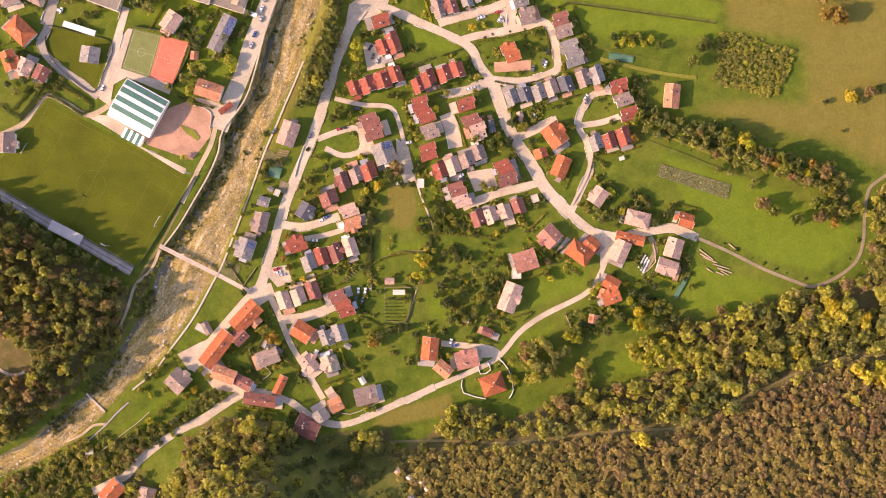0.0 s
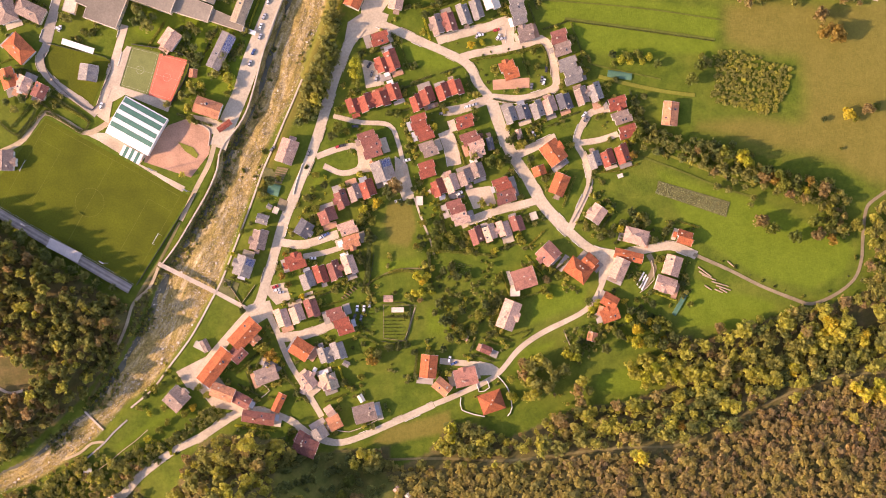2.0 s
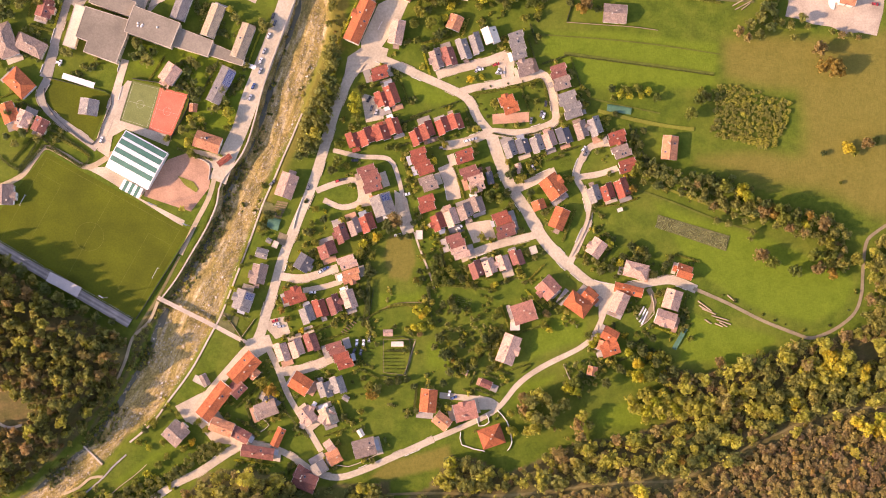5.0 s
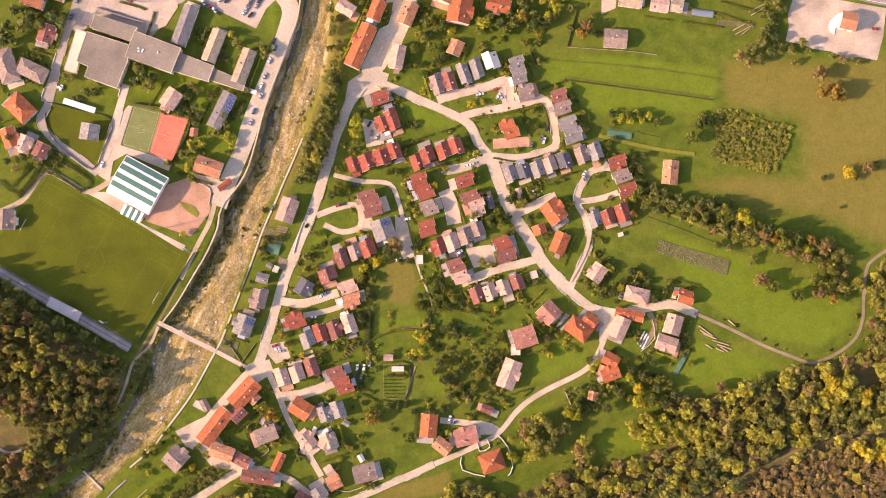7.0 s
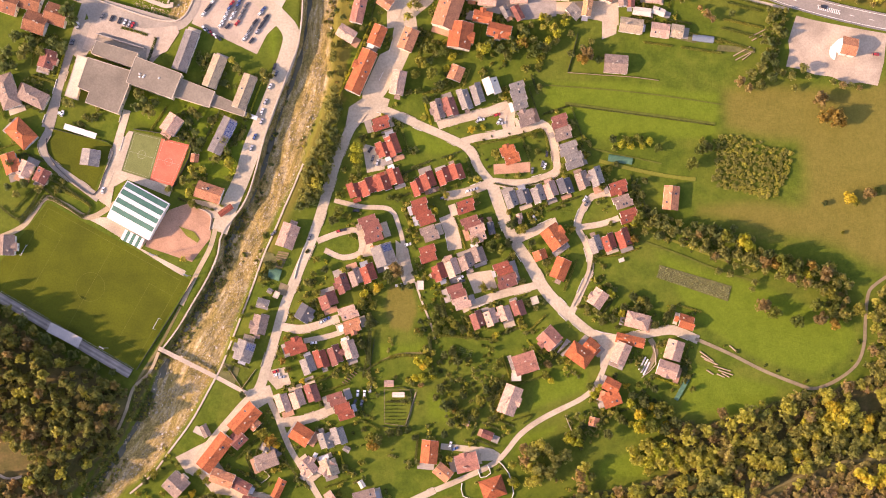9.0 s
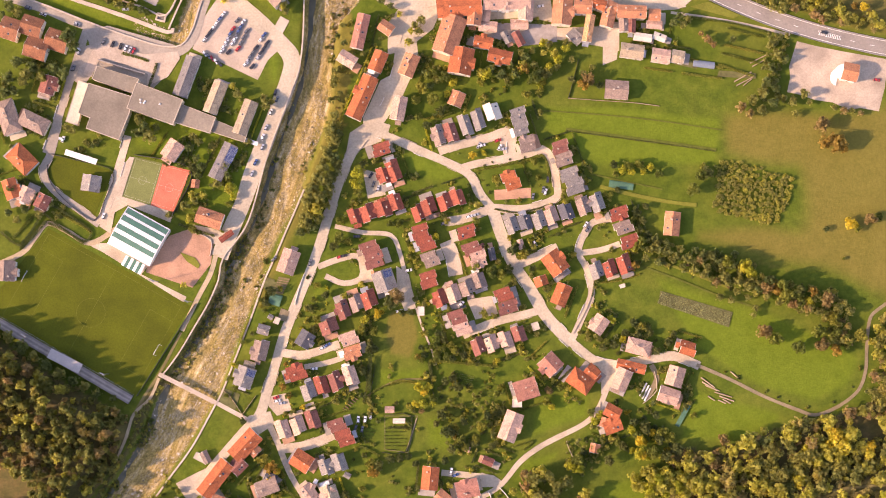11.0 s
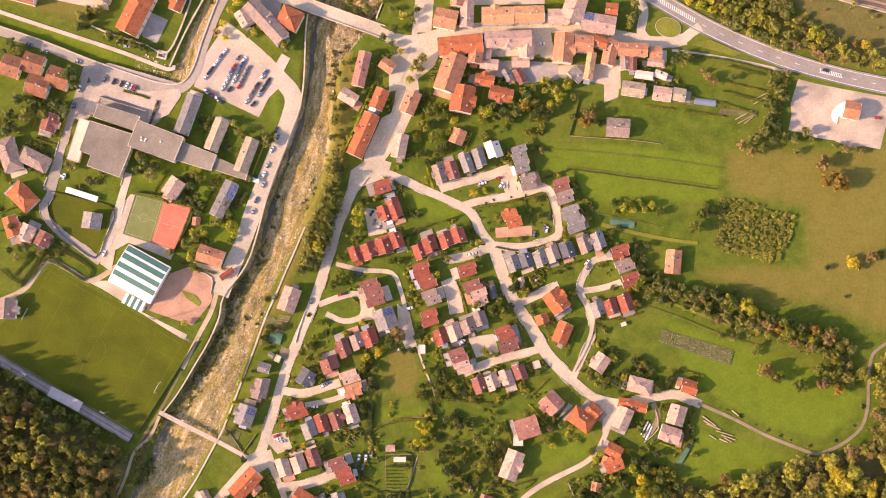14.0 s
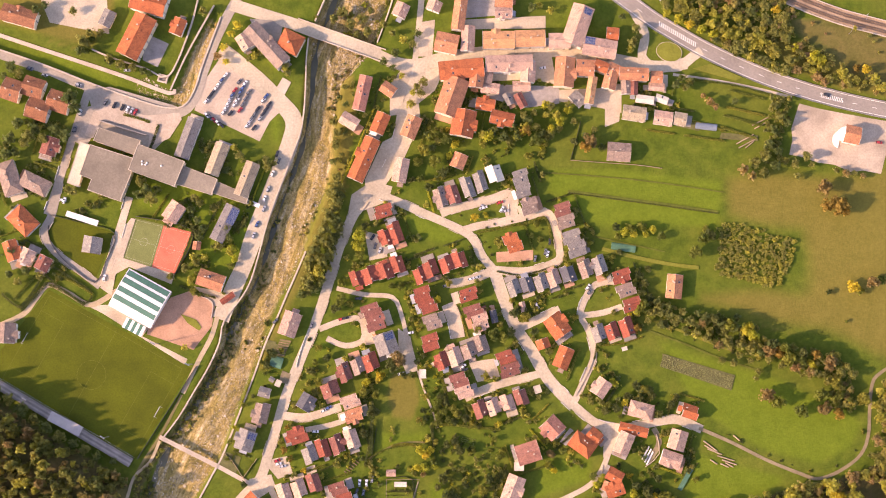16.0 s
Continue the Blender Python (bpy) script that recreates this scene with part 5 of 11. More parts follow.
road("road", [(-220.2, 101.6), (-213.8, 120.5), (-207.8, 142.3), (-203.5, 158.7)], 5.0, M_PAVING, "pale lane to the sports court", "road")
road("path", [(-209.6, 98.8), (-225.6, 89.6), (-240.2, 96.7), (-253.0, 102.0), (-261.0, 92.9), (-268.7, 83.1), (-286.4, 74.6)], 3.3, M_PATH, "pale gravel path round the pitch", "path")
road("road", [(-19.0, 246.6), (-24.6, 224.5), (-31.3, 200.5), (-37.2, 180.4), (-48.2, 163.8)], 7.8, M_ASPHALT, "asphalt street down from the square", "road")
road("road", [(-48.2, 165.7), (-58.9, 151.0), (-66.3, 134.5), (-71.8, 117.4), (-77.3, 98.2), (-83.8, 77.6), (-92.5, 55.9), (-100.4, 35.1), (-105.8, 16.4), (-110.9, -1.5), (-116.3, -18.6), (-126.8, -30.1), (-139.1, -44.4), (-151.2, -59.7), (-159.2, -71.4)], 6.2, M_ASPHALT, "long pale asphalt village street", "road")
road("road", [(-48.2, 163.8), (-31.8, 157.4), (-13.7, 149.6), (4.5, 141.8), (15.4, 135.3), (22.7, 122.7), (29.3, 114.8)], 5.4, M_ASPHALT, "asphalt street between houses", "road")
road("road", [(29.3, 116.2), (35.9, 96.8), (43.2, 79.5), (52.6, 65.9), (63.5, 47.4), (75.1, 34.6), (80.8, 29.6)], 7.4, M_ASPHALT, "asphalt village street", "road")
road("road", [(29.3, 114.1), (14.2, 108.1), (-0.6, 105.4)], 5.4, M_PAVING, "pale residential street", "road")
road("road", [(28.5, 114.8), (48.0, 113.9), (62.5, 117.3), (71.1, 122.1), (71.1, 128.6), (69.6, 138.4), (66.6, 147.8), (61.6, 152.5), (53.3, 149.8), (42.4, 147.2), (29.8, 144.5), (18.9, 142.6), (9.9, 139.6)], 5.0, M_PAVING, "pale residential loop street", "road")
road("road", [(-4.6, 150.4), (4.4, 153.8), (15.2, 156.4), (29.7, 160.6), (38.0, 163.9), (42.0, 160.7), (41.7, 153.7), (42.4, 147.6)], 5.4, M_PAVING, "pale residential street", "road")
road("road", [(79.0, 31.0), (95.2, 18.3), (109.5, 15.6), (127.4, 18.6), (145.4, 21.3), (161.5, 15.4)], 5.4, M_ASPHALT, "asphalt lane past the last houses", "road")
road("track", [(159.7, 16.1), (181.1, 7.0), (202.6, -3.5), (224.0, -11.8), (234.7, -14.6), (249.0, -9.1), (261.6, 1.0), (266.4, 13.5), (267.3, 27.8), (269.2, 45.0), (274.7, 52.2), (292.8, 63.9)], 2.1, M_DIRT, "gravel field track", "road")
road("road", [(105.2, 15.5), (103.1, 1.3), (97.1, -13.0), (88.2, -22.0), (63.9, -34.6), (49.0, -45.4), (34.8, -61.8), (13.5, -72.9), (-4.2, -80.5)], 3.3, M_PAVING, "narrow pale lane", "road")
road("road", [(-4.4, -80.7), (-29.4, -92.0), (-50.8, -101.5), (-65.1, -105.2), (-79.4, -101.8), (-93.9, -92.3), (-108.3, -86.4), (-129.8, -83.7)], 4.1, M_ASPHALT, "narrow asphalt lane", "road")
road("road", [(80.8, 31.0), (87.9, 46.9), (93.3, 61.3), (90.0, 76.4), (84.9, 86.4), (87.8, 97.2), (94.2, 106.0), (105.8, 108.3)], 4.1, M_PAVING, "pale residential lane", "road")
road("road", [(87.1, 86.4), (99.3, 88.3), (111.2, 92.4)], 3.7, M_PAVING, "pale residential cul-de-sac", "road")
road("road", [(-70.1, 101.9), (-52.8, 98.1), (-34.7, 96.5), (-28.9, 86.0), (-25.1, 71.7), (-19.5, 53.0)], 2.9, M_PAVING, "narrow pale lane", "road")
road("road", [(-80.6, 75.8), (-67.0, 81.0), (-55.5, 82.9), (-52.5, 76.8), (-53.1, 68.9), (-63.9, 65.5), (-75.8, 70.1)], 3.7, M_PAVING, "pale yard drive", "road")
road("road", [(-103.1, 21.4), (-87.6, 20.2), (-66.2, 27.1)], 5.0, M_PAVING, "pale residential drive", "road")
road("road", [(-103.8, -39.1), (-86.7, -37.1), (-69.0, -30.2)], 5.8, M_PAVING, "pale residential drive", "road")
road("road", [(-112.8, -17.9), (-104.6, -34.5), (-96.4, -53.9), (-86.2, -70.7), (-75.2, -88.9)], 3.7, M_ASPHALT, "narrow village lane", "road")
road("road", [(0.6, 92.8), (5.0, 82.0), (7.3, 71.3)], 8.6, M_PAVING, "pale residential drive", "road")
road("road", [(11.9, 33.3), (30.5, 41.3), (59.2, 49.1)], 5.0, M_PAVING, "pale residential street", "road")
road("road", [(42.9, 76.6), (57.2, 83.2), (71.6, 89.9)], 5.4, M_PAVING, "pale house drive", "road")
road("road", [(-9.1, 53.8), (-3.7, 58.2), (1.6, 66.5)], 2.5, M_PAVING, "narrow pale drive", "road")
road("road", [(-0.9, -53.0), (17.0, -54.6), (31.2, -56.2), (36.6, -60.4)], 3.7, M_ASPHALT, "grey house drive", "road")
road("road", [(131.0, 15.8), (134.6, 6.9), (127.4, -5.6)], 3.3, M_DIRT, "gravel drive", "road")
road("road", LANE_SW, 5.0, M_ASPHALT, "asphalt lane between trees", "road")
road("track", TRACK, 1.5, M_TRACK, "grassy forest track", "track")
road("path", [(-289.5, -62.8), (-274.9, -72.5), (-267.8, -74.9), (-260.7, -73.1)], 1.7, M_PAVING, "curved pale path in a clearing", "path")
road("path", [(-18.0, 50.2), (-14.3, 39.5), (-7.0, 21.6), (-5.1, 14.5)], 1.2, M_PAVING, "narrow garden path", "path")
road("railway_bed", [(195.3, 308.0), (217.1, 294.5), (249.9, 281.5), (281.9, 272.9), (329.9, 259.4)], 9.3, M_BALLAST, "brown ballast railway bed", "railway")
wall_along("river_wall", [(-75.1, 303.2), (-84.3, 280.7), (-87.0, 274.2)], 0.7, -8.5, 1, M_CONCRETE, "pale concrete river wall", "wall")
wall_along("river_wall", [(-91.0, 263.0), (-92.1, 249.2), (-92.4, 228.9), (-93.2, 214.2), (-95.1, 201.4), (-99.2, 189.3), (-104.5, 174.2), (-110.4, 157.8), (-115.6, 141.3), (-120.9, 119.5), (-125.7, 103.9), (-132.0, 93.0), (-139.0, 84.3), (-142.5, 76.0), (-143.7, 66.9), (-149.9, 51.8), (-158.6, 36.3), (-168.3, 19.4), (-177.7, 6.5)], 0.7, -8.5, 1, M_CONCRETE, "pale concrete river wall", "wall")
wall_along("river_wall", [(-90.3, 125.2), (-97.6, 107.1), (-101.5, 98.0), (-107.3, 83.5), (-114.3, 67.2), (-121.4, 46.3), (-127.9, 28.4), (-134.1, 11.5), (-140.2, -4.6), (-146.1, -16.0), (-158.1, -38.5), (-172.0, -58.1), (-182.3, -72.3), (-196.0, -84.4)], 0.9, -8.5, 0.5, M_CONCRETE, "pale stone river embankment wall", "wall")
wall_along("river_wall", [(-33.7, 303.6), (-38.9, 283.1), (-46.7, 260.8)], 0.7, -8.5, 0.8, M_CONCRETE, "pale concrete river wall", "wall")
wall_along("wall", [(-290.6, 262.9), (-268.4, 255.7), (-242.6, 247.5), (-209.5, 236.8), (-180.0, 226.1), (-176.5, 228.7)], 2.0, -4.5, 0.5, M_CONCRETE, "pale stone canal wall", "wall")
wall_along("wall", [(-290.2, 253.3), (-260.7, 243.6), (-234.8, 233.6), (-205.4, 223.3), (-183.4, 216.9), (-170.7, 217.8), (-163.7, 228.1), (-158.7, 244.8), (-147.8, 276.3)], 0.7, -4.5, 0.9, M_CONCRETE, "pale concrete parapet beside the street", "wall")
wall_along("wall", [(-230.0, 253.9), (-217.1, 248.6), (-195.0, 241.8), (-180.3, 237.2), (-168.3, 265.0), (-162.7, 287.3)], 0.8, -0.3, 1.8, M_CONCRETE, "pale stone garden wall", "wall")
wall_along("wall", [(-179.0, 228.0), (-169.7, 250.2), (-159.3, 270.6), (-152.3, 283.7)], 0.8, -4.5, 1, M_CONCRETE, "pale stone stream wall", "wall")
patch("lawn", [(-168.6, 84.4), (-158.8, 80.9), (-155.4, 76.2), (-156.8, 74.0), (-164.1, 78.6)], M_MOWN, "mown grass bed in the paved yard", "lawn")
wall_along("wall", [(-159.8, 96.7), (-153.7, 95.0), (-148.9, 92.1), (-148.5, 87.1), (-149.4, 82.0)], 0.4, -0.3, 1, M_CONCRETE, "curved pale retaining wall", "wall")
wall_along("wall", [(-223.8, 207.7), (-215.8, 205.2), (-207.0, 202.4), (-193.1, 198.5)], 0.5, -0.3, 2.4, M_CONCRETE_MID, "grey yard wall in front of the school", "wall")
patch("garden_bed", [(-109.2, 66.6), (-102.0, 64.5), (-104.7, 55.1), (-111.2, 57.2)], M_SOIL, "dug garden bed of brown soil", "garden bed")
patch("garden_bed", [(-140.3, -1.0), (-128.4, -5.2), (-131.7, -15.9), (-141.5, -11.0)], M_SOIL, "dug garden bed of brown soil", "garden bed")
patch("yard", [(-103.5, 49.4), (-98.1, 47.3), (-100.1, 40.8), (-105.9, 42.2)], M_DIRT, "bare earth yard beside a shed", "yard")

# ---- buildings ----
house(-279.4, 226.1, -18, 12.5, 14.2, 6.0, "rust", pitch=25)
house(-265.6, 227.9, -17, 13.9, 12.8, 6.0, "rust", pitch=25)
house(-262.2, 213.6, -18, 14.7, 13.5, 6.0, "rust", pitch=25)
house(-249.1, 218.8, -18, 14.7, 13.5, 6.0, "rust", pitch=25)
house(-276.1, 274.0, -15, 23.1, 11.4, 7.0, "rust")
house(-200.2, 261.3, -115, 29.0, 15.0, 9.0, "vivid")
house(-192.9, 283.5, -16, 23.0, 14.2, 9.0, "vivid")
house(-174.3, 268.4, -111, 11.0, 8.5, 6.0, "vivid")
house(-220.2, 273.7, -114, 10.8, 8.5, 4.0, "grey")
house(-116.8, 256.3, -47, 32.7, 11.4, 9.0, "tan")
house(-130.9, 258.6, -58, 10.5, 9.3, 8.0, "pink")
house(-101.7, 258.7, -26, 14.8, 13.6, 8.0, "vivid", "hip", pitch=30)
house(-55.4, 226.5, -102, 22.8, 8.5, 6.0, "rose")
house(-39.0, 229.3, -34, 9.6, 7.8, 5.0, "orange")
house(-63.5, 208.5, -31, 11.7, 8.5, 5.5, "pink")
house(-43.8, 207.2, -112, 13.6, 9.3, 6.0, "vivid")
house(-24.0, 205.0, -111, 14.6, 10.0, 6.0, "orange")
house(-31.5, 280.8, -114, 9.2, 9.3, 6.0, "pink")
house(-10.2, 283.8, -110, 7.0, 9.3, 6.0, "pink")
house(-2.0, 259.5, -11, 14.9, 12.8, 7.0, "orange")
house(6.3, 280.5, -97, 25.6, 8.5, 8.0, "orange")
house(11.6, 262.5, -92, 16.6, 8.9, 7.0, "pink")
house(31.3, 261.6, 1, 20.6, 11.4, 8.0, "apricot")
house(51.4, 262.7, 2, 19.2, 11.0, 8.0, "apricot")
house(70.1, 261.4, 1, 13.9, 10.0, 8.0, "pink")
house(81.7, 271.4, -108, 26.5, 14.2, 9.0, "pink", pitch=20, solar=12)
house(95.8, 257.2, -9, 21.6, 12.1, 8.0, "pink", pitch=20, solar=18)
house(104.3, 266.7, -5, 7.9, 8.5, 6.0, "vivid")
house(34.4, 287.0, -3, 11.5, 7.8, 7.0, "orange")
house(34.4, 280.1, -1, 11.1, 7.8, 6.0, "pink")
house(7.6, 242.2, 6, 28.7, 12.1, 9.0, "vivid")
house(17.5, 237.1, -96, 13.0, 9.3, 8.0, "orange")
house(1.7, 224.4, -108, 25.2, 15.7, 8.0, "orange", pitch=25)
house(9.2, 207.6, -99, 17.3, 15.0, 8.0, "vivid", pitch=25)
house(38.0, 246.2, 2, 30.1, 10.7, 9.0, "pink")
house(50.2, 240.9, -93, 13.3, 9.6, 8.0, "pink")
house(46.2, 232.5, 1, 11.5, 6.8, 4.5, "pink")
house(26.1, 230.8, -5, 11.9, 6.8, 5.0, "pink")
house(24.8, 237.9, -99, 8.8, 5.7, 5.5, "pink")
house(23.2, 220.1, -9, 12.3, 7.8, 6.0, "vivid")
house(33.9, 211.2, -12, 15.3, 8.9, 6.5, "vivid")
house(73.5, 241.2, -94, 19.4, 12.8, 8.0, "orange")
house(86.6, 244.0, -3, 11.7, 10.7, 8.0, "orange")
house(96.8, 245.1, -21, 9.6, 7.1, 8.0, "vivid")
house(102.8, 236.6, -103, 12.2, 8.9, 7.0, "orange")
house(90.5, 229.9, -99, 17.9, 6.1, 6.0, "apricot")
house(105.1, 244.1, -24, 7.8, 6.4, 7.0, "orange")
house(117.7, 240.4, -2, 18.8, 8.5, 8.0, "orange")
house(112.8, 234.3, -87, 13.0, 6.4, 6.0, "tan")
house(118.0, 231.7, -92, 9.0, 5.0, 6.0, "brown")
house(132.4, 238.9, -2, 7.8, 7.8, 6.5, "orange")
house(132.6, 232.9, -3, 10.1, 5.0, 4.0, "pink")
house(125.2, 224.8, -7, 11.6, 5.3, 4.0, "white", pitch=12)
house(118.3, 215.5, -8, 14.8, 9.6, 5.0, "beige")
house(136.8, 212.7, -8, 11.9, 9.3, 4.5, "pink")
house(147.7, 212.3, -10, 8.0, 8.5, 4.5, "beige")
house(82.3, 225.0, -45, 10.2, 7.1, 3.2, "grey", "flat", label="low outbuilding behind the street houses", name="outbuilding", category="outbuilding")
house(136.1, 225.2, -20, 8.4, 5.0, 3.0, "white", pitch=12, label="low outbuilding behind the street houses", name="outbuilding", category="outbuilding")
house(45.8, 223.3, -62, 10.2, 5.7, 3.5, "brown", label="low outbuilding behind the street houses", name="outbuilding", category="outbuilding")
house(38.0, 224.3, -63, 8.1, 5.0, 3.0, "grey", label="low outbuilding behind the street houses", name="outbuilding", category="outbuilding")
house(-254.3, 190.2, -106, 12.0, 10.0, 5.2, "brown")
house(-279.1, 169.3, -70, 22.3, 12.1, 5.5, "tan", "hip")
house(-262.6, 166.1, -25, 19.0, 10.7, 5.5, "tan", "hip")
house(-269.4, 142.3, -44, 17.9, 12.8, 5.5, "vivid", "hip", pitch=30)
house(-275.6, 123.1, -70, 13.2, 9.3, 6.0, "vivid")
house(-266.2, 119.6, -114, 9.8, 9.3, 6.0, "pink")
house(-255.4, 115.3, -115, 9.4, 9.3, 6.0, "brown")
house(-277.7, 71.1, -91, 13.0, 12.8, 6.0, "tan")
house(-173.8, 149.0, -123, 12.4, 10.7, 6.0, "pink")
house(-149.3, 105.7, -18, 17.1, 10.7, 6.0, "orange")
house(-53.7, 183.7, -113, 29.1, 10.7, 8.0, "vivid")
house(-30.3, 177.1, -100, 15.3, 9.3, 6.5, "pink")
house(-4.8, 160.0, -73, 13.5, 7.8, 5.2, "tan", pitch=27)
house(3.2, 162.0, -71, 13.2, 7.8, 5.2, "brown", pitch=27)
house(12.3, 166.9, -70, 14.0, 7.5, 5.2, "grey", pitch=27)
house(20.3, 170.5, -72, 13.9, 7.5, 5.2, "grey", pitch=27)
house(-98.9, 78.6, -109, 15.4, 11.4, 5.2, "pink")
house(143.7, 105.0, -95, 15.3, 10.0, 5.2, "orange")
house(69.7, 79.5, -54, 14.6, 12.8, 6.0, "vivid")
house(73.7, 59.4, -112, 13.8, 10.0, 5.2, "vivid")
house(97.4, 40.9, -124, 11.1, 10.0, 5.5, "pink")
house(122.5, 27.0, -14, 15.4, 10.0, 5.5, "pink", "hip")
house(67.0, 15.6, -46, 11.6, 12.8, 5.5, "rose")
house(-123.9, -36.9, -132, 20.6, 11.4, 6.5, "vivid")
house(-118.7, -39.6, -44, 7.4, 7.5, 5.0, "orange")
house(-128.1, -49.7, -134, 9.8, 9.3, 6.0, "brown")
house(-142.0, -57.8, -127, 25.5, 10.7, 7.0, "vivid")
house(-137.4, -73.7, -20, 14.9, 9.3, 6.5, "orange")
house(-7.9, -56.3, -95, 14.6, 10.7, 5.2, "vivid")
house(0.7, -69.0, -39, 10.9, 8.5, 5.2, "orange")
house(15.5, -62.7, 14, 14.4, 11.4, 5.5, "rose")
house(51.7, -0.3, 18, 14.7, 12.8, 6.0, "rose")
house(42.3, -23.4, -110, 18.5, 11.4, 6.0, "pink")
house(86.0, 5.3, -35, 16.1, 11.4, 5.5, "vivid", "hip", pitch=32)
house(93.2, 10.9, -41, 8.9, 8.5, 5.0, "vivid")
house(111.9, 6.3, -113, 13.7, 10.0, 5.2, "pink")
house(117.9, 14.7, -13, 18.5, 6.4, 4.0, "vivid")
house(145.5, 8.7, -106, 12.7, 10.7, 6.0, "pink")
house(141.3, -3.3, -18, 12.9, 10.0, 5.5, "pink")
house(106.1, -13.8, -28, 10.3, 8.5, 5.2, "vivid")
house(106.3, -22.7, 20, 11.6, 8.5, 5.2, "vivid")
house(-87.5, 29.8, -120, 10.2, 10.0, 5.2, "dark")
house(-125.2, 5.7, -108, 12.9, 11.7, 5.2, "grey", solar=12)
house(-88.4, -46.2, -32, 12.9, 11.4, 5.5, "vivid")
house(-40.9, 151.0, 19, 11.9, 8.2, 5.2, "red", pitch=27)
house(-33.1, 137.1, -70, 14.4, 8.4, 5.2, "red", pitch=27)
house(-39.0, 134.1, -70, 11.0, 8.5, 4.8, "red", pitch=27)
house(-56.9, 108.0, -70, 10.5, 8.6, 4.8, "red", pitch=27)
house(-48.9, 110.2, -70, 11.2, 9.9, 5.2, "red", pitch=27)
house(-39.4, 112.7, -70, 10.8, 10.0, 5.4, "red", pitch=27)
house(-31.5, 117.1, -70, 11.8, 8.2, 5.2, "red", pitch=27)
house(-16.9, 110.4, -70, 10.8, 8.2, 5.0, "red", pitch=27)
house(-10.5, 114.7, -70, 11.1, 9.2, 5.6, "red", pitch=27)
house(-0.4, 117.5, -70, 10.8, 8.9, 5.2, "red", pitch=27)
house(7.7, 120.5, -70, 11.0, 8.5, 5.2, "red", pitch=27)
house(-15.8, 98.5, 19, 11.2, 9.0, 5.4, "red", pitch=27)
house(-12.1, 91.0, 19, 11.5, 9.2, 4.8, "red", pitch=27)
house(-9.3, 81.1, 19, 10.9, 9.8, 4.5, "tan", pitch=27)
house(-10.2, 68.1, 19, 11.4, 10.4, 5.2, "red", pitch=27)
house(13.4, 98.5, 19, 12.3, 8.2, 5.2, "red", pitch=27)
house(16.9, 88.0, 19, 12.3, 8.2, 5.0, "brown", pitch=27)
house(21.1, 81.6, 19, 11.0, 10.5, 5.4, "pink", pitch=27)
house(-47.8, 87.9, 19, 12.5, 8.2, 5.4, "brown", pitch=27)
house(-44.7, 80.3, 19, 12.7, 10.0, 5.2, "brown", pitch=27)
house(-38.1, 67.1, -70, 13.2, 13.7, 5.4, "grey", pitch=24, solar=12)
house(-43.3, 68.8, -70, 10.2, 4.2, 4.0, "orange", pitch=27)
house(-47.5, 55.4, -70, 11.7, 9.3, 5.2, "red", pitch=27)
house(-55.6, 52.9, -70, 10.9, 8.2, 5.0, "tan", pitch=27)
house(-63.9, 48.6, -70, 12.2, 8.2, 5.0, "brown", pitch=27)
house(-2.8, 56.6, -70, 11.3, 8.3, 5.0, "red", pitch=27)
house(5.6, 59.3, -70, 11.6, 8.6, 5.4, "pink", pitch=27)
house(14.2, 63.4, -70, 10.1, 9.5, 5.4, "tan", pitch=27)
house(21.8, 68.0, -70, 11.0, 8.2, 5.0, "tan", pitch=27)
house(37.3, 59.2, 19, 11.6, 8.2, 5.2, "red", pitch=27)
house(40.1, 51.3, 19, 13.3, 8.2, 5.2, "brown", pitch=27)
house(8.2, 44.6, 19, 11.1, 9.0, 5.2, "brown", pitch=27)
house(11.4, 37.4, 18, 11.5, 8.2, 5.0, "pink", pitch=27)
house(21.5, 26.6, -70, 11.3, 8.2, 5.0, "brown", pitch=27)
house(30.0, 28.3, -70, 10.8, 8.2, 5.4, "pink", pitch=27)
house(38.8, 31.0, -70, 11.0, 8.2, 5.4, "pink", pitch=27)
house(47.1, 34.5, -70, 10.7, 8.2, 5.0, "brown", pitch=27)
house(29.4, 175.6, -70, 11.7, 9.7, 5.4, "white", pitch=27)
house(45.7, 173.9, 19, 10.6, 8.8, 5.2, "grey", pitch=27)
house(47.5, 165.4, 19, 10.4, 9.2, 5.0, "grey", pitch=27)
house(51.7, 155.2, 19, 11.2, 10.1, 5.2, "tan", pitch=27)
house(72.6, 153.4, 19, 11.2, 8.2, 5.2, "brown", pitch=27)
house(75.0, 145.6, 19, 11.8, 8.2, 5.0, "tan", pitch=27)
house(78.4, 136.0, 19, 12.5, 8.2, 5.0, "grey", pitch=27)
house(81.9, 128.2, 19, 12.1, 9.8, 5.3, "grey", pitch=27)
house(41.3, 131.6, 19, 10.9, 12.0, 5.0, "vivid", pitch=27)
house(42.3, 103.0, -70, 10.5, 8.2, 5.0, "grey", pitch=27)
house(50.6, 105.1, -70, 10.4, 8.2, 5.4, "dark", pitch=27)
house(59.4, 106.7, -70, 11.4, 8.2, 5.2, "grey", pitch=27)
house(67.4, 109.5, -70, 10.8, 8.2, 5.0, "pink", pitch=27)
house(76.5, 112.1, -70, 10.8, 8.9, 5.4, "dark", pitch=27)
house(87.5, 115.7, -71, 11.5, 8.2, 5.2, "tan", pitch=27)
house(96.2, 118.3, -71, 12.2, 8.2, 5.4, "grey", pitch=27)
house(110.0, 111.2, 19, 12.3, 8.2, 5.2, "red", pitch=27)
house(112.9, 102.4, 19, 12.0, 8.2, 5.0, "tan", pitch=27)
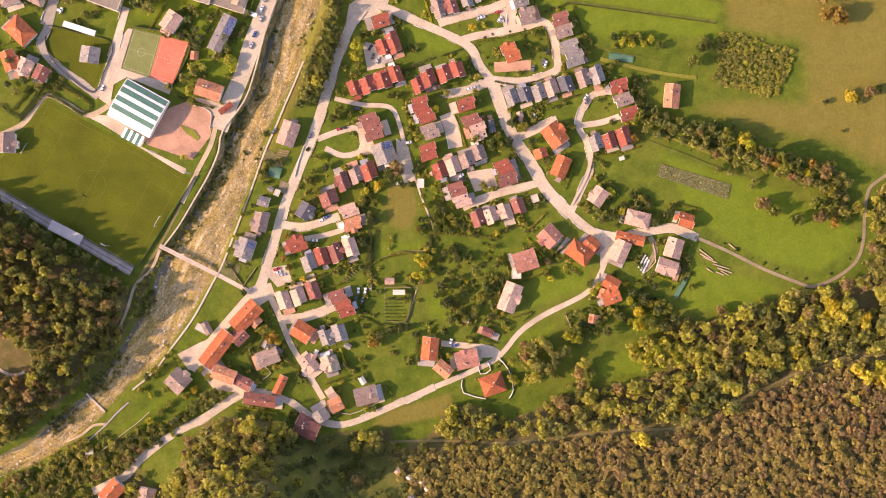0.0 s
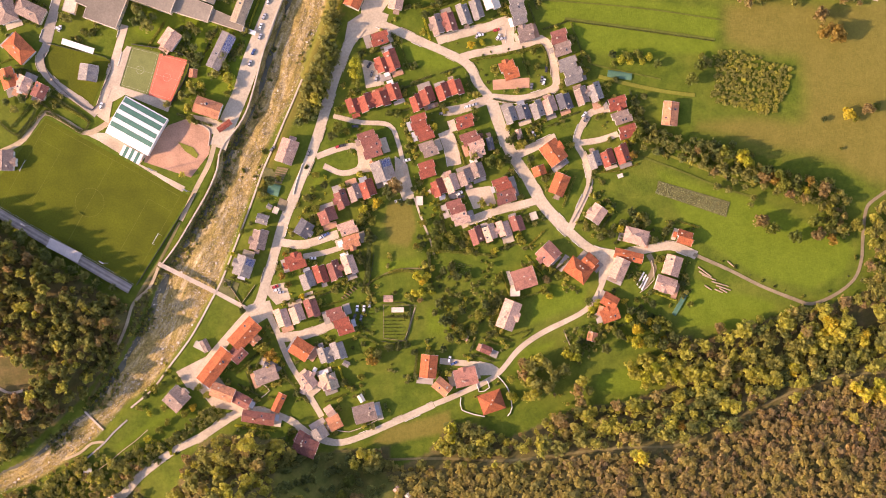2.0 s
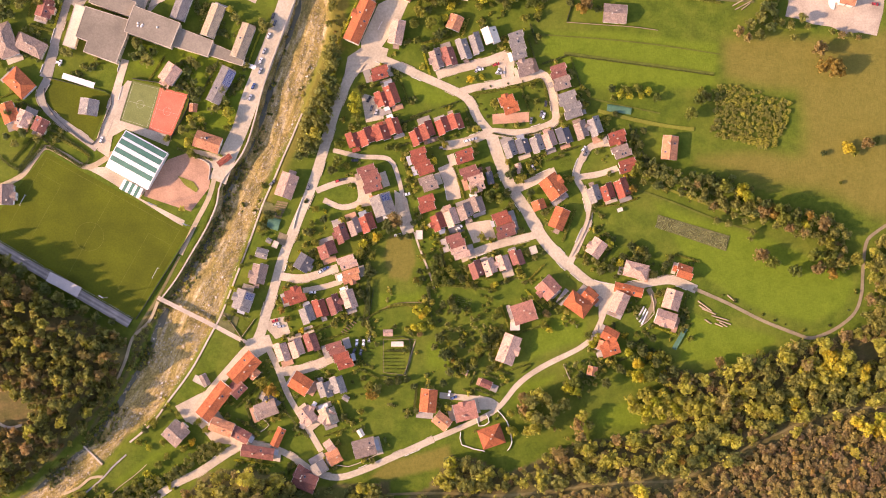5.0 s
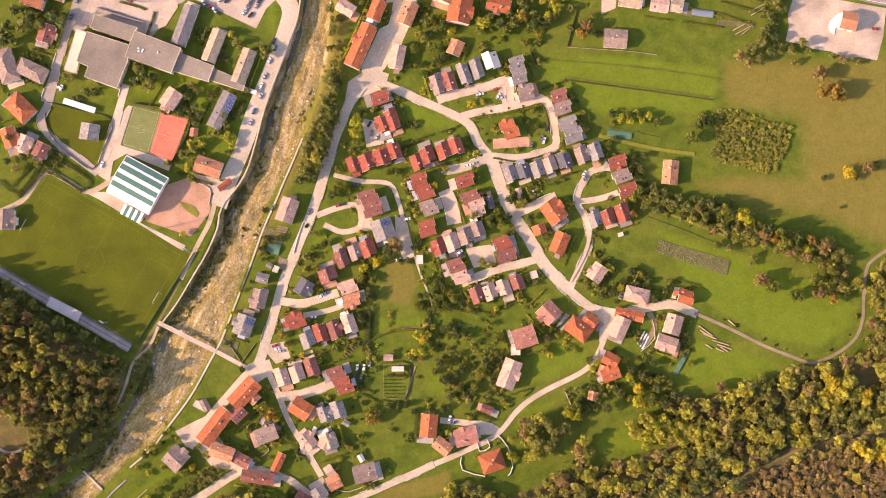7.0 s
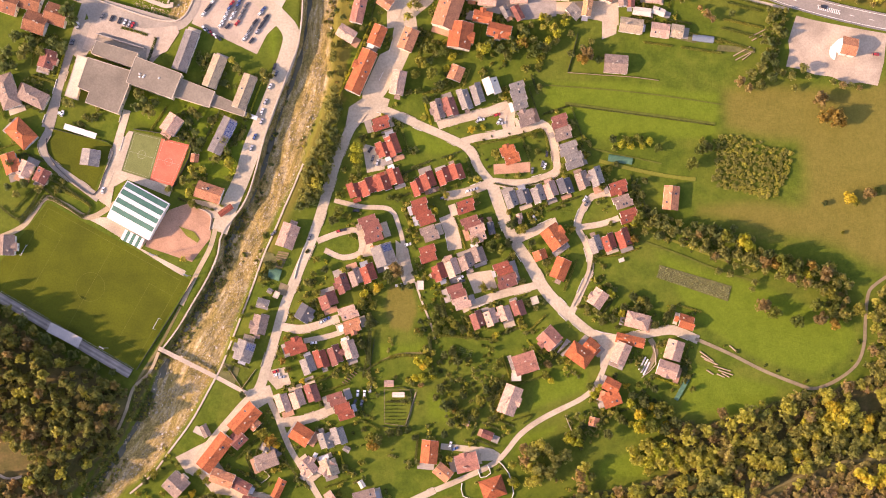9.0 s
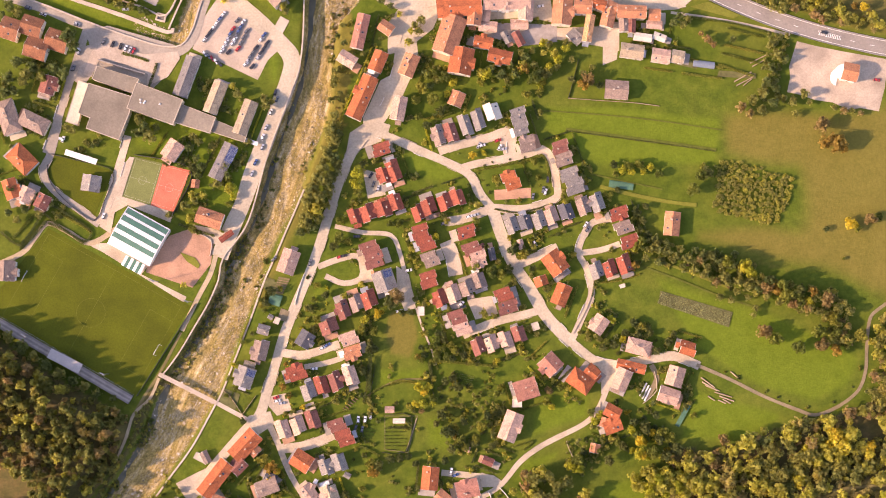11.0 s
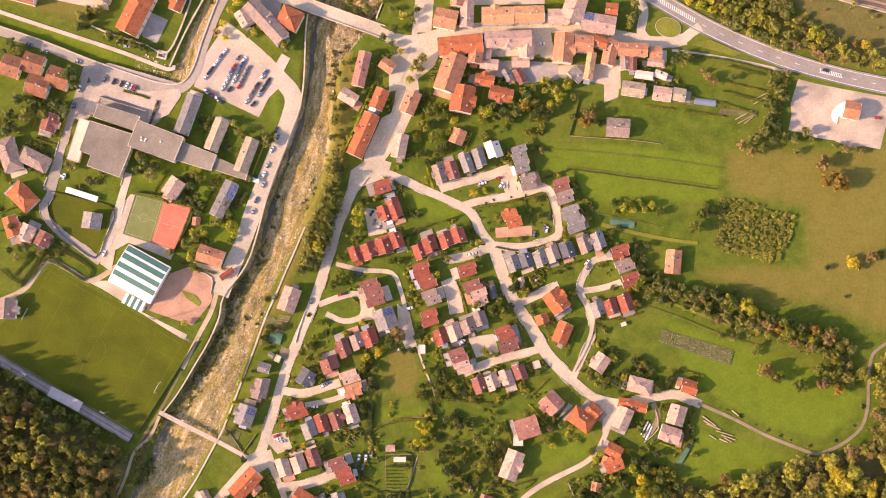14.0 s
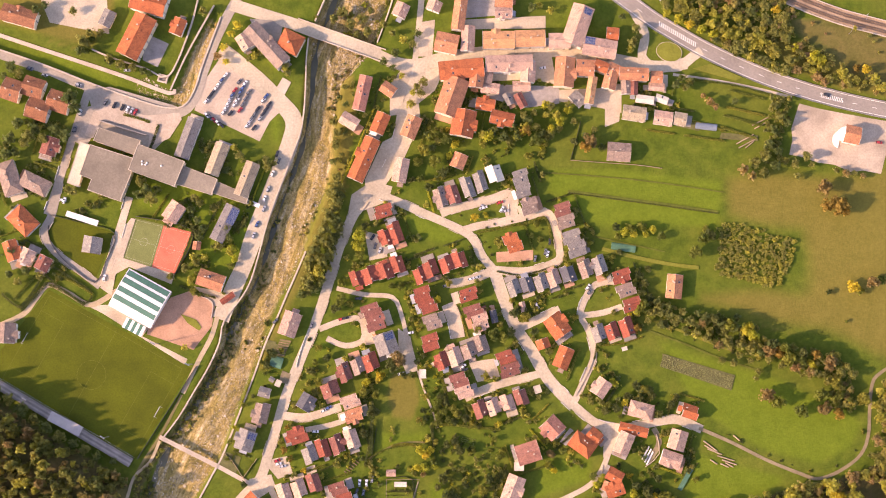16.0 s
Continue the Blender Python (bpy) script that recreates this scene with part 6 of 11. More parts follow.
house(116.6, 93.4, 19, 11.9, 8.2, 5.4, "red", pitch=27)
house(95.9, 75.1, -71, 11.0, 8.2, 5.0, "grey", pitch=27)
house(104.4, 76.5, -71, 11.0, 8.2, 5.4, "red", pitch=27)
house(113.5, 79.2, -71, 12.3, 8.7, 5.2, "red", pitch=27)
house(60.9, 68.0, -70, 6.4, 8.6, 3.5, "vivid", pitch=27)
house(153.3, 26.5, -17, 10.8, 8.8, 5.2, "vivid", pitch=27)
house(-72.7, 38.1, -70, 9.8, 11.5, 5.0, "brown", pitch=27)
house(-60.0, 30.4, 19, 12.1, 8.3, 5.0, "pink", pitch=27)
house(-57.5, 22.0, 19, 11.9, 8.2, 5.4, "orange", pitch=27)
house(-114.0, 35.6, -15, 7.4, 6.4, 4.5, "grey", pitch=27)
house(-115.8, 22.5, 77, 13.8, 9.7, 5.2, "tan", pitch=27)
house(-122.6, 13.1, -15, 7.3, 5.3, 3.4, "beige", pitch=27)
house(-92.5, 8.8, 19, 12.3, 9.7, 5.2, "red", pitch=27)
house(-84.8, -2.8, -70, 11.3, 9.0, 5.0, "grey", pitch=27)
house(-76.6, 1.3, -70, 12.2, 8.2, 5.4, "red", pitch=27)
house(-67.9, 3.7, -70, 12.5, 8.2, 5.2, "brown", pitch=27)
house(-58.7, 7.4, -70, 13.0, 8.4, 5.4, "pink", pitch=27)
house(-100.4, -26.5, -70, 12.6, 8.6, 5.0, "pink", pitch=27)
house(-91.2, -23.9, -70, 11.7, 8.9, 5.4, "pink", pitch=27)
house(-81.9, -20.2, -70, 12.3, 8.3, 5.2, "brown", pitch=27)
house(-66.7, -24.0, 18, 11.5, 8.2, 5.0, "brown", pitch=27)
house(-61.6, -31.6, 18, 11.3, 10.4, 5.3, "red", pitch=27)
house(-73.2, -49.8, -70, 10.7, 8.5, 5.0, "grey", pitch=27)
house(-64.9, -46.7, -70, 11.8, 8.5, 5.3, "grey", pitch=27)
house(-70.7, -66.3, -70, 11.1, 10.6, 5.0, "beige", pitch=27)
house(-83.8, -65.8, 61, 13.6, 4.3, 5.0, "pink", pitch=27)
house(-166.3, -78.2, -42, 12.4, 13.5, 6.0, "tan")
house(-109.9, -62.6, 21, 13.9, 10.0, 5.2, "tan")
house(-107.9, -57.1, -26, 7.9, 6.4, 4.0, "dark")
house(-83.9, -66.3, -51, 10.8, 9.3, 5.2, "pink")
house(-71.8, -66.9, -121, 9.9, 9.3, 5.2, "pink")
house(-102.2, -80.1, -114, 12.5, 5.7, 4.0, "vivid")
house(-66.8, -91.9, 27, 8.6, 9.3, 5.2, "orange")
house(-69.7, -85.2, 37, 5.3, 7.8, 5.2, "pink")
house(-47.8, -86.1, 15, 14.1, 11.4, 5.2, "tan")
house(-114.9, -89.6, -8, 20.7, 7.8, 4.5, "brown")
house(-125.4, -78.7, -27, 11.5, 7.8, 5.0, "brown")
house(-84.9, -107.2, -21, 15.1, 11.4, 6.0, "brown")
house(-76.1, -99.0, -59, 7.7, 10.0, 5.0, "grey")
house(-87.1, -102.1, -122, 8.4, 8.5, 5.0, "brown")
house(-206.9, -148.0, -131, 14.8, 10.7, 6.0, "vivid")
house(-184.4, -148.9, -100, 7.5, 10.7, 5.0, "tan")
house(32.0, -78.3, 19, 15.0, 12.8, 5.2, "vivid", "hip", pitch=30)
house(-225.4, 127.4, -98, 10.5, 12.1, 4.0, "grey", label="small garden shed with a pitched roof", name="shed", category="shed")
house(-159.2, 127.8, -96, 5.4, 5.3, 3.0, "orange", label="small garden shed with a pitched roof", name="shed", category="shed")
house(57.7, 39.4, -161, 4.5, 5.0, 2.8, "cream", "flat", label="small garden shed with a pitched roof", name="shed", category="shed")
house(48.1, 91.3, -73, 6.3, 3.9, 2.6, "pink", label="small garden shed with a pitched roof", name="shed", category="shed")
house(-33.9, -13.9, 1, 6.0, 4.3, 2.6, "pink", label="small garden shed with a pitched roof", name="shed", category="shed")
house(-27.9, -20.9, 1, 7.8, 3.2, 2.4, "white", pitch=12, label="small garden shed with a pitched roof", name="shed", category="shed")
house(95.3, -36.7, -101, 5.7, 6.4, 3.2, "orange", label="small garden shed with a pitched roof", name="shed", category="shed")
house(28.3, -45.5, -22, 7.3, 5.3, 2.8, "brown", label="small garden shed with a pitched roof", name="shed", category="shed")
house(6.6, 183.8, -111, 9.7, 9.3, 4.0, "orange", label="small garden shed with a pitched roof", name="shed", category="shed")
house(108.5, 190.6, -4, 15.0, 12.1, 4.5, "tan", label="small garden shed with a pitched roof", name="shed", category="shed")
house(-105.8, 41.4, -23, 3.5, 4.3, 2.8, "cream", "flat", label="small garden shed with a pitched roof", name="shed", category="shed")
house(-109.8, 43.7, -31, 3.4, 3.2, 2.5, "grey", label="small garden shed with a pitched roof", name="shed", category="shed")
house(29.8, 84.8, -77, 8.0, 4.3, 4.0, "dark", label="small garden shed with a pitched roof", name="shed", category="shed")
house(101.4, -20.6, -109, 6.3, 5.7, 4.0, "orange", label="small garden shed with a pitched roof", name="shed", category="shed")
house(46.3, -8.9, 1, 6.0, 5.3, 4.0, "white", "flat", label="small garden shed with a pitched roof", name="shed", category="shed")
house(-14.8, 48.3, 1, 4.3, 5.7, 3.0, "white", "flat", label="small garden shed with a pitched roof", name="shed", category="shed")
house(-152.3, -45.1, -26, 7.9, 4.3, 2.8, "cream", "flat", label="small garden shed with a pitched roof", name="shed", category="shed")
house(-149.0, -44.7, -62, 7.9, 5.0, 3.0, "tan", label="small garden shed with a pitched roof", name="shed", category="shed")
house(112.6, 65.5, 19, 3.4, 2.5, 2.0, "white", pitch=10, label="small garden shed with a pitched roof", name="shed", category="shed")
house(15.0, -38.1, -21, 3.8, 3.6, 2.4, "pink", label="small garden shed with a pitched roof", name="shed", category="shed")
house(-25.6, -134.0, -44, 7.0, 4.3, 2.6, "pink", label="small garden shed with a pitched roof", name="shed", category="shed")
house(-19.5, -136.8, -51, 4.5, 3.6, 2.4, "white", label="small garden shed with a pitched roof", name="shed", category="shed")
house(-10.4, -140.5, -52, 7.6, 3.2, 2.4, "white", label="small garden shed with a pitched roof", name="shed", category="shed")
house(-16.2, -149.1, -36, 8.9, 2.8, 2.4, "grey", label="small garden shed with a pitched roof", name="shed", category="shed")
house(-222.1, -124.5, 1, 5.0, 3.9, 2.6, "white", label="small garden shed with a pitched roof", name="shed", category="shed")
house(-50.3, -77.0, -59, 4.9, 3.6, 2.8, "white", label="small garden shed with a pitched roof", name="shed", category="shed")
house(-60.0, -55.2, -30, 4.1, 3.6, 2.6, "grey", label="small garden shed with a pitched roof", name="shed", category="shed")
flat_block([(-235.1, 193.5), (-228.6, 191.4), (-234.9, 164.1), (-242.6, 166.9)], 4.5, "cream", "low school annex with beige gravelled roof")
flat_block([(-227.7, 191.2), (-200.2, 182.8), (-200.9, 172.6), (-207.6, 154.8), (-228.6, 162.0), (-226.3, 168.8), (-233.9, 171.9)], 8, "flat", "flat-roofed school gymnasium with brown felt roof")
flat_block([(-223.0, 202.3), (-195.7, 194.2), (-198.8, 184.7), (-226.0, 193.9)], 7, "flat", "flat-roofed school wing with grey felt roof")
flat_block([(-197.1, 191.8), (-167.1, 180.8), (-173.2, 164.8), (-202.9, 175.0)], 9, "flat", "flat-roofed main school block with brown roof")
flat_block([(-171.1, 179.4), (-146.5, 170.2), (-150.0, 160.0), (-174.9, 167.4)], 6, "flat", "flat-roofed school wing with brown roof")
flat_block([(-146.7, 168.7), (-126.4, 160.3), (-128.1, 154.5), (-150.2, 161.5)], 4.5, "flat", "flat-roofed school link corridor")
house(-165.9, 196.2, -109, 26.7, 9.6, 6.0, "grey", pitch=24, label="school classroom wing with a pitched sheet roof", name="school_wing", category="school", chimneys=0)
house(-147.3, 183.2, -110, 21.5, 9.3, 5.0, "beige", pitch=26, label="school classroom wing with a pitched sheet roof", name="school_wing", category="school", chimneys=0)
house(-128.0, 170.4, -110, 22.9, 9.3, 5.0, "beige", pitch=26, label="school classroom wing with a pitched sheet roof", name="school_wing", category="school", chimneys=0)
house(-141.6, 142.1, -115, 24.5, 9.3, 5.0, "grey", pitch=14, label="school classroom wing with a pitched sheet roof", name="school_wing", category="school", chimneys=0, solar=30)
house(-138.8, 94.7, 36, 10.0, 3.9, 3.0, "red", pitch=20, label="small red-roofed shelter beside a house", name="shed", category="shed")

# ---- woods ----
WOOD_EDGE = [(-305.0, 40.0), (-288.1, 28.0), (-266.1, 14.0), (-236.0, -2.5), (-240.4, -14.0), (-273.0, 2.0), (-292.0, 14.0), (-305.0, 22.0)]
CLEARING = [(-300.6, -49.4), (-272.0, -50.6), (-258.2, -58.2), (-255.1, -68.1), (-264.1, -77.3), (-299.8, -75.6)]
forest("woodland_west", WOOD_WEST, 4.7, 2.0, 4.2, [0.0, 0.22, 0.36, 0.3, 0.5, 0.7, 0.8, 0.86, 0.92], "dense mixed autumn woodland beside the football pitch", 3, tall=1.75, clear=[(PATH_WEST, 1.8)], under=0.45, power=1.4, without=[CLEARING, WOOD_EDGE])
forest("woodland_edge", WOOD_EDGE, 5.2, 2.6, 4.4, [0.05, 0.3, 0.2, 0.5, 0.7, 0.84, 0.4], "tall mixed trees along the edge of the football pitch", 21, tall=2.5, under=0.6)
forest("bank_wood", [(-222.0, -16.2), (-207.2, -14.1), (-200.3, -18.0), (-201.9, -33.4), (-207.1, -52.9), (-216.0, -55.0), (-214.5, -33.5)], 3.8, 1.6, 3.4, [0.0, 0.2, 0.36, 0.5, 0.8, 0.86], "green and rusty trees at the wood's edge above the river", 27, tall=1.2, clear=[(PATH_WEST, 1.6)], under=0.6)
# dark hues paint in the hill's shade, low crowns stay within its shadow
forest("shaded_wood", SHADED, 5.2, 1.5, 3.4, [0.0, 0.05, 0.1, 0.2, 0.36], "low trees in a hill's shade, the shade also put into their dark hues", 18, tall=0.6, keep=0.62, under=0.5)
GLADE = [(94.0, -60.7), (116.9, -51.2), (135.9, -48.2), (137.5, -68.6), (120.7, -73.4), (100.9, -73.6)]
SLOPE = [(-50.6, -128.0), (-29.1, -119.4), (1.0, -117.4), (43.3, -117.7), (80.0, -112.3), (117.1, -108.0), (147.1, -106.1), (172.4, -94.4), (197.4, -82.8), (226.0, -70.5), (247.6, -62.9), (324.3, -57.1), (362.9, -204.5), (-66.7, -186.9)]
forest("woodland_south", WOOD_SOUTH, 5.0, 1.9, 5.6, [0.0, 0.1, 0.25, 0.4, 0.52, 0.6, 0.56, 0.7, 0.8, 0.9], "autumn woodland with green, gold and brown crowns above the meadow", 4,
       clear=[(TRACK, 2.4), (LANE_SW, 6.0)], tall=1.05, under=0.6, without=[SLOPE, GLADE, SHADED, LANE_MEADOW], power=1.5, keep=0.97, gaps=-0.58)
forest("slope_wood", SLOPE, 3.3, 1.5, 4.0, [0.0, 0.2, 0.35, 0.45, 0.52, 0.6, 0.68, 0.8, 0.98], "fine-crowned olive and brown woodland on an added slope", 14, clear=[(TRACK, 1.9)], tall=0.75, drift=(-120, 200), under=0.25, scrub=True, power=1.6, mat=M_SLOPE_LEAF, gaps=-0.75, without=[SHADED])
forest("woodland_north", WOOD_NORTH, 4.0, 1.6, 3.6, [0.0, 0.2, 0.34, 0.5, 0.74, 0.84, 0.8], "scrubby woodland strip between road and railway", 5, without=[NORTH_FIELD, ROAD_TREES], keep=0.95, tall=0.85, under=0.6)

forest("roadside_wood", ROAD_TREES, 4.3, 1.9, 3.7, [0.2, 0.36, 0.48, 0.56, 0.6, 0.58, 0.95], "yellowish green trees lining the main road", 23, keep=0.95, under=0.6)
forest("field_scrub", NORTH_FIELD, 5.6, 0.8, 2.2, [0.1, 0.3, 0.74, 0.84, 0.5], "scattered bushes on a brown field", 24, keep=0.4, scrub=True, gaps=0.0)
forest("scrub_south_west", [(-300.4, -155.0), (-279.2, -145.2), (-257.1, -137.1), (-235.9, -122.6), (-216.7, -111.7), (-206.3, -114.8), (-188.3, -121.8), (-193.5, -134.3), (-213.0, -145.9), (-239.4, -172.2), (-299.9, -188.8)], 4.2, 1.6, 3.3, [0.0, 0.1, 0.3, 0.42, 0.6, 0.75], "dense green and brown scrub on the river bank", 6, keep=0.9, scrub=True, clear=[(LANE_SW, 3.6)])
forest("scrub_lane", [(-202.4, -139.8), (-193.7, -123.6), (-172.5, -103.8), (-154.8, -89.3), (-147.0, -83.9), (-138.7, -85.2), (-144.0, -91.0), (-165.3, -106.2), (-183.0, -118.2), (-190.0, -130.7)], 3.2, 1.3, 2.8, [0.0, 0.1, 0.3, 0.42, 0.6], "green scrub between garden and lane", 7, clear=[(LANE_SW, 3.2)], scrub=True)
forest("tree_belt", [(125.6, 92.9), (134.6, 97.7), (152.6, 91.4), (181.4, 86.2), (195.8, 79.1), (206.5, 70.3), (235.3, 66.2), (253.2, 59.9), (258.3, 31.3), (249.3, 24.1), (235.1, 45.4), (215.4, 53.1), (199.3, 60.1), (170.6, 66.3), (149.0, 77.6), (131.0, 82.1)], 4.8, 1.4, 3.4, [0.05, 0.2, 0.36, 0.45, 0.6, 0.8], "thick belt of green and rusty trees between two fields", 9, keep=0.95, tall=1.1, drift=(170, 250), under=0.5)
forest("riverside_wood", [(-75.6, 176.3), (-68.3, 172.8), (-65.9, 161.8), (-68.5, 136.3), (-74.6, 112.7), (-85.2, 95.6), (-93.1, 97.0), (-89.1, 118.0), (-81.4, 132.6), (-76.3, 152.6)], 4.0, 1.8, 3.6, [0.0, 0.2, 0.36, 0.42, 0.5, 0.6], "thick olive green trees on the river bank", 10, keep=0.9)

forest("scrub_west", [(-197.1, -19.4), (-188.1, -6.8), (-179.7, 2.9), (-174.7, 2.9), (-184.4, -11.4), (-191.2, -28.5), (-202.8, -51.3), (-214.5, -69.8), (-224.1, -84.0), (-226.3, -80.5), (-217.3, -68.4), (-205.0, -49.6), (-194.0, -29.3)], 3.0, 0.9, 2.2, [0.05, 0.2, 0.36, 0.5, 0.74, 0.84], "brown and green scrub on the river bank", 12, keep=0.8, scrub=True, clear=[(PATH_WEST, 2.0)])
forest("wood_east", [(272.5, 45.7), (299.9, 60.4), (306.1, -18.2), (254.3, -18.6), (266.2, -4.3), (271.4, 13.5)], 4.4, 2.0, 3.8, [0.15, 0.3, 0.4, 0.6, 0.76, 0.9], "mixed autumn trees beside the field track", 13, under=0.9)

# ---- river ----
mid = [((a[0] * 0.86 + b[0] * 0.14), (a[1] * 0.86 + b[1] * 0.14)) for a, b in zip(WATER_WEST, WATER_EAST)]


def water_surface():
    line = curve_points(mid, 3.0)
    v, f = [], []
    for i, (x, y) in enumerate(line):
        a, b = line[max(i - 1, 0)], line[min(i + 1, len(line) - 1)]
        d = Vector((b[0] - a[0], b[1] - a[1])).normalized()
        w = (0.9 + 0.8 * float(smooth(70, -10, y)) + 0.4 * float(smooth(195, 225, y))) + 0.7 * math.sin(i * 0.37) + 0.5 * math.sin(i * 1.1)
        for s in (w, -w):
            v.append((x - d.y * s, y + d.x * s, -2.85 - 2.9 * float(smooth(0, 60, y))))
    f = [(2 * i + 1, 2 * i + 3, 2 * i + 2, 2 * i) for i in range(len(line) - 1)]
    tagged(new("river_water", mesh_from("river_water", v, f, [M_WATER])), "shallow dark river water over stones", "water", kind="structure")


water_surface()


def stones_in(name, label, poly, seed, tries, most, clump=True):
    rng = np.random.default_rng(seed)
    base = bmesh.new()
    bmesh.ops.create_cube(base, size=1.5)
    bmesh.ops.triangulate(base, faces=base.faces)
    bv = np.array([v.co[:] for v in base.verts])
    bf = np.array([[v.index for v in p.verts] for p in base.faces])
    base.free()
    xs = [p[0] for p in poly]
    ys = [p[1] for p in poly]
    x, y = rng.uniform(min(xs), max(xs), tries), rng.uniform(max(min(ys), -200), max(ys), tries)
    ok = inside(x, y, poly)
    x, y = x[ok], y[ok]
    de, dw = distance(x, y, BANK_EAST), distance(x, y, BANK_WEST)
    along, across = flow(x, y)
    lump = np.array([noise.noise((a * 0.035, b * 0.16, 3.0)) + 0.4 * noise.noise((a * 0.12, b * 0.4, 7.0)) for a, b in zip(along, across)])
    if clump:
        ok = (np.minimum(de, dw) > 2.0) & (lump + 0.35 * (dw > de) > 0.06 + 0.14 * smooth(10, 110, y))
        x, y = x[ok], y[ok]
    x, y = x[:most], y[:most]
    n = len(x)
    s = rng.uniform(0.10, 0.30, n) + (rng.random(n) < 0.07) * rng.uniform(0.1, 0.55, n)
    a = rng.uniform(0, math.tau, n)
    v = bv[None] * (1 + rng.uniform(-0.4, 0.35, (n, len(bv), 1))) * np.stack([s * rng.uniform(0.8, 1.5, n), s, s * 0.6], 1)[:, None, :]
    vx = v[..., 0] * np.cos(a)[:, None] - v[..., 1] * np.sin(a)[:, None] + x[:, None]
    vy = v[..., 0] * np.sin(a)[:, None] + v[..., 1] * np.cos(a)[:, None] + y[:, None]
    vz = v[..., 2] + terrain(x, y)[:, None] + 0.1
    verts = np.stack([vx, vy, vz], -1).reshape(-1, 3)
    faces = (bf[None] + (np.arange(n) * len(bv))[:, None, None]).reshape(-1, 3)
    tagged(new(name, mesh_from(name, verts.tolist(), faces.tolist(), [M_BOULDER])), label, "stones", kind="stuff")


stones_in("river_stones", "pale boulders and gravel in the river bed", RIVER, 21, 170000, 17000)
stones_in("stream_stones", "pale rubble in the dry stream bed", [(-173.6, 231.7), (-166.1, 252.1), (-155.0, 274.4), (-150.2, 272.6), (-159.3, 242.9), (-163.7, 226.3), (-169.6, 218.9), (-179.8, 218.4)], 22, 1400, 700, False)
stones_in("bank_stones", "yellowish rubble along the foot of the wall", [(-202.1, 235.1), (-194.1, 235.9), (-180.1, 228.0), (-176.2, 219.9), (-183.4, 218.4), (-201.9, 227.7)], 23, 900, 350, False)


stones_in("bridge_rubble", "heap of pale rubble below the road bridge", [(-71.6, 256.4), (-61.6, 257.8), (-52.7, 251.5), (-63.8, 238.7), (-70.0, 236.1), (-72.7, 247.5)], 24, 1500, 900, False)


def bank_shrubs(name, bank, label, count, lo, hi, seed):
    """Willow scrub on the slope below a bank."""
    rng = np.random.default_rng(seed)
    line = np.array(curve_points(bank, 1.0))
    k = rng.integers(0, len(line), count * 6)
    x, y = line[k, 0] + rng.uniform(-hi, hi, len(k)), line[k, 1] + rng.uniform(-hi, hi, len(k))
    lump = np.array([noise.noise((a * 0.03, b * 0.03, seed)) for a, b in zip(x, y)])
    ok = inside(x, y, RIVER) & (distance(x, y, bank) > lo) & (lump > -0.12) & ((y < 105) | (rng.random(len(x)) < 0.18))
    x, y = x[ok][:count], y[ok][:count]
    t0 = [crown_arrays(rng, 1.0, 1.4, 5, 70, 0.55) for i in range(4)]
    out, hue = [], []
    for a, b in zip(x, y):
        r = rng.uniform(0.5, 1.7)
        out.append(t0[rng.integers(0, 4)] * r + np.array([a, b, ground_z(a, b)]))
        hue.append(np.full(70, rng.choice([0.05, 0.15, 0.36, 0.45, 0.6, 0.7])) + rng.uniform(-0.05, 0.05, 70))
    tagged(new(name, quads_mesh(name, np.concatenate(out), M_FOREST, np.clip(np.concatenate(hue), 0, 1))), label, "scrub", kind="stuff")


bank_shrubs("willow_scrub", BANK_WEST[8:], "green willow scrub below the river wall", 800, 0.6, 8.5, 51)
bank_shrubs("bank_scrub", BANK_EAST[:12], "yellow-green scrub along the river's edge", 380, 0.5, 8.0, 52)

# ---- sports hall ----
def frame_of(corners):
    """Centre, turn, length and width of a rectangle given by its corners in order."""
    c = [Vector(p) for p in corners]
    m = sum(c, Vector((0, 0))) / 4
    u = ((c[1] - c[0]) + (c[2] - c[3])) / 2
    v = ((c[3] - c[0]) + (c[2] - c[1])) / 2
    return m, math.degrees(math.atan2(u.y, u.x)), u.length, v.length


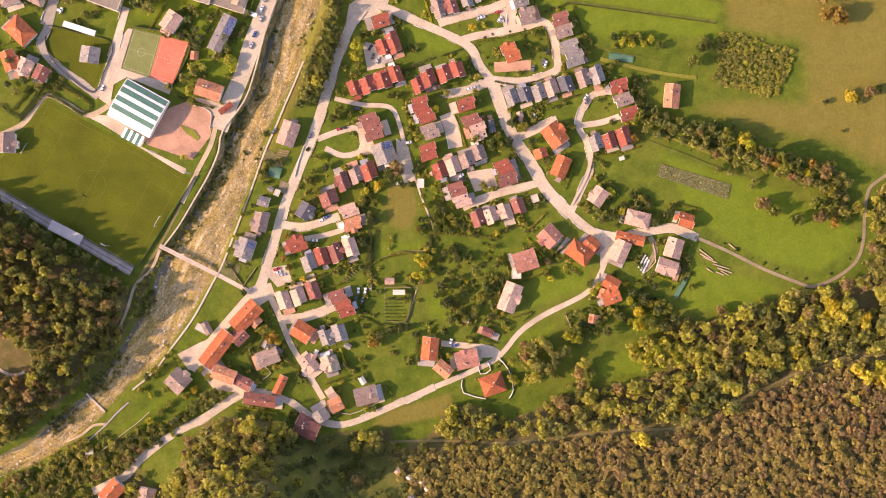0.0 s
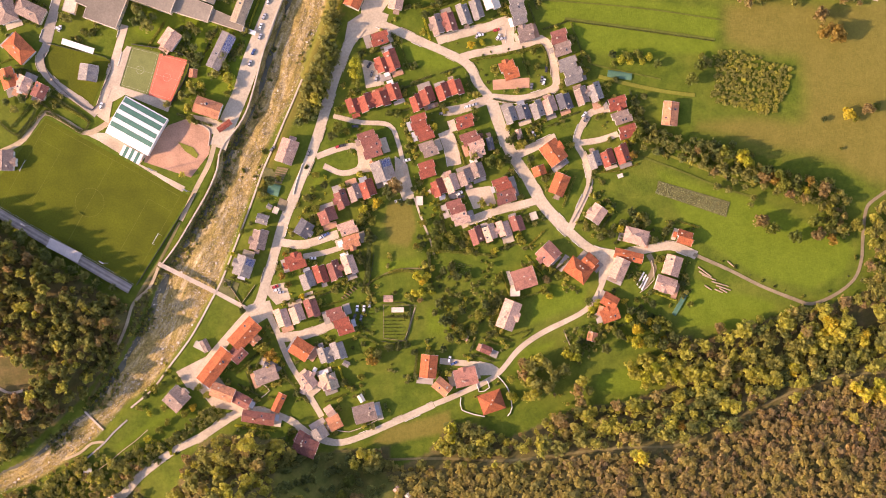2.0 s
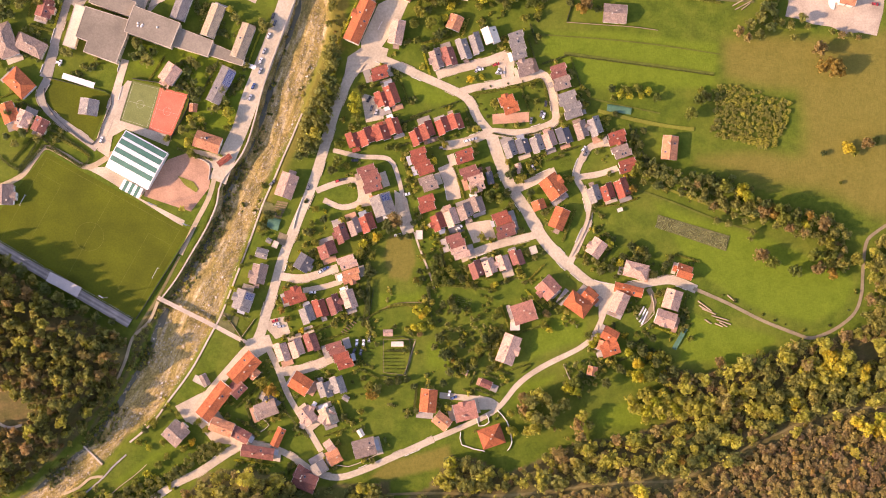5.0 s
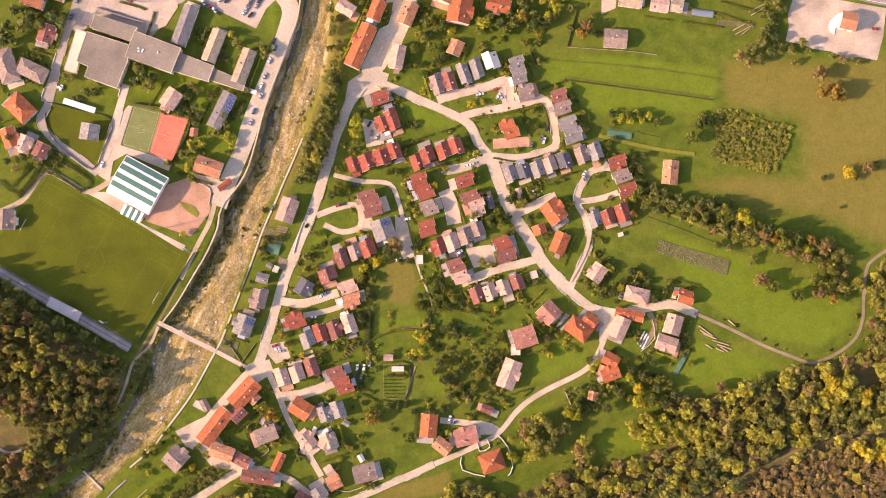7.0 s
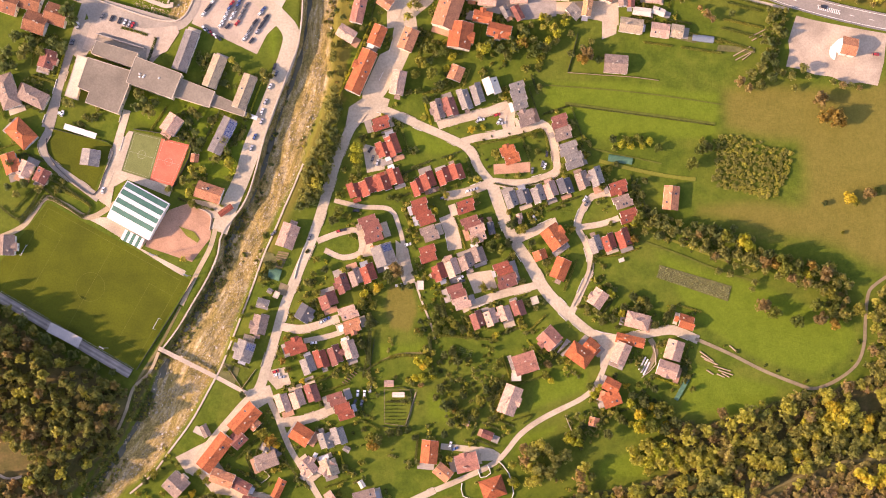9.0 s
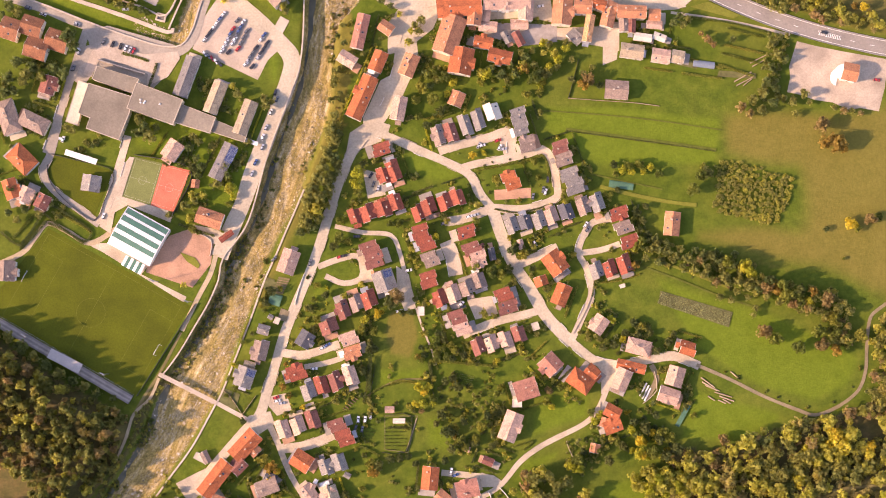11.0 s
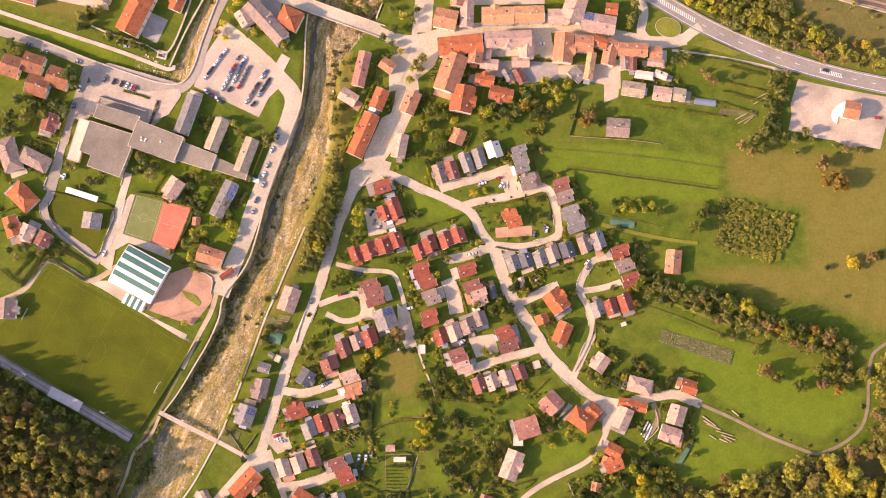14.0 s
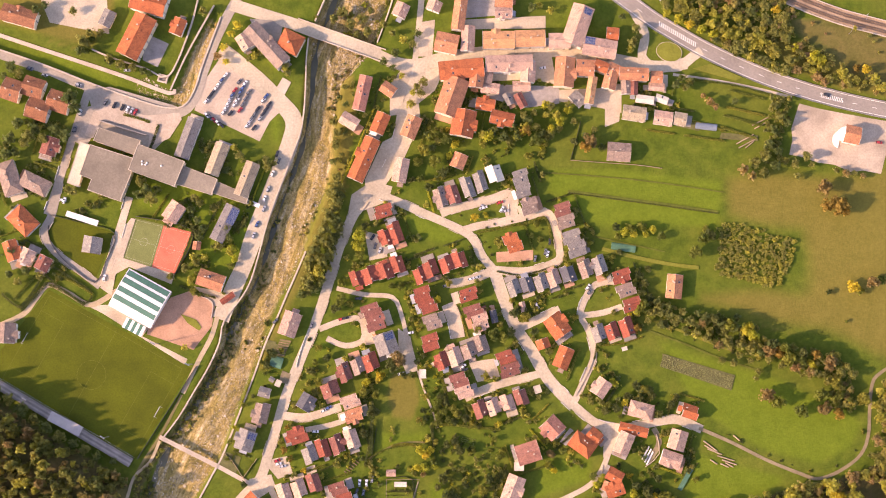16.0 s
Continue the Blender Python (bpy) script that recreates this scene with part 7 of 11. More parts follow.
def sports_hall():
    m, turn, ln, wd = frame_of([(-199.9, 111.8), (-173.2, 98.5), (-187.3, 74.7), (-213.7, 89.9)])
    h = thing("sports_hall", "sports hall with a white and green striped metal roof", "sports hall", pose(m.x, m.y, 0, 0, 0, turn))
    a, b = ln / 2, wd / 2
    part("wall", mesh_from("wall", *box_data(-a + 0.4, a - 0.4, -b + 0.4, b - 0.4, -0.3, 7.0), [PLASTER[0]]), h)
    bands = [(0.03, M_METAL_WHITE), (0.13, M_METAL_GREEN), (0.06, M_METAL_WHITE), (0.13, M_METAL_GREEN), (0.10, M_METAL_WHITE), (0.12, M_METAL_GREEN), (0.10, M_METAL_WHITE),
             (0.12, M_METAL_GREEN), (0.21, M_METAL_WHITE)]

    def arch(u):
        return 7.1 + 2.6 * (1 - (2 * u - 1) ** 2)
    u = 0.0
    for share, mat in bands:
        n = 4
        v = []
        for i in range(n + 1):
            k = u + share * i / n
            for x in (-a, a):
                v += [(x, b - 2 * b * k, arch(k)), (x, b - 2 * b * k, arch(k) - 0.2)]
        f = []
        for i in range(n):
            o = 4 * i
            f += [(o, o + 4, o + 6, o + 2), (o + 1, o + 3, o + 7, o + 5), (o, o + 1, o + 5, o + 4), (o + 2, o + 6, o + 7, o + 3)]
        f += [(0, 2, 3, 1), (4 * n, 4 * n + 1, 4 * n + 3, 4 * n + 2)]
        part("roof_panel", mesh_from("roof_panel", v, f, [mat]), h)
        u += share
    for s in (-1, 1):
        ends = [(s * a * 0.985, b - 2 * b * k / 12, arch(k / 12) - 0.2) for k in range(13)]
        part("gable_wall", mesh_from("gable_wall", ends + [(s * a * 0.985, -b, 6.9), (s * a * 0.985, b, 6.9)], [tuple(range(15)) if s < 0 else tuple(range(14, -1, -1))], [PLASTER[0]]), h)
        part("edge_trim", mesh_from("edge_trim", *joined(*[slab([(s * a - 0.25, b - 2 * b * k / 12, arch(k / 12) + 0.08), (s * a + 0.25, b - 2 * b * k / 12, arch(k / 12) + 0.08),
             (s * a + 0.25, b - 2 * b * (k + 1) / 12, arch((k + 1) / 12) + 0.08), (s * a - 0.25, b - 2 * b * (k + 1) / 12, arch((k + 1) / 12) + 0.08)][::s], 0.2) for k in range(12)]), [M_METAL_WHITE]), h)
    for i in range(7):
        for s in (-1, 1):
            part("window", WINDOW, h, m=pose(-a + (i + 0.5) * 2 * a / 7, s * (b - 0.4), 4.5, 0, 0, 0 if s > 0 else 180))


sports_hall()


def awning():
    m, turn, ln, wd = frame_of([(-202.4, 82.4), (-190.0, 75.7), (-192.7, 69.6), (-205.1, 75.5)])
    h = thing("awning", "striped white and green entrance awning on posts", "awning", pose(m.x, m.y, 0, 0, 0, turn))
    for i in range(7):
        x0 = -ln / 2 + i * ln / 7
        part("canopy_strip", mesh_from("canopy_strip", *slab([(x0, -wd / 2, 2.8), (x0 + ln / 7, -wd / 2, 2.8), (x0 + ln / 7, wd / 2, 3.3), (x0, wd / 2, 3.3)], 0.08), [(M_METAL_WHITE, M_METAL_GREEN)[i % 2]]), h)
    for sx in (-1, 1):
        for sy in (-1, 1):
            part("post", mesh_from("post", *box_data(sx * ln * 0.45 - 0.06, sx * ln * 0.45 + 0.06, sy * wd * 0.42 - 0.06, sy * wd * 0.42 + 0.06, 0, 2.8), [M_STEEL]), h)


awning()


# ---- chapel ----
def chapel():
    p, q = [(252.1, 204.0), (262.0, 201.9)]
    turn = math.degrees(math.atan2(q[1] - p[1], q[0] - p[0]))
    h = house((p[0] + q[0]) / 2, (p[1] + q[1]) / 2, turn, math.dist(p, q), 11.5, 7.0, "orange", pitch=26, label="small white chapel with an orange tiled roof", name="chapel", category="chapel", chimneys=0)
    for c in h.children:
        if c.name.startswith("wall"):
            c.data.materials[0] = PLASTER[0]
    a = math.dist(p, q) / 2
    k = 14
    ring = [(-a + 0.6 - 4.2 * math.sin(i * math.pi / k), 4.2 * math.cos(i * math.pi / k)) for i in range(k + 1)]
    part("apse", mesh_from("apse", *slab([(x, y, 5.2) for x, y in ring], 5.5), [PLASTER[0]]), h, "rounded white apse")
    part("apse_roof", mesh_from("apse_roof", [(x * 1.02, y * 1.06, 5.21) for x, y in ring] + [(-a + 0.6, 0, 6.4)], [(i, i + 1, k + 1) for i in range(k)], [M_METAL_WHITE]), h, "pale apse roof")
    ring = [(-a - 1 - 4.6 * math.sin(i * math.pi / k), -3.5 + 5.6 * math.cos(i * math.pi / k)) for i in range(k + 1)]
    part("terrace", mesh_from("terrace", *slab([(x, y, 0.6) for x, y in ring], 0.7), [PLASTER[0]]), h, "white paved terrace")


chapel()


# ---- bridges ----
def foot_bridge():
    p, q = Vector((-179.5, 6.8)), Vector((-142.9, -11.0))
    d = q - p
    h = thing("foot_bridge", "narrow concrete footbridge over the river", "bridge", pose(p.x, p.y, 0, 0, 0, math.degrees(math.atan2(d.y, d.x))))
    part("deck", mesh_from("deck", *box_data(0, d.length, -1.3, 1.3, 0.35, 0.75), [M_CONCRETE]), h)
    for s in (-1, 1):
        part("railing", mesh_from("railing", *joined(box_data(0, d.length, s * 1.25 - 0.06, s * 1.25 + 0.06, 1.75, 1.85),
             *[box_data(i * d.length / 24 - 0.05, i * d.length / 24 + 0.05, s * 1.25 - 0.05, s * 1.25 + 0.05, 0.75, 1.75) for i in range(25)]), [M_CONCRETE]), h)
    for k in (0.0, 0.45, 1.0):
        part("pier", mesh_from("pier", *box_data(k * d.length - 0.6, k * d.length + 0.6, -1.1, 1.1, -8.5, 0.35), [M_CONCRETE]), h)


foot_bridge()
road("path", [(-142.9, -11.0), (-133.5, -15.9), (-122.7, -21.5)], 2.6, M_CONCRETE, "pale concrete ramp to the footbridge", "path")


def road_bridge():
    p, q = Vector((-96.5, 271.0)), Vector((-45.1, 253.0))
    d = q - p
    h = thing("road_bridge", "concrete road bridge with pale parapets over the river", "bridge", pose(p.x, p.y, 0, 0, 0, math.degrees(math.atan2(d.y, d.x))))
    part("deck", mesh_from("deck", *box_data(0, d.length, -4.2, 4.2, -0.9, 0.04), [M_CONCRETE]), h)
    for s in (-1, 1):
        part("parapet", mesh_from("parapet", *box_data(-3, d.length + 3, s * 4.1 - 0.25, s * 4.1 + 0.25, -0.5, 1.1), [M_CONCRETE]), h)
    for k in (0.02, 0.5, 0.98):
        part("pier", mesh_from("pier", *box_data(k * d.length - 0.7, k * d.length + 0.7, -4.0, 4.0, -8.5, -0.9), [M_CONCRETE]), h)


road_bridge()
patch("yard", [(-107.1, 237.2), (-101.5, 234.1), (-105.7, 225.8), (-111.0, 230.2)], M_CONCRETE, "pale concrete platform beside the long house", "yard")


def weir():
    p, q = Vector((-225.7, -87.2)), Vector((-213.7, -98.8))
    d = q - p
    h = new("weir", mesh_from("weir", *box_data(0, d.length, -0.6, 0.6, -4.0, -1.9), [M_CONCRETE]))
    h.matrix_basis = pose(p.x, p.y, 0, 0, 0, math.degrees(math.atan2(d.y, d.x)))
    tagged(h, "low concrete weir sill across the river", "weir", kind="structure")


weir()


# ---- football ground ----
CORNERS = [(-251.6, 95.4), (-165.9, 48.8), (-197.2, -3.8), (-281.9, 40.8)]
F_M, F_TURN, F_L, F_W = frame_of(CORNERS)
TURF_Z = TURF.data.vertices[0].co.z + 0.02


def pitch_line(x0, y0, x1, y1):
    m = pose(F_M.x, F_M.y, TURF_Z, 0, 0, F_TURN)
    p, q = m @ Vector((x0, y0, 0)), m @ Vector((x1, y1, 0))
    d = math.degrees(math.atan2(q.y - p.y, q.x - p.x))
    ob = new("pitch_marking", mesh_from("pitch_marking", *box_data(0, (q - p).length, -0.09, 0.09, -0.012, 0.0), [M_CHALK]))
    ob.matrix_basis = pose(p.x, p.y, TURF_Z, 0, 0, d)
    tagged(ob, "faint worn white line on the turf", "marking", kind="structure")


for s in (-1, 1):
    pitch_line(-F_L / 2, s * F_W / 2, F_L / 2, s * F_W / 2)
    pitch_line(s * F_L / 2, -F_W / 2, s * F_L / 2, F_W / 2)
    pitch_line(s * (F_L / 2 - 16.5), -20, s * (F_L / 2 - 16.5), 20)
    for k in (-20, 20):
        pitch_line(s * F_L / 2, k, s * (F_L / 2 - 16.5), k)
pitch_line(0, -F_W / 2, 0, F_W / 2)


def ring_mark(x, y, r, w, z, mat, name, label):
    k = 40
    v = [(q * math.cos(i * math.tau / k), q * math.sin(i * math.tau / k), 0) for i in range(k) for q in (r - w, r + w)]
    ob = new(name, mesh_from(name, v, [(2 * i, 2 * i + 1, (2 * i + 3) % (2 * k), (2 * i + 2) % (2 * k)) for i in range(k)], [mat]))
    ob.matrix_basis = pose(x, y, z)
    tagged(ob, label, "marking", kind="structure")


ring_mark(F_M.x, F_M.y, 9.15, 0.09, TURF_Z + 0.004, M_CHALK, "pitch_marking", "faint worn centre circle on the turf")


def goal(x, side):
    m = pose(F_M.x, F_M.y, TURF_Z, 0, 0, F_TURN) @ pose(x, 0, 0, 0, 0, 0 if side > 0 else 180)
    h = thing("football_goal", "white metal football goal on the pitch", "goal", m, "football goals")
    for s in (-1, 1):
        part("post", mesh_from("post", *box_data(-0.08, 0.08, s * 3.66 - 0.08, s * 3.66 + 0.08, 0, 2.44), [M_METAL_WHITE]), h)
        part("stay", mesh_from("stay", *slab([(0, s * 3.66 - 0.04, 2.44), (1.6, s * 3.66 - 0.04, 0.05), (1.6, s * 3.66 + 0.04, 0.05), (0, s * 3.66 + 0.04, 2.44)], 0.08), [M_METAL_WHITE]), h)
    part("crossbar", mesh_from("crossbar", *box_data(-0.1, 0.1, -3.74, 3.74, 2.36, 2.52), [M_METAL_WHITE]), h)


goal(F_L / 2 - 0.2, 1)
goal(-F_L / 2 + 0.2, -1)


def floodlight(x, y, turn, height=18.5):
    h = thing("floodlight_mast", "tall steel floodlight mast beside the pitch", "floodlight", pose(x, y, 0, 0, 0, turn), "floodlight masts")
    part("pole", mesh_from("pole", *trunk_data(0.3, height, 0, random.Random(2)), [M_STEEL]), h)
    part("crossarm", mesh_from("crossarm", *box_data(-1.6, 1.6, -0.12, 0.12, height - 0.2, height), [M_STEEL]), h)
    for k in (-1.3, -0.45, 0.45, 1.3):
        part("lamp_head", mesh_from("lamp_head", *box_data(k - 0.35, k + 0.35, 0.1, 0.6, height - 0.3, height + 0.3), [M_METAL_BLUE]), h)


floodlight(*(-212.1, 6.8), F_TURN)
floodlight(*(-261.4, 30.0), F_TURN)
floodlight(*(-182.2, 65.5), F_TURN + 180)
floodlight(*(-160.7, 52.8), F_TURN + 180)


def grandstand():
    p, q = Vector((-284.8, 43.4)), Vector((-196.0, -6.9))
    d = q - p
    h = thing("grandstand", "long stepped concrete terrace beside the pitch", "grandstand", pose(p.x, p.y, 0, 0, 0, math.degrees(math.atan2(d.y, d.x))))
    for i in range(5):
        part("step", mesh_from("step", *box_data(0, d.length, -1.15 * (i + 1), -1.15 * i, -0.2, 0.9 + 0.42 * i), [(M_CONCRETE_DARK, M_CONCRETE_MID)[i % 2]]), h)
    part("railing", mesh_from("railing", *joined(box_data(0, d.length, 0.9, 1.0, 1.0, 1.1), *[box_data(i * d.length / 40, i * d.length / 40 + 0.08, 0.9, 1.0, 0, 1.0) for i in range(41)]), [M_STEEL]), h)
    m, turn, ln, wd = frame_of([(-246.7, 22.7), (-226.8, 12.5), (-229.9, 7.1), (-250.1, 16.7)])
    r = thing("stand_roof", "grey sheet roof shelter over the stand", "shelter", pose(m.x, m.y, 0, 0, 0, turn))
    part("roof", mesh_from("roof", *slab([(-ln / 2, -wd / 2, 5.6), (ln / 2, -wd / 2, 5.6), (ln / 2, wd / 2, 6.2), (-ln / 2, wd / 2, 6.2)], 0.15), [M_ROOF_GREY]), r)
    for i in range(5):
        part("post", mesh_from("post", *box_data(-ln / 2 + i * ln / 4 - 0.1, -ln / 2 + i * ln / 4 + 0.1, -wd / 2 + 0.2, -wd / 2 + 0.4, 0, 5.6), [M_STEEL]), r)


grandstand()


def shelter(corners, label):
    m, turn, ln, wd = frame_of(corners)
    r = thing("shelter", label, "shelter", pose(m.x, m.y, 0, 0, 0, turn))
    part("roof", mesh_from("roof", *slab([(-ln / 2, -wd / 2, 2.7), (ln / 2, -wd / 2, 2.7), (ln / 2, wd / 2, 3.0), (-ln / 2, wd / 2, 3.0)], 0.12), [M_METAL_WHITE]), r)
    for i in range(5):
        for s in (-1, 1):
            part("post", mesh_from("post", *box_data(-ln / 2 + 0.2 + i * (ln - 0.4) / 4 - 0.06, -ln / 2 + 0.2 + i * (ln - 0.4) / 4 + 0.06, s * wd * 0.4 - 0.06, s * wd * 0.4 + 0.06, 0, 2.7), [M_STEEL]), r)


shelter([(-242.4, 149.4), (-222.1, 143.1), (-222.7, 139.4), (-243.1, 145.8)], "long white roofed bicycle shelter")
shelter([(-129.7, 158.5), (-119.6, 155.0), (-120.3, 152.4), (-130.5, 155.9)], "pale green glass bus shelter")


def court_line(p, q, z):
    d = Vector(q) - Vector(p)
    ob = new("court_marking", mesh_from("court_marking", *box_data(0, d.length, -0.06, 0.06, -0.02, 0), [M_LINE_SOFT]))
    ob.matrix_basis = pose(p[0], p[1], z, 0, 0, math.degrees(math.atan2(d.y, d.x)))
    tagged(ob, "painted line on the hard court", "marking", kind="structure")


for corners in ([(-197.7, 143.8), (-182.1, 140.0), (-188.7, 115.6), (-204.7, 120.5)], [(-179.5, 139.3), (-164.2, 135.4), (-174.2, 111.8), (-186.6, 115.3)]):
    m, turn, ln, wd = frame_of(corners)
    for i in range(4):
        court_line(corners[i], corners[(i + 1) % 4], 0.75)
    a, b = (Vector(corners[0]) + Vector(corners[3])) / 2, (Vector(corners[1]) + Vector(corners[2])) / 2
    court_line(a, b, 0.75)
    c = (a + b) / 2
    ring_mark(c.x, c.y, 2.5, 0.06, 0.75, M_LINE_SOFT, "court_marking", "painted circle on the hard court")


# ---- fields and gardens ----
forest("orchard", [(171.5, 143.7), (179.8, 147.4), (221.3, 136.2), (219.8, 124.5), (213.2, 106.4), (204.9, 105.6), (168.9, 115.0), (172.9, 124.1)], 2.3, 1.1, 1.9, [0.3, 0.42, 0.52, 0.6, 0.66], "young orchard plot in a dry meadow", 8, tall=0.65, scrub=True, keep=0.95)


def crop_rows(name, corners, pitch_m, gap, size, mat, label):
    """Low plants in rows over a quadrangle."""
    rng = np.random.default_rng(int(abs(corners[0][0]) * 10))
    m, turn, ln, wd = frame_of(corners)
    t0 = crown_arrays(rng, 1.0, 1.0, 4, 22, 0.6)
    out = []
    c, s = math.cos(radians(turn)), math.sin(radians(turn))
    for y in np.arange(-wd / 2 + 0.3, wd / 2, pitch_m):
        for x in np.arange(-ln / 2, ln / 2, gap):
            if rng.random() < 0.1:
                continue
            k = size * rng.uniform(0.6, 1.2)
            px, py = x + rng.normal() * 0.1, y + rng.normal() * 0.08
            out.append(t0 * k + np.array([m.x + c * px - s * py, m.y + s * px + c * py, 0.02]))
    tagged(new(name, quads_mesh(name, np.concatenate(out), mat)), label, "crop", kind="stuff")


patch("vegetable_bed", [(136.8, 62.8), (182.7, 49.6), (180.2, 39.9), (135.7, 54.5)], M_SOIL, "bare soil of a vegetable field", "field")
crop_rows("cabbages", [(137.5, 62.1), (182.0, 49.2), (179.8, 40.6), (136.4, 54.9)], 1.0, 0.85, 0.8, LEAF_PALE, "pale grey-green cabbages planted in rows")
crop_rows("vegetables", [(-36.2, -23.9), (-21.9, -23.7), (-23.5, -39.0), (-37.1, -39.1)], 2.2, 0.7, 0.55, LEAF["dark"], "green vegetables in garden rows")
patch("vegetable_bed", [(-106.3, 67.3), (-99.8, 65.2), (-102.6, 58.4), (-108.4, 60.1)], M_SOIL, "dug soil of a garden plot", "garden bed")
crop_rows("vegetables", [(-106.0, 66.6), (-100.5, 64.8), (-103.0, 59.1), (-107.7, 60.5)], 1.3, 0.7, 0.35, LEAF["green"], "green vegetables in garden rows")
patch("vegetable_bed", [(-113.6, 69.0), (-107.8, 67.3), (-110.5, 60.8), (-116.3, 62.9)], M_SOIL, "dug soil of a garden plot", "garden bed")
patch("vegetable_bed", [(147.3, 212.5), (161.9, 209.7), (160.4, 205.3), (145.9, 208.1)], M_SOIL, "dug soil of a garden plot", "garden bed")
crop_rows("vegetables", [(148.1, 211.8), (161.1, 209.0), (160.0, 206.1), (146.6, 208.5)], 1.3, 0.7, 0.4, LEAF["green"], "green vegetables in garden rows")
patch("vegetable_bed", [(174.5, 204.4), (198.1, 202.8), (198.1, 199.2), (173.4, 200.4)], M_SOIL, "dug soil of a garden plot", "garden bed")
crop_rows("vegetables", [(11.1, 9.3), (19.3, 7.6), (17.2, 0.5), (8.6, 2.5)], 1.3, 0.7, 0.45, LEAF_PALE, "pale leafy vegetables in a garden")
crop_rows("vegetables", [(25.4, 4.1), (36.2, 2.1), (34.4, -6.5), (23.7, -3.8)], 1.6, 0.8, 0.5, LEAF["dark"], "dark leafy vegetables in a garden")
crop_rows("vegetables", [(71.5, 101.4), (80.5, 104.4), (82.4, 97.2), (74.1, 94.2)], 1.6, 0.8, 0.4, LEAF["green"], "green vegetables in garden rows")
crop_rows("vegetables", [(-61.9, -65.2), (-54.0, -66.9), (-55.4, -75.1), (-63.3, -72.3)], 1.6, 0.8, 0.45, LEAF["dark"], "dark leafy vegetables in a garden")


def tunnel(corners, radius, mat, label, name, category):
    """A long half-round cover on the ground."""
    m, turn, ln, wd = frame_of(corners)
    k = 8
    v = [(x, wd / 2 * math.cos(i * math.pi / k), radius * math.sin(i * math.pi / k)) for x in (-ln / 2, ln / 2) for i in range(k + 1)]
    f = [(i, i + 1, k + 2 + i, k + 1 + i) for i in range(k)] + [tuple(range(k, -1, -1)), tuple(range(k + 1, 2 * k + 2))]
    ob = new(name, mesh_from(name, v, f, [mat]))
    ob.matrix_basis = pose(m.x, m.y, 0.02, 0, 0, turn)
    return tagged(ob, label, category)


tunnel([(158.2, 211.5), (172.0, 209.8), (171.3, 205.4), (157.8, 206.8)], 2.2, M_METAL_BLUE, "blue-grey plastic garden greenhouse tunnel", "greenhouse", "greenhouse")
tunnel([(152.5, -6.8), (155.0, -8.2), (150.0, -23.9), (147.5, -22.5)], 1.2, M_POOL, "long green tarpaulin covering stacked bales", "tarpaulin", "tarpaulin")
tunnel([(104.6, 133.6), (120.2, 130.9), (119.1, 126.9), (103.9, 128.2)], 1.0, M_POOL, "low green net tunnel on the meadow", "net_tunnel", "net")
tunnel([(-109.8, 59.4), (-102.6, 57.3), (-104.6, 50.1), (-112.2, 52.2)], 2.0, M_POOL, "green net covered garden frame", "greenhouse", "greenhouse")


def log(p, q, r, mat, label="pale felled log lying on the grass"):
    p, q = Vector((*p, r)), Vector((*q, r))
    k = 8
    m = (q - p).to_track_quat("Z", "Y").to_matrix()
    v = [tuple(o + m @ Vector((r * (1 - 0.15 * e) * math.cos(i * math.tau / k), r * (1 - 0.15 * e) * math.sin(i * math.tau / k), 0))) for e, o in enumerate((p, q)) for i in range(k)]
    f = [(i, (i + 1) % k, k + (i + 1) % k, k + i) for i in range(k)] + [tuple(range(k - 1, -1, -1)), tuple(range(k, 2 * k))]
    tagged(new("log", mesh_from("log", v, f, [mat])), label, "log", "felled logs")


for a, b in zip([(162.5, 8.2), (163.2, 5.4), (165.0, 3.3), (171.1, -0.9), (174.0, -3.4), (173.2, -5.9), (181.2, 12.0), (166.8, -3.5), (176.1, -5.2)], [(171.1, 1.9), (172.5, 0.1), (174.0, -0.2), (181.8, -4.0), (183.2, -6.5), (178.2, -8.0), (185.4, 8.5), (171.1, -6.3), (181.1, -8.0)]):
    log(a, b, 0.45, M_TIMBER)
for a, b in zip([(184.3, 197.2), (185.7, 194.6), (190.1, 194.7), (194.5, 209.4), (196.0, 207.2)], [(195.2, 203.5), (196.6, 200.6), (195.5, 199.1), (204.7, 214.6), (204.0, 211.7)]):
    log(a, b, 0.4, M_TIMBER, "long pale timber beam lying on the grass")
for a, b in zip([(123.9, -3.9), (125.3, -5.6), (126.7, -7.1)], [(128.2, 4.4), (129.6, 2.9), (130.7, 1.2)]):
    log(a, b, 0.6, M_METAL_WHITE, "white wrapped pile beside the house")

# ---- main road markings, railway ----
MAIN = curve_points([(96.3, 303.2), (111.0, 292.2), (129.3, 278.7), (147.5, 267.7), (169.3, 255.8), (202.1, 241.4), (238.3, 229.7), (281.1, 220.2), (329.0, 213.4)], 3.0)


def beside(line, off):
    out = []
    for i, (x, y) in enumerate(line):
        a, b = line[max(i - 1, 0)], line[min(i + 1, len(line) - 1)]
        d = Vector((b[0] - a[0], b[1] - a[1])).normalized()
        out.append((x - d.y * off, y + d.x * off))
    return out


def stripe(pts, width, z, label="white painted road line"):
    tagged(new("road_marking", mesh_from("road_marking", *strip_data(pts, width, z), [M_LINE])), label, "road marking", kind="structure")


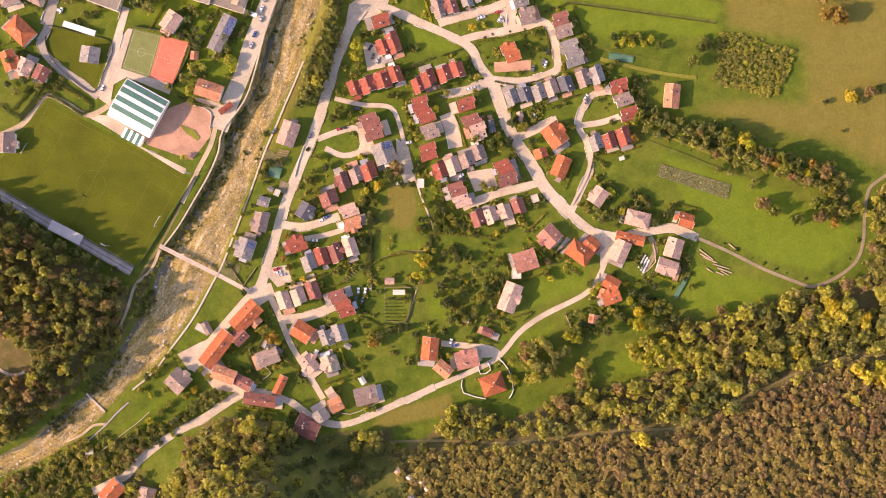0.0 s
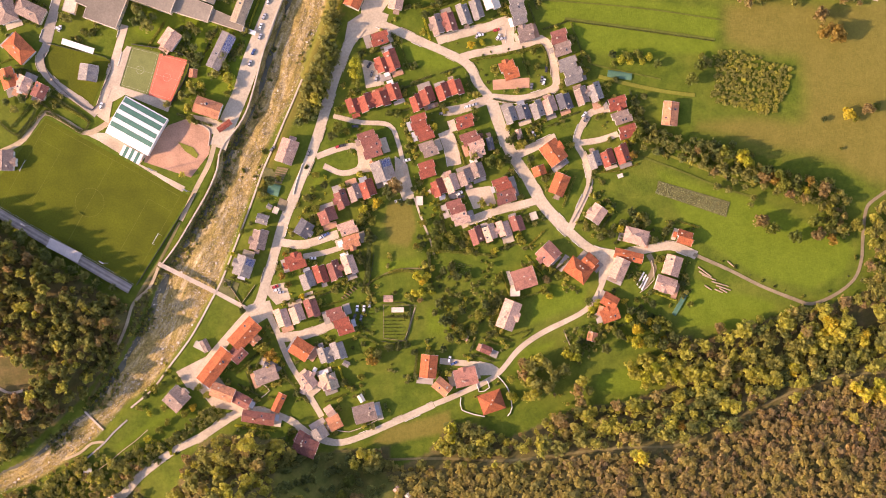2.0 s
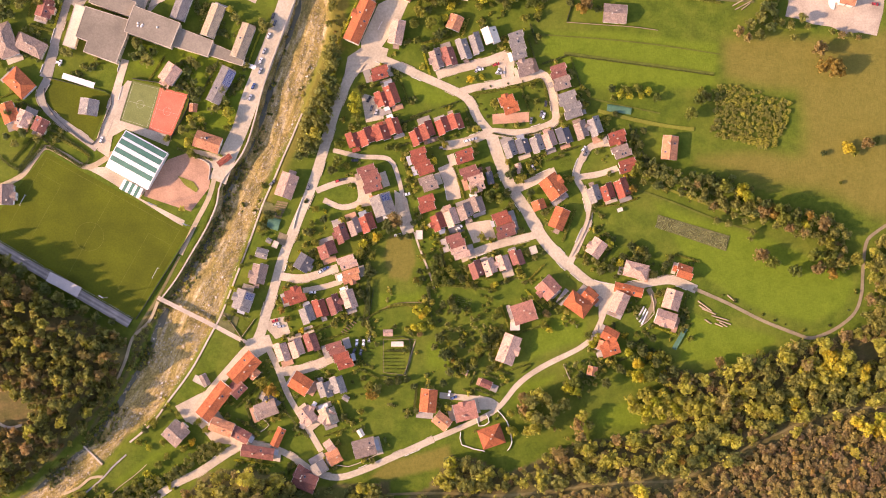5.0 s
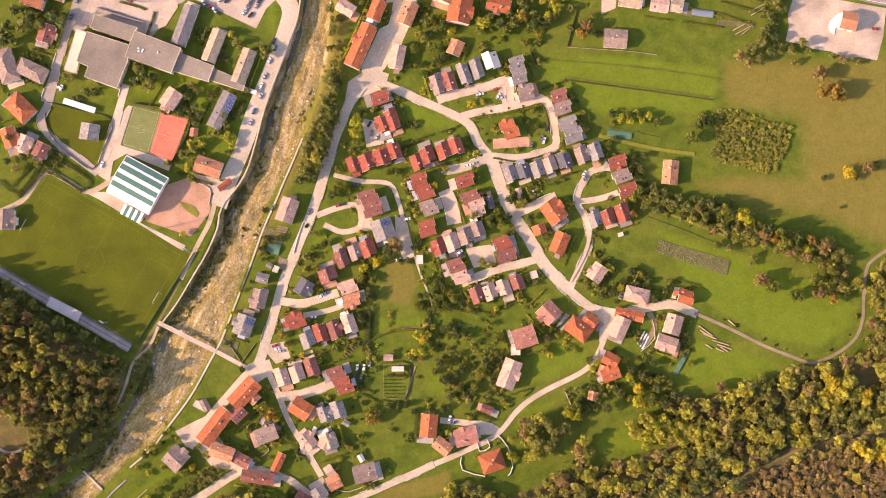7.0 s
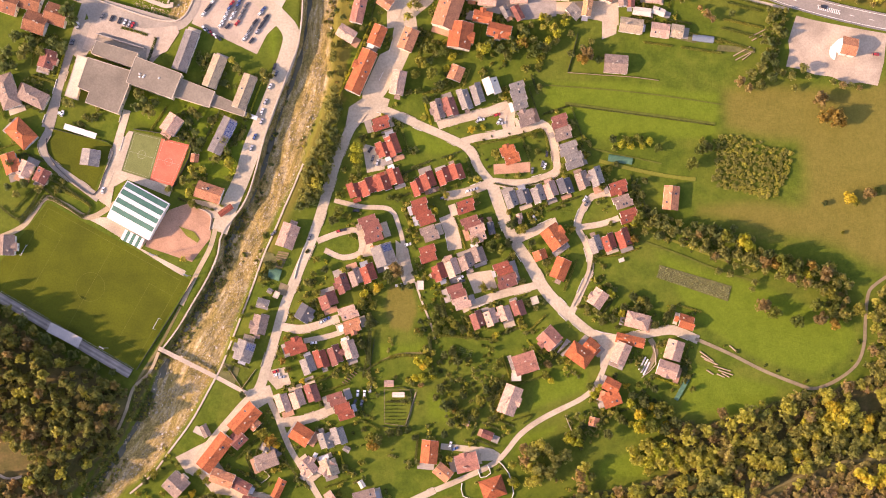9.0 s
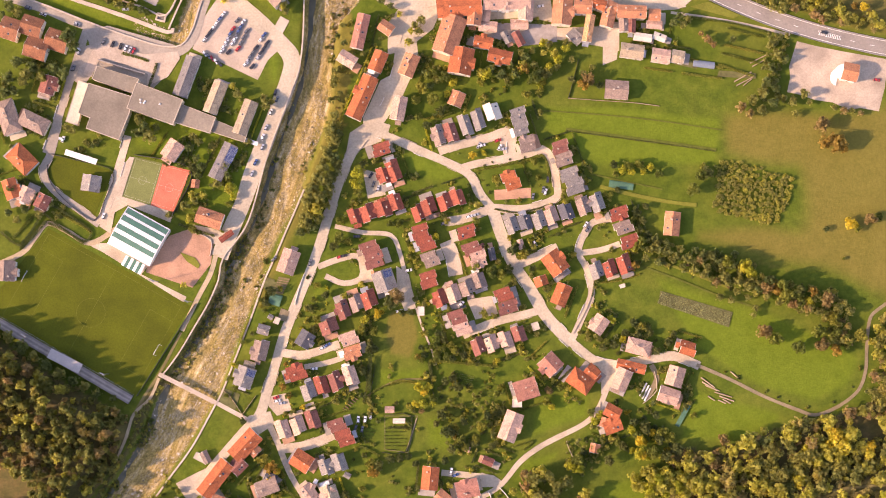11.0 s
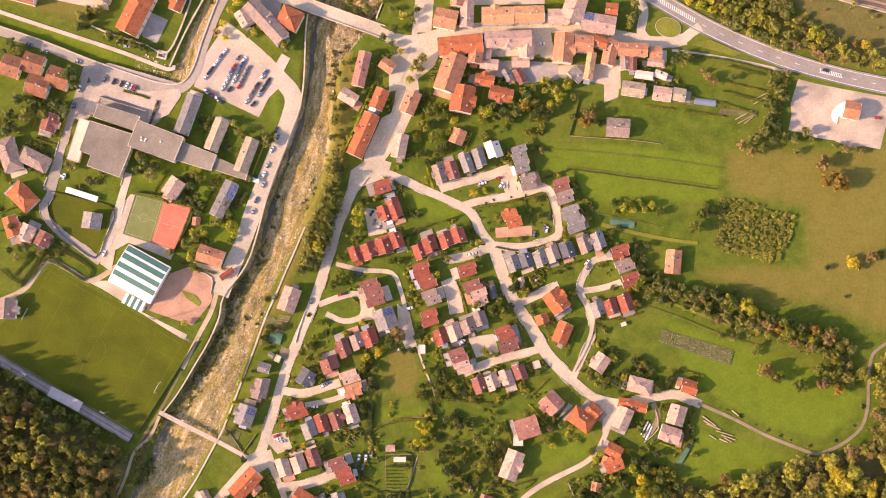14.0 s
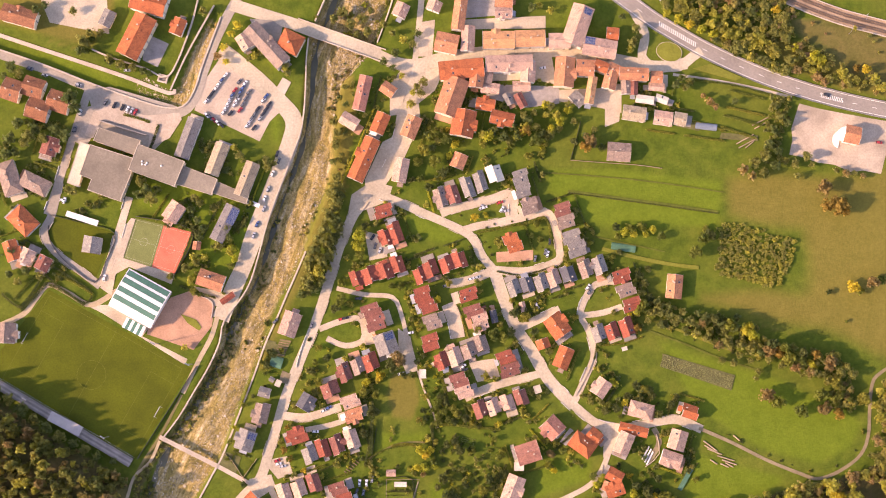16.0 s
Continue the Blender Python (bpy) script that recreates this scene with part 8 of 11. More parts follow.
for off in (-4.3, 4.3):
    stripe(beside(MAIN, off), 0.3, 0.5)
for off in (-0.15,):
    for i in range(2, len(MAIN) - 3, 4):
        if 127.6 < MAIN[i][0] < 160.3 or 233.7 < MAIN[i][0] < 256.9:
            continue
        stripe(beside(MAIN, off)[i:i + 2], 0.3, 0.5, "white dashed centre line")
for x0, x1 in ((133.6, 159.3), (237.7, 252.9)):
    run = [p for p in curve_points(MAIN, 3.3) if x0 < p[0] < x1]
    for off in (-1.25, 1.25):
        stripe(beside(run, off), 0.2, 0.5, "white line beside the hatched marking")
    for p, q in zip(beside(run, 1.2), beside(run, -1.2)[1:]):
        stripe([p, q], 0.6, 0.506, "white hatched road marking")
for off in (-5.4, 5.4):
    wall_along("guard_rail", beside(MAIN, off)[::3], 0.12, 0.0, 0.75, M_STEEL, "grey steel guard rail beside the road", "guard rail", kind="")
ISLAND_MID, ISLAND_EDGE = (141.3, 256.6), (149.3, 254.5)
island = [(ISLAND_MID[0] + 8.1 * math.cos(k * math.tau / 40) - 1.2 * math.sin(k * math.tau / 40), ISLAND_MID[1] + 6.4 * math.sin(k * math.tau / 40)) for k in range(40)]
patch("traffic_island", island, M_MOWN, "grassy traffic island", "traffic island", 0.62)
wall_along("kerb", island + island[:1], 0.2, 0, 0.65, M_CONCRETE, "pale kerb round the traffic island", "kerb")
patch("traffic_island", [(156.2, 245.7), (167.9, 249.1), (188.2, 240.5), (183.8, 238.2)], M_MOWN, "grassy wedge beside the main road", "traffic island", 0.62)

RAIL = curve_points([(195.3, 308.0), (217.1, 294.5), (249.9, 281.5), (281.9, 272.9), (329.9, 259.4)], 3.0)
for off in (-2.7, -1.25, 1.25, 2.7):
    pts = beside(RAIL, off)
    v, f = strip_data(pts, 0.16, 0.78)
    tagged(new("rail", mesh_from("rail", *joined((v, f), strip_data(pts, 0.3, 0.66)), [M_STEEL_RUST])), "worn steel rail on sleepers", "rail", kind="structure")
sleepers = []
for i, (x, y) in enumerate(curve_points([(195.3, 308.0), (217.1, 294.5), (249.9, 281.5), (281.9, 272.9), (329.9, 259.4)], 0.7)):
    for s in (-1.97, 1.97):
        sleepers.append((x, y, s))
pieces = []
for (x, y, s), (x2, y2, s2) in zip(sleepers, sleepers[2:]):
    d = Vector((x2 - x, y2 - y)).normalized()
    c = Vector((x - d.y * s, y + d.x * s))
    n = Vector((-d.y, d.x))
    pieces.append(slab([(*(c - n * 1.25 - d * 0.12), 0.64), (*(c - n * 1.25 + d * 0.12), 0.64), (*(c + n * 1.25 + d * 0.12), 0.64), (*(c + n * 1.25 - d * 0.12), 0.64)][::-1], 0.2))
tagged(new("sleepers", mesh_from("sleepers", *joined(*pieces), [M_WOOD])), "concrete and wooden sleepers on ballast", "sleepers", kind="stuff")
for off in (-5.0, 5.0):
    wall_along("railway_wall", beside(RAIL, off)[::3], 0.5, 0, 0.9, M_CONCRETE, "pale concrete wall beside the railway", "wall")


def catenary(x, y, turn):
    h = thing("catenary_mast", "grey steel railway catenary mast with an arm", "mast", pose(x, y, 0, 0, 0, turn), "catenary masts")
    part("pole", mesh_from("pole", *trunk_data(0.2, 8.0, 0, random.Random(2)), [M_STEEL]), h)
    part("arm", mesh_from("arm", *box_data(0, 4.5, -0.08, 0.08, 6.4, 6.6), [M_STEEL]), h)


catenary(*(268.2, 281.7), 250)
catenary(*(257.1, 269.7), 70)


# ---- plots by the canal, the school and the river ----
patch("yard", [(-211.2, 132.5), (-201.9, 145.2), (-199.0, 144.7), (-206.2, 119.6), (-188.6, 114.2), (-173.1, 109.8), (-175.1, 103.3), (-202.4, 114.1), (-210.6, 109.4), (-212.9, 95.6), (-220.4, 100.6), (-216.3, 104.7)], M_PAVING, "pale dusty paving between the courts and the hall", "yard")
# dark asphalt carries the shade between the two houses in its colour
patch("yard", [(-129.2, 275.3), (-114.5, 274.3), (-107.9, 270.0), (-110.1, 257.8), (-103.2, 246.2), (-107.2, 242.0), (-123.6, 263.3)], M_ASPHALT_DARK, "asphalt yard between two houses by the bridge, shade put into its grey", "yard")
patch("yard", [(-42.3, 196.0), (-31.4, 201.7), (-32.7, 188.6), (-37.4, 179.2), (-43.0, 169.9), (-53.1, 167.9), (-53.2, 171.6)], M_ASPHALT, "asphalt street edge beside the long house", "street")
patch("yard", [(-233.2, 198.2), (-228.2, 212.9), (-221.1, 218.5), (-193.7, 211.4), (-172.8, 213.5), (-171.2, 209.1), (-178.8, 196.9), (-192.4, 190.6), (-191.6, 198.6), (-206.2, 205.0), (-222.6, 208.2), (-227.7, 196.4)], M_CARPARK, "pale worn school forecourt", "yard")


def chamber():
    """A walled stone chamber, open above."""
    c = [Vector((*p, 0)) for p in [(-187.2, 238.8), (-179.7, 237.0), (-180.8, 231.9), (-188.3, 234.4)]]
    m = sum(c, Vector()) / 4
    h = thing("stone_chamber", "pale stone sluice chamber at the canal's corner", "sluice", pose(m.x, m.y, 0, 0, 0, -14))
    for x0, x1, y0, y1 in ((-3.2, 3.2, 1.6, 2.6), (-3.2, 3.2, -2.6, -1.6), (-3.2, -2.2, -1.6, 1.6), (2.2, 3.2, -1.6, 1.6)):
        part("chamber_wall", box_mesh("chamber_wall", M_CONCRETE, x0, x1, y0, y1, -0.3, 1.3, 0.05), h)
    part("floor", box_mesh("floor", M_CONCRETE_DARK, -2.2, 2.2, -1.6, 1.6, -0.3, 0.1), h)


chamber()
for x, y in [(-236.4, 258.5), (-232.5, 252.9), (-238.8, 254.1), (-221.1, 246.7), (-217.3, 245.5), (-212.3, 244.3), (-207.3, 242.4), (-202.2, 240.6), (-197.2, 238.7), (-192.2, 238.2), (-230.3, 260.5)]:
    tree(x, y, 2.1 + 0.9 * math.sin(x), "dark" if int(x) % 2 else "green", "canal bank trees")
for a, b in zip([(-36.9, -18.0), (-36.6, -39.0), (-22.1, -40.7), (-16.1, -17.8)], [(-36.9, -18.0), (-36.6, -39.0), (-22.1, -40.7), (-16.1, -17.8)][1:] + [(-36.9, -18.0), (-36.6, -39.0), (-22.1, -40.7), (-16.1, -17.8)][:1]):
    road("path", [a, ((a[0] + b[0]) / 2, (a[1] + b[1]) / 2), b], 0.3, M_DIRT, "narrow earth edging path of a vegetable plot", "path", lift=0.08)
patch("vegetable_bed", [(-105.3, 69.5), (-98.1, 68.3), (-102.8, 58.1), (-108.2, 59.2)], M_SOIL, "dug soil of a fenced garden plot", "garden bed")
for k in range(7):
    a, b, c, d = (Vector(p) for p in [(-105.3, 69.5), (-98.1, 68.3), (-102.8, 58.1), (-108.2, 59.2)])
    p, q = a.lerp(d, (k + 0.5) / 7), b.lerp(c, (k + 0.5) / 7)
    road("bean_row", [tuple(p), tuple(p.lerp(q, 0.5)), tuple(q)], 0.45, M_WOOD, "row of wooden bean frames in a garden", "garden row", lift=0.5)
wall_along("garden_wall", [(-89.2, 71.4), (-92.6, 61.2), (-94.9, 51.6)], 0.25, 0, 1.1, PLASTER[0], "low white garden wall along the street", "wall", step=6)
for line in ([(-139.3, -3.2), (-135.1, -6.1), (-126.0, -19.1)], [(-118.4, -5.9), (-127.2, -18.5)]):
    wall_along("fence", line, 0.18, 0, 1.2, M_TIMBER, "pale wooden fence round a river garden", "fence", kind="")
road("path", [(-185.1, -98.2), (-192.7, -105.2), (-201.8, -112.2), (-207.9, -117.7), (-218.5, -125.4), (-227.7, -131.7)], 0.5, M_PATH, "narrow pale path across a river lawn", "path")
wall_along("wall", [(-198.2, -92.2), (-206.6, -100.0), (-212.6, -106.9), (-224.8, -117.8)], 0.8, -3.5, 0.5, M_CONCRETE_MID, "rough pale stone bank wall above the weir", "wall")
road("path", [(-212.7, -106.2), (-220.3, -107.0), (-227.9, -113.2), (-237.1, -117.2)], 1.6, M_PATH, "trodden stony path down to the river", "path")
forest("scrub_bank", [(-277.6, -148.1), (-277.7, -141.0), (-257.9, -131.4), (-241.1, -122.3), (-225.9, -114.5), (-222.7, -123.7), (-213.5, -123.6), (-202.8, -118.1), (-186.0, -112.6), (-192.0, -126.5), (-211.7, -138.9), (-231.6, -147.7)], 3.6, 1.3, 3.0, [0.1, 0.3, 0.42, 0.66, 0.78, 0.84], "brown and olive scrub on the river bank", 16, keep=0.9, scrub=True, clear=[(LANE_SW, 3.6)])
forest("scrub_slope", [(-204.4, -115.9), (-192.2, -108.1), (-179.9, -106.4), (-161.6, -97.1), (-146.3, -90.8), (-135.7, -83.0), (-133.3, -86.1), (-146.3, -95.4), (-160.0, -105.5), (-179.8, -118.7), (-192.0, -123.4), (-201.2, -126.6)], 3.4, 1.2, 2.8, [0.05, 0.2, 0.36, 0.45, 0.6], "green bushes below the lane", 17, keep=0.7, scrub=True, clear=[(LANE_SW, 3.6)])

forest("garden_scrub", [(0.3, -6.8), (22.0, 0.6), (43.8, -8.8), (36.8, -32.9), (15.1, -40.4), (0.6, -33.3)], 3.6, 0.7, 1.9, [0.0, 0.1, 0.3, 0.45, 0.36], "low bushes and fruit trees in a rough garden", 31, keep=0.5, scrub=True, gaps=-0.1)
forest("garden_scrub", [(75.3, -32.6), (92.2, -27.6), (101.9, -41.9), (89.9, -56.4), (77.8, -49.4)], 3.4, 0.8, 2.2, [0.0, 0.1, 0.3, 0.45, 0.7], "overgrown bushes beside a barn", 32, keep=0.65, scrub=True, gaps=-0.15)
forest("garden_scrub", [(68.3, -71.0), (97.2, -70.7), (102.0, -82.6), (73.2, -85.3)], 3.2, 0.7, 2.0, [0.1, 0.3, 0.74, 0.84], "brown and green bushes at the edge of a wood", 33, keep=0.6, scrub=True, gaps=-0.2)

road("path", [(-179.9, 4.5), (-185.5, -8.6), (-195.2, -18.3), (-199.7, -32.8), (-206.5, -49.6)], 1.8, M_PATH, "trodden gravel path between wood and river", "path")

# ---- more fences, furrows and hedges ----
def fence(pts, label="dark wire fence round a plot", height=1.4):
    wall_along("fence", pts, 0.12, 0, height, M_FENCE, label, "fence", step=5, kind="")


hedge([(-255.3, 108.2), (-250.5, 113.1), (-237.1, 105.6), (-225.6, 97.2), (-229.6, 90.8), (-241.6, 97.5), (-255.3, 108.2)], 1.3, 1.6)
hedge([(-257.3, 107.2), (-262.6, 97.3), (-268.9, 88.8)], 1.8, 2.0)
hedge([(-282.3, 96.0), (-274.7, 89.6), (-269.4, 87.4)], 1.5, 1.8)
fence([(-253.5, 146.6), (-234.2, 142.1), (-212.0, 135.4), (-217.3, 116.8), (-223.8, 103.7), (-243.7, 118.0), (-253.0, 130.2), (-254.4, 140.0)])
fence([(-43.4, 14.1), (-46.1, -3.7), (-47.8, -7.3)])
fence([(-7.3, 14.5), (-8.6, 7.3), (-5.6, -6.9)])
fence([(-38.0, -17.9), (-20.5, -17.7), (-23.8, -40.4), (-38.5, -40.6)])
fence([(84.5, 210.8), (80.9, 196.1), (78.1, 185.8)])
wall_along("fence", [(78.1, 185.5), (98.4, 184.2), (120.1, 182.9), (136.4, 180.9)], 0.2, 0, 1.1, M_TIMBER, "pale wooden fence along the meadow", "fence", kind="")
fence([(-198.8, 146.4), (-162.5, 137.3), (-173.1, 108.9)], "tall wire fence round the court", 3.0)
fence([(-157.8, 51.7), (-193.5, -6.9)], "wire fence beside the pitch", 2.0)
road("furrow", [(76.7, 165.7), (105.7, 162.0), (138.3, 157.9), (172.6, 153.2)], 1.6, M_FURROW, "dark grassy furrow between meadow strips", "furrow")
road("furrow", [(58.5, 177.6), (98.4, 175.1), (134.6, 171.7), (176.3, 165.9)], 0.9, M_FURROW, "faint mowing line in the meadow", "furrow")
road("furrow", [(123.8, 78.5), (149.0, 69.7), (174.1, 59.9), (199.3, 52.2)], 1.2, M_FURROW, "faint wheel track in the meadow", "furrow")
road("furrow", [(131.0, 83.9), (156.2, 74.1), (181.3, 64.6)], 1.6, M_MOWN, "faint worn wheel track in the meadow", "furrow")
road("furrow", [(98.5, 128.8), (120.2, 123.6), (141.8, 119.5), (159.9, 117.5)], 2.4, M_MOWN, "worn mown strip in the meadow", "furrow")
road("furrow", [(91.3, 137.1), (113.0, 132.6), (138.2, 127.4)], 0.9, M_FURROW, "faint mowing line in the meadow", "furrow")
road("path", [(-48.6, -5.5), (-30.1, 4.3), (-11.5, 5.5)], 0.8, M_TRACK, "trodden garden path", "path")
hedge([(-251.9, 102.0), (-240.2, 96.3), (-229.9, 89.2)], 1.6, 1.8, "dark")
hedge([(-247.8, 109.3), (-233.1, 101.5), (-225.1, 96.5)], 1.4, 1.8, "green")
hedge([(-269.5, 85.6), (-261.8, 94.0), (-254.1, 103.4)], 1.6, 1.8, "dark")
hedge([(-274.4, 92.8), (-266.3, 101.9), (-257.9, 111.0)], 1.6, 1.6, "green")
hedge([(76.7, 164.6), (105.7, 160.9), (138.3, 156.8), (171.5, 152.4)], 0.7, 0.7, "dark")
hedge([(-4.5, 28.8), (-5.1, 18.1), (-5.8, 14.5)], 1.4, 2.0, "dark")
hedge([(19.0, 138.3), (30.5, 140.5), (42.4, 143.2), (55.1, 146.2), (60.9, 148.5), (64.5, 143.0), (66.0, 131.1)], 1.2, 1.3, "green")
hedge([(31.8, 113.7), (48.1, 111.7), (67.9, 117.3)], 1.0, 1.2, "dark")
hedge([(-161.2, 108.3), (-157.5, 104.7), (-141.1, 97.6)], 1.2, 1.6, "green")
hedge([(48.3, 61.6), (42.9, 72.3), (40.3, 77.7)], 1.0, 1.4, "green")
hedge([(93.6, 59.1), (95.1, 69.2), (92.9, 75.7)], 1.0, 1.2, "dark")
hedge([(98.7, 67.4), (113.0, 69.4), (123.8, 73.1)], 0.9, 1.0, "green")
for pts in ([(22.3, -64.3), (24.2, -72.2), (30.6, -69.6), (28.4, -64.3)], [(35.6, -62.0), (42.1, -69.5), (45.1, -82.0), (42.2, -87.4)], [(12.7, -75.9), (13.5, -84.1), (27.9, -87.9)]):
    wall_along("garden_wall", pts, 0.4, 0, 1.2, PLASTER[0], "white garden wall round a house plot", "wall", step=8)
for pts in ([(93.6, 61.3), (90.1, 51.2), (81.5, 35.0)], [(98.8, -7.7), (98.1, -14.8), (95.3, -21.9)], [(77.5, -32.7), (81.1, -41.6), (88.2, -52.1)], [(125.7, -8.5), (134.6, -0.2), (132.8, 12.2)], [(-70.5, -95.6), (-58.0, -98.4), (-40.1, -90.7)], [(-113.7, -77.1), (-108.4, -72.8), (-112.1, -69.2)]):
    wall_along("garden_wall", pts, 0.3, 0, 1.0, M_CONCRETE, "pale garden wall along a slope", "wall", step=6)

crop_rows("vegetables", [(2.2, -5.0), (21.9, -9.5), (19.5, -20.9), (-0.5, -16.8)], 2.6, 1.1, 0.6, LEAF["green"], "scattered green vegetables in an open garden")
crop_rows("vegetables", [(-51.3, -18.0), (-41.3, -17.9), (-42.5, -35.6), (-52.5, -34.0)], 2.2, 0.8, 0.5, LEAF["dark"], "dark green vegetables in garden rows")
road("path", [(-16.9, -19.1), (-19.7, -29.0), (-23.1, -39.7)], 0.5, M_PATH, "narrow gravel garden path", "path")
hedge([(-47.7, 14.1), (-48.0, 3.4), (-50.3, -8.7)], 1.4, 2.2, "dark")
hedge([(-50.3, -10.2), (-43.6, -2.3), (-30.1, 2.5), (-9.3, 4.8)], 1.0, 1.2, "green")
hedge([(-8.0, 18.0), (-7.1, 0.2)], 0.9, 1.6, "dark")
hedge([(-56.3, -40.0), (-51.0, -37.5), (-40.2, -42.7)], 1.2, 1.8, "green")
hedge([(43.6, -36.6), (56.1, -32.9), (50.7, -38.3)], 1.0, 1.4, "green")
for i in range(6):
    a, b = [(-63.5, -13.1), (-55.0, -5.2)]
    k = i / 6
    log((a[0] + (b[0] - a[0]) * k, a[1] + (b[1] - a[1]) * k), (a[0] + (b[0] - a[0]) * k + 2.4, a[1] + (b[1] - a[1]) * k - 1.6), 0.35, M_WOOD, "stacked brown firewood log in a garden")

for vx, vy in [(-194.2, 180.5), (-191.2, 179.5), (-191.9, 178.4), (-194.1, 178.7), (-181.9, 177.8)]:
    vent = thing("roof_vent", "pale domed vent on the school roof", "vent", pose(vx, vy, 9.16))
    bmv = bmesh.new()
    bmesh.ops.create_cone(bmv, cap_ends=True, segments=12, radius1=0.7, radius2=0.55, depth=0.5, matrix=Matrix.Translation((0, 0, 0.25)))
    me = bpy.data.meshes.new("curb")
    bmv.to_mesh(me)
    bmv.free()
    me.materials.append(M_METAL_WHITE)
    part("curb", me, vent)
    bmv = bmesh.new()
    bmesh.ops.create_uvsphere(bmv, u_segments=12, v_segments=6, radius=0.6, matrix=Matrix.Translation((0, 0, 0.42)) @ Matrix.Diagonal((1, 1, 0.5, 1)))
    me = bpy.data.meshes.new("dome")
    bmv.to_mesh(me)
    bmv.free()
    me.materials.append(M_METAL_WHITE)
    part("dome", me, vent)

for line in ([(157.2, 238.7), (183.8, 234.9), (205.2, 229.3)], [(178.3, 220.9), (201.8, 215.7)], [(176.4, 215.4), (200.0, 209.4)], [(174.6, 208.0), (196.3, 201.0)], [(156.4, 211.5), (176.4, 205.5)], [(180.1, 232.0), (201.9, 226.3)], [(150.9, 202.3), (176.3, 198.9)]):
    hedge(line, 1.5, 1.6, "green")
forest("hedge_belt", [(203.8, 228.5), (220.1, 228.0), (218.2, 217.7), (211.7, 184.7), (199.8, 184.6), (202.5, 212.0)], 3.0, 1.2, 2.6, [0.05, 0.25, 0.36, 0.5, 0.6], "overgrown green hedge belt beside the gravel lot", 15, keep=0.85, scrub=True)

hedge([(-46.4, 18.4), (-46.8, -0.9)], 2.2, 3.4, "dark")
hedge([(-9.4, 15.5), (-7.2, 5.6)], 1.6, 2.6, "dark")
hedge([(-8.7, 17.0), (12.8, 15.7), (34.3, 13.8)], 1.6, 1.8, "green")
hedge([(-33.6, 2.8), (-24.7, 4.3), (-18.6, 3.0)], 1.6, 1.8, "green")
hedge([(-162.5, 136.2), (-166.5, 124.5), (-170.9, 110.7)], 1.2, 2.2, "dark")
hedge([(-169.0, 102.1), (-159.1, 98.5), (-147.2, 95.0)], 1.4, 1.8, "dark")

hedge([(-208.0, 211.9), (-199.6, 209.8), (-191.9, 207.3)], 1.6, 1.0, "green")
hedge([(-186.0, 205.2), (-188.6, 196.4), (-190.6, 190.5)], 1.6, 1.6, "dark")

hedge([(-113.4, 60.0), (-116.8, 50.0)], 1.0, 1.4, "green")
hedge([(-123.9, 42.0), (-129.3, 26.9)], 1.0, 1.4, "green")
hedge([(-133.8, -1.0), (-123.0, -5.1)], 1.0, 1.2, "dark")
hedge([(-130.3, 4.4), (-134.4, -8.8)], 0.8, 1.2, "green")
crop_rows("vegetables", [(-112.6, 55.7), (-104.0, 53.7), (-106.0, 47.2), (-113.9, 49.3)], 1.4, 0.7, 0.45, LEAF["green"], "green vegetables in garden rows")
crop_rows("vegetables", [(-125.8, -6.2), (-118.6, -8.7), (-121.0, -15.8), (-127.9, -13.0)], 1.4, 0.7, 0.4, LEAF["dark"], "dark leafy vegetables in a garden")

# ---- gardens: hedges, terraces, low walls, shrubs between the houses ----
yard_rng = random.Random(17)
VILLAGE = [(-71.8, 165.4), (-46.4, 162.0), (4.1, 188.1), (62.1, 184.9), (91.3, 141.5), (123.8, 116.4), (122.0, 73.1), (98.7, 58.5), (163.3, 34.0), (159.6, -16.0), (116.7, -34.1), (91.8, -41.5), (42.0, -66.7), (6.5, -84.6), (-50.2, -99.2), (-127.7, -135.0), (-170.4, -128.4), (-153.6, -86.1), (-122.7, -22.2), (-102.2, 35.0), (-81.4, 85.5)]
OLD_TOWN = [(-71.2, 243.9), (-34.9, 255.4), (140.1, 246.2), (154.7, 231.7), (147.3, 207.7), (74.6, 230.8), (45.7, 204.8), (-5.0, 193.3), (-37.5, 182.0), (-62.6, 167.1), (-74.0, 196.2)]
SCHOOL = [(-294.0, 207.2), (-239.5, 207.8), (-141.2, 194.0), (-119.2, 183.2), (-132.5, 121.2), (-164.7, 106.4), (-262.1, 105.5), (-291.4, 119.7)]
QUARTERS = [VILLAGE, OLD_TOWN, SCHOOL]


def in_quarters(x, y):
    r = np.zeros(np.shape(x), bool)
    for poly in QUARTERS:
        r |= inside(x, y, poly)
    return r


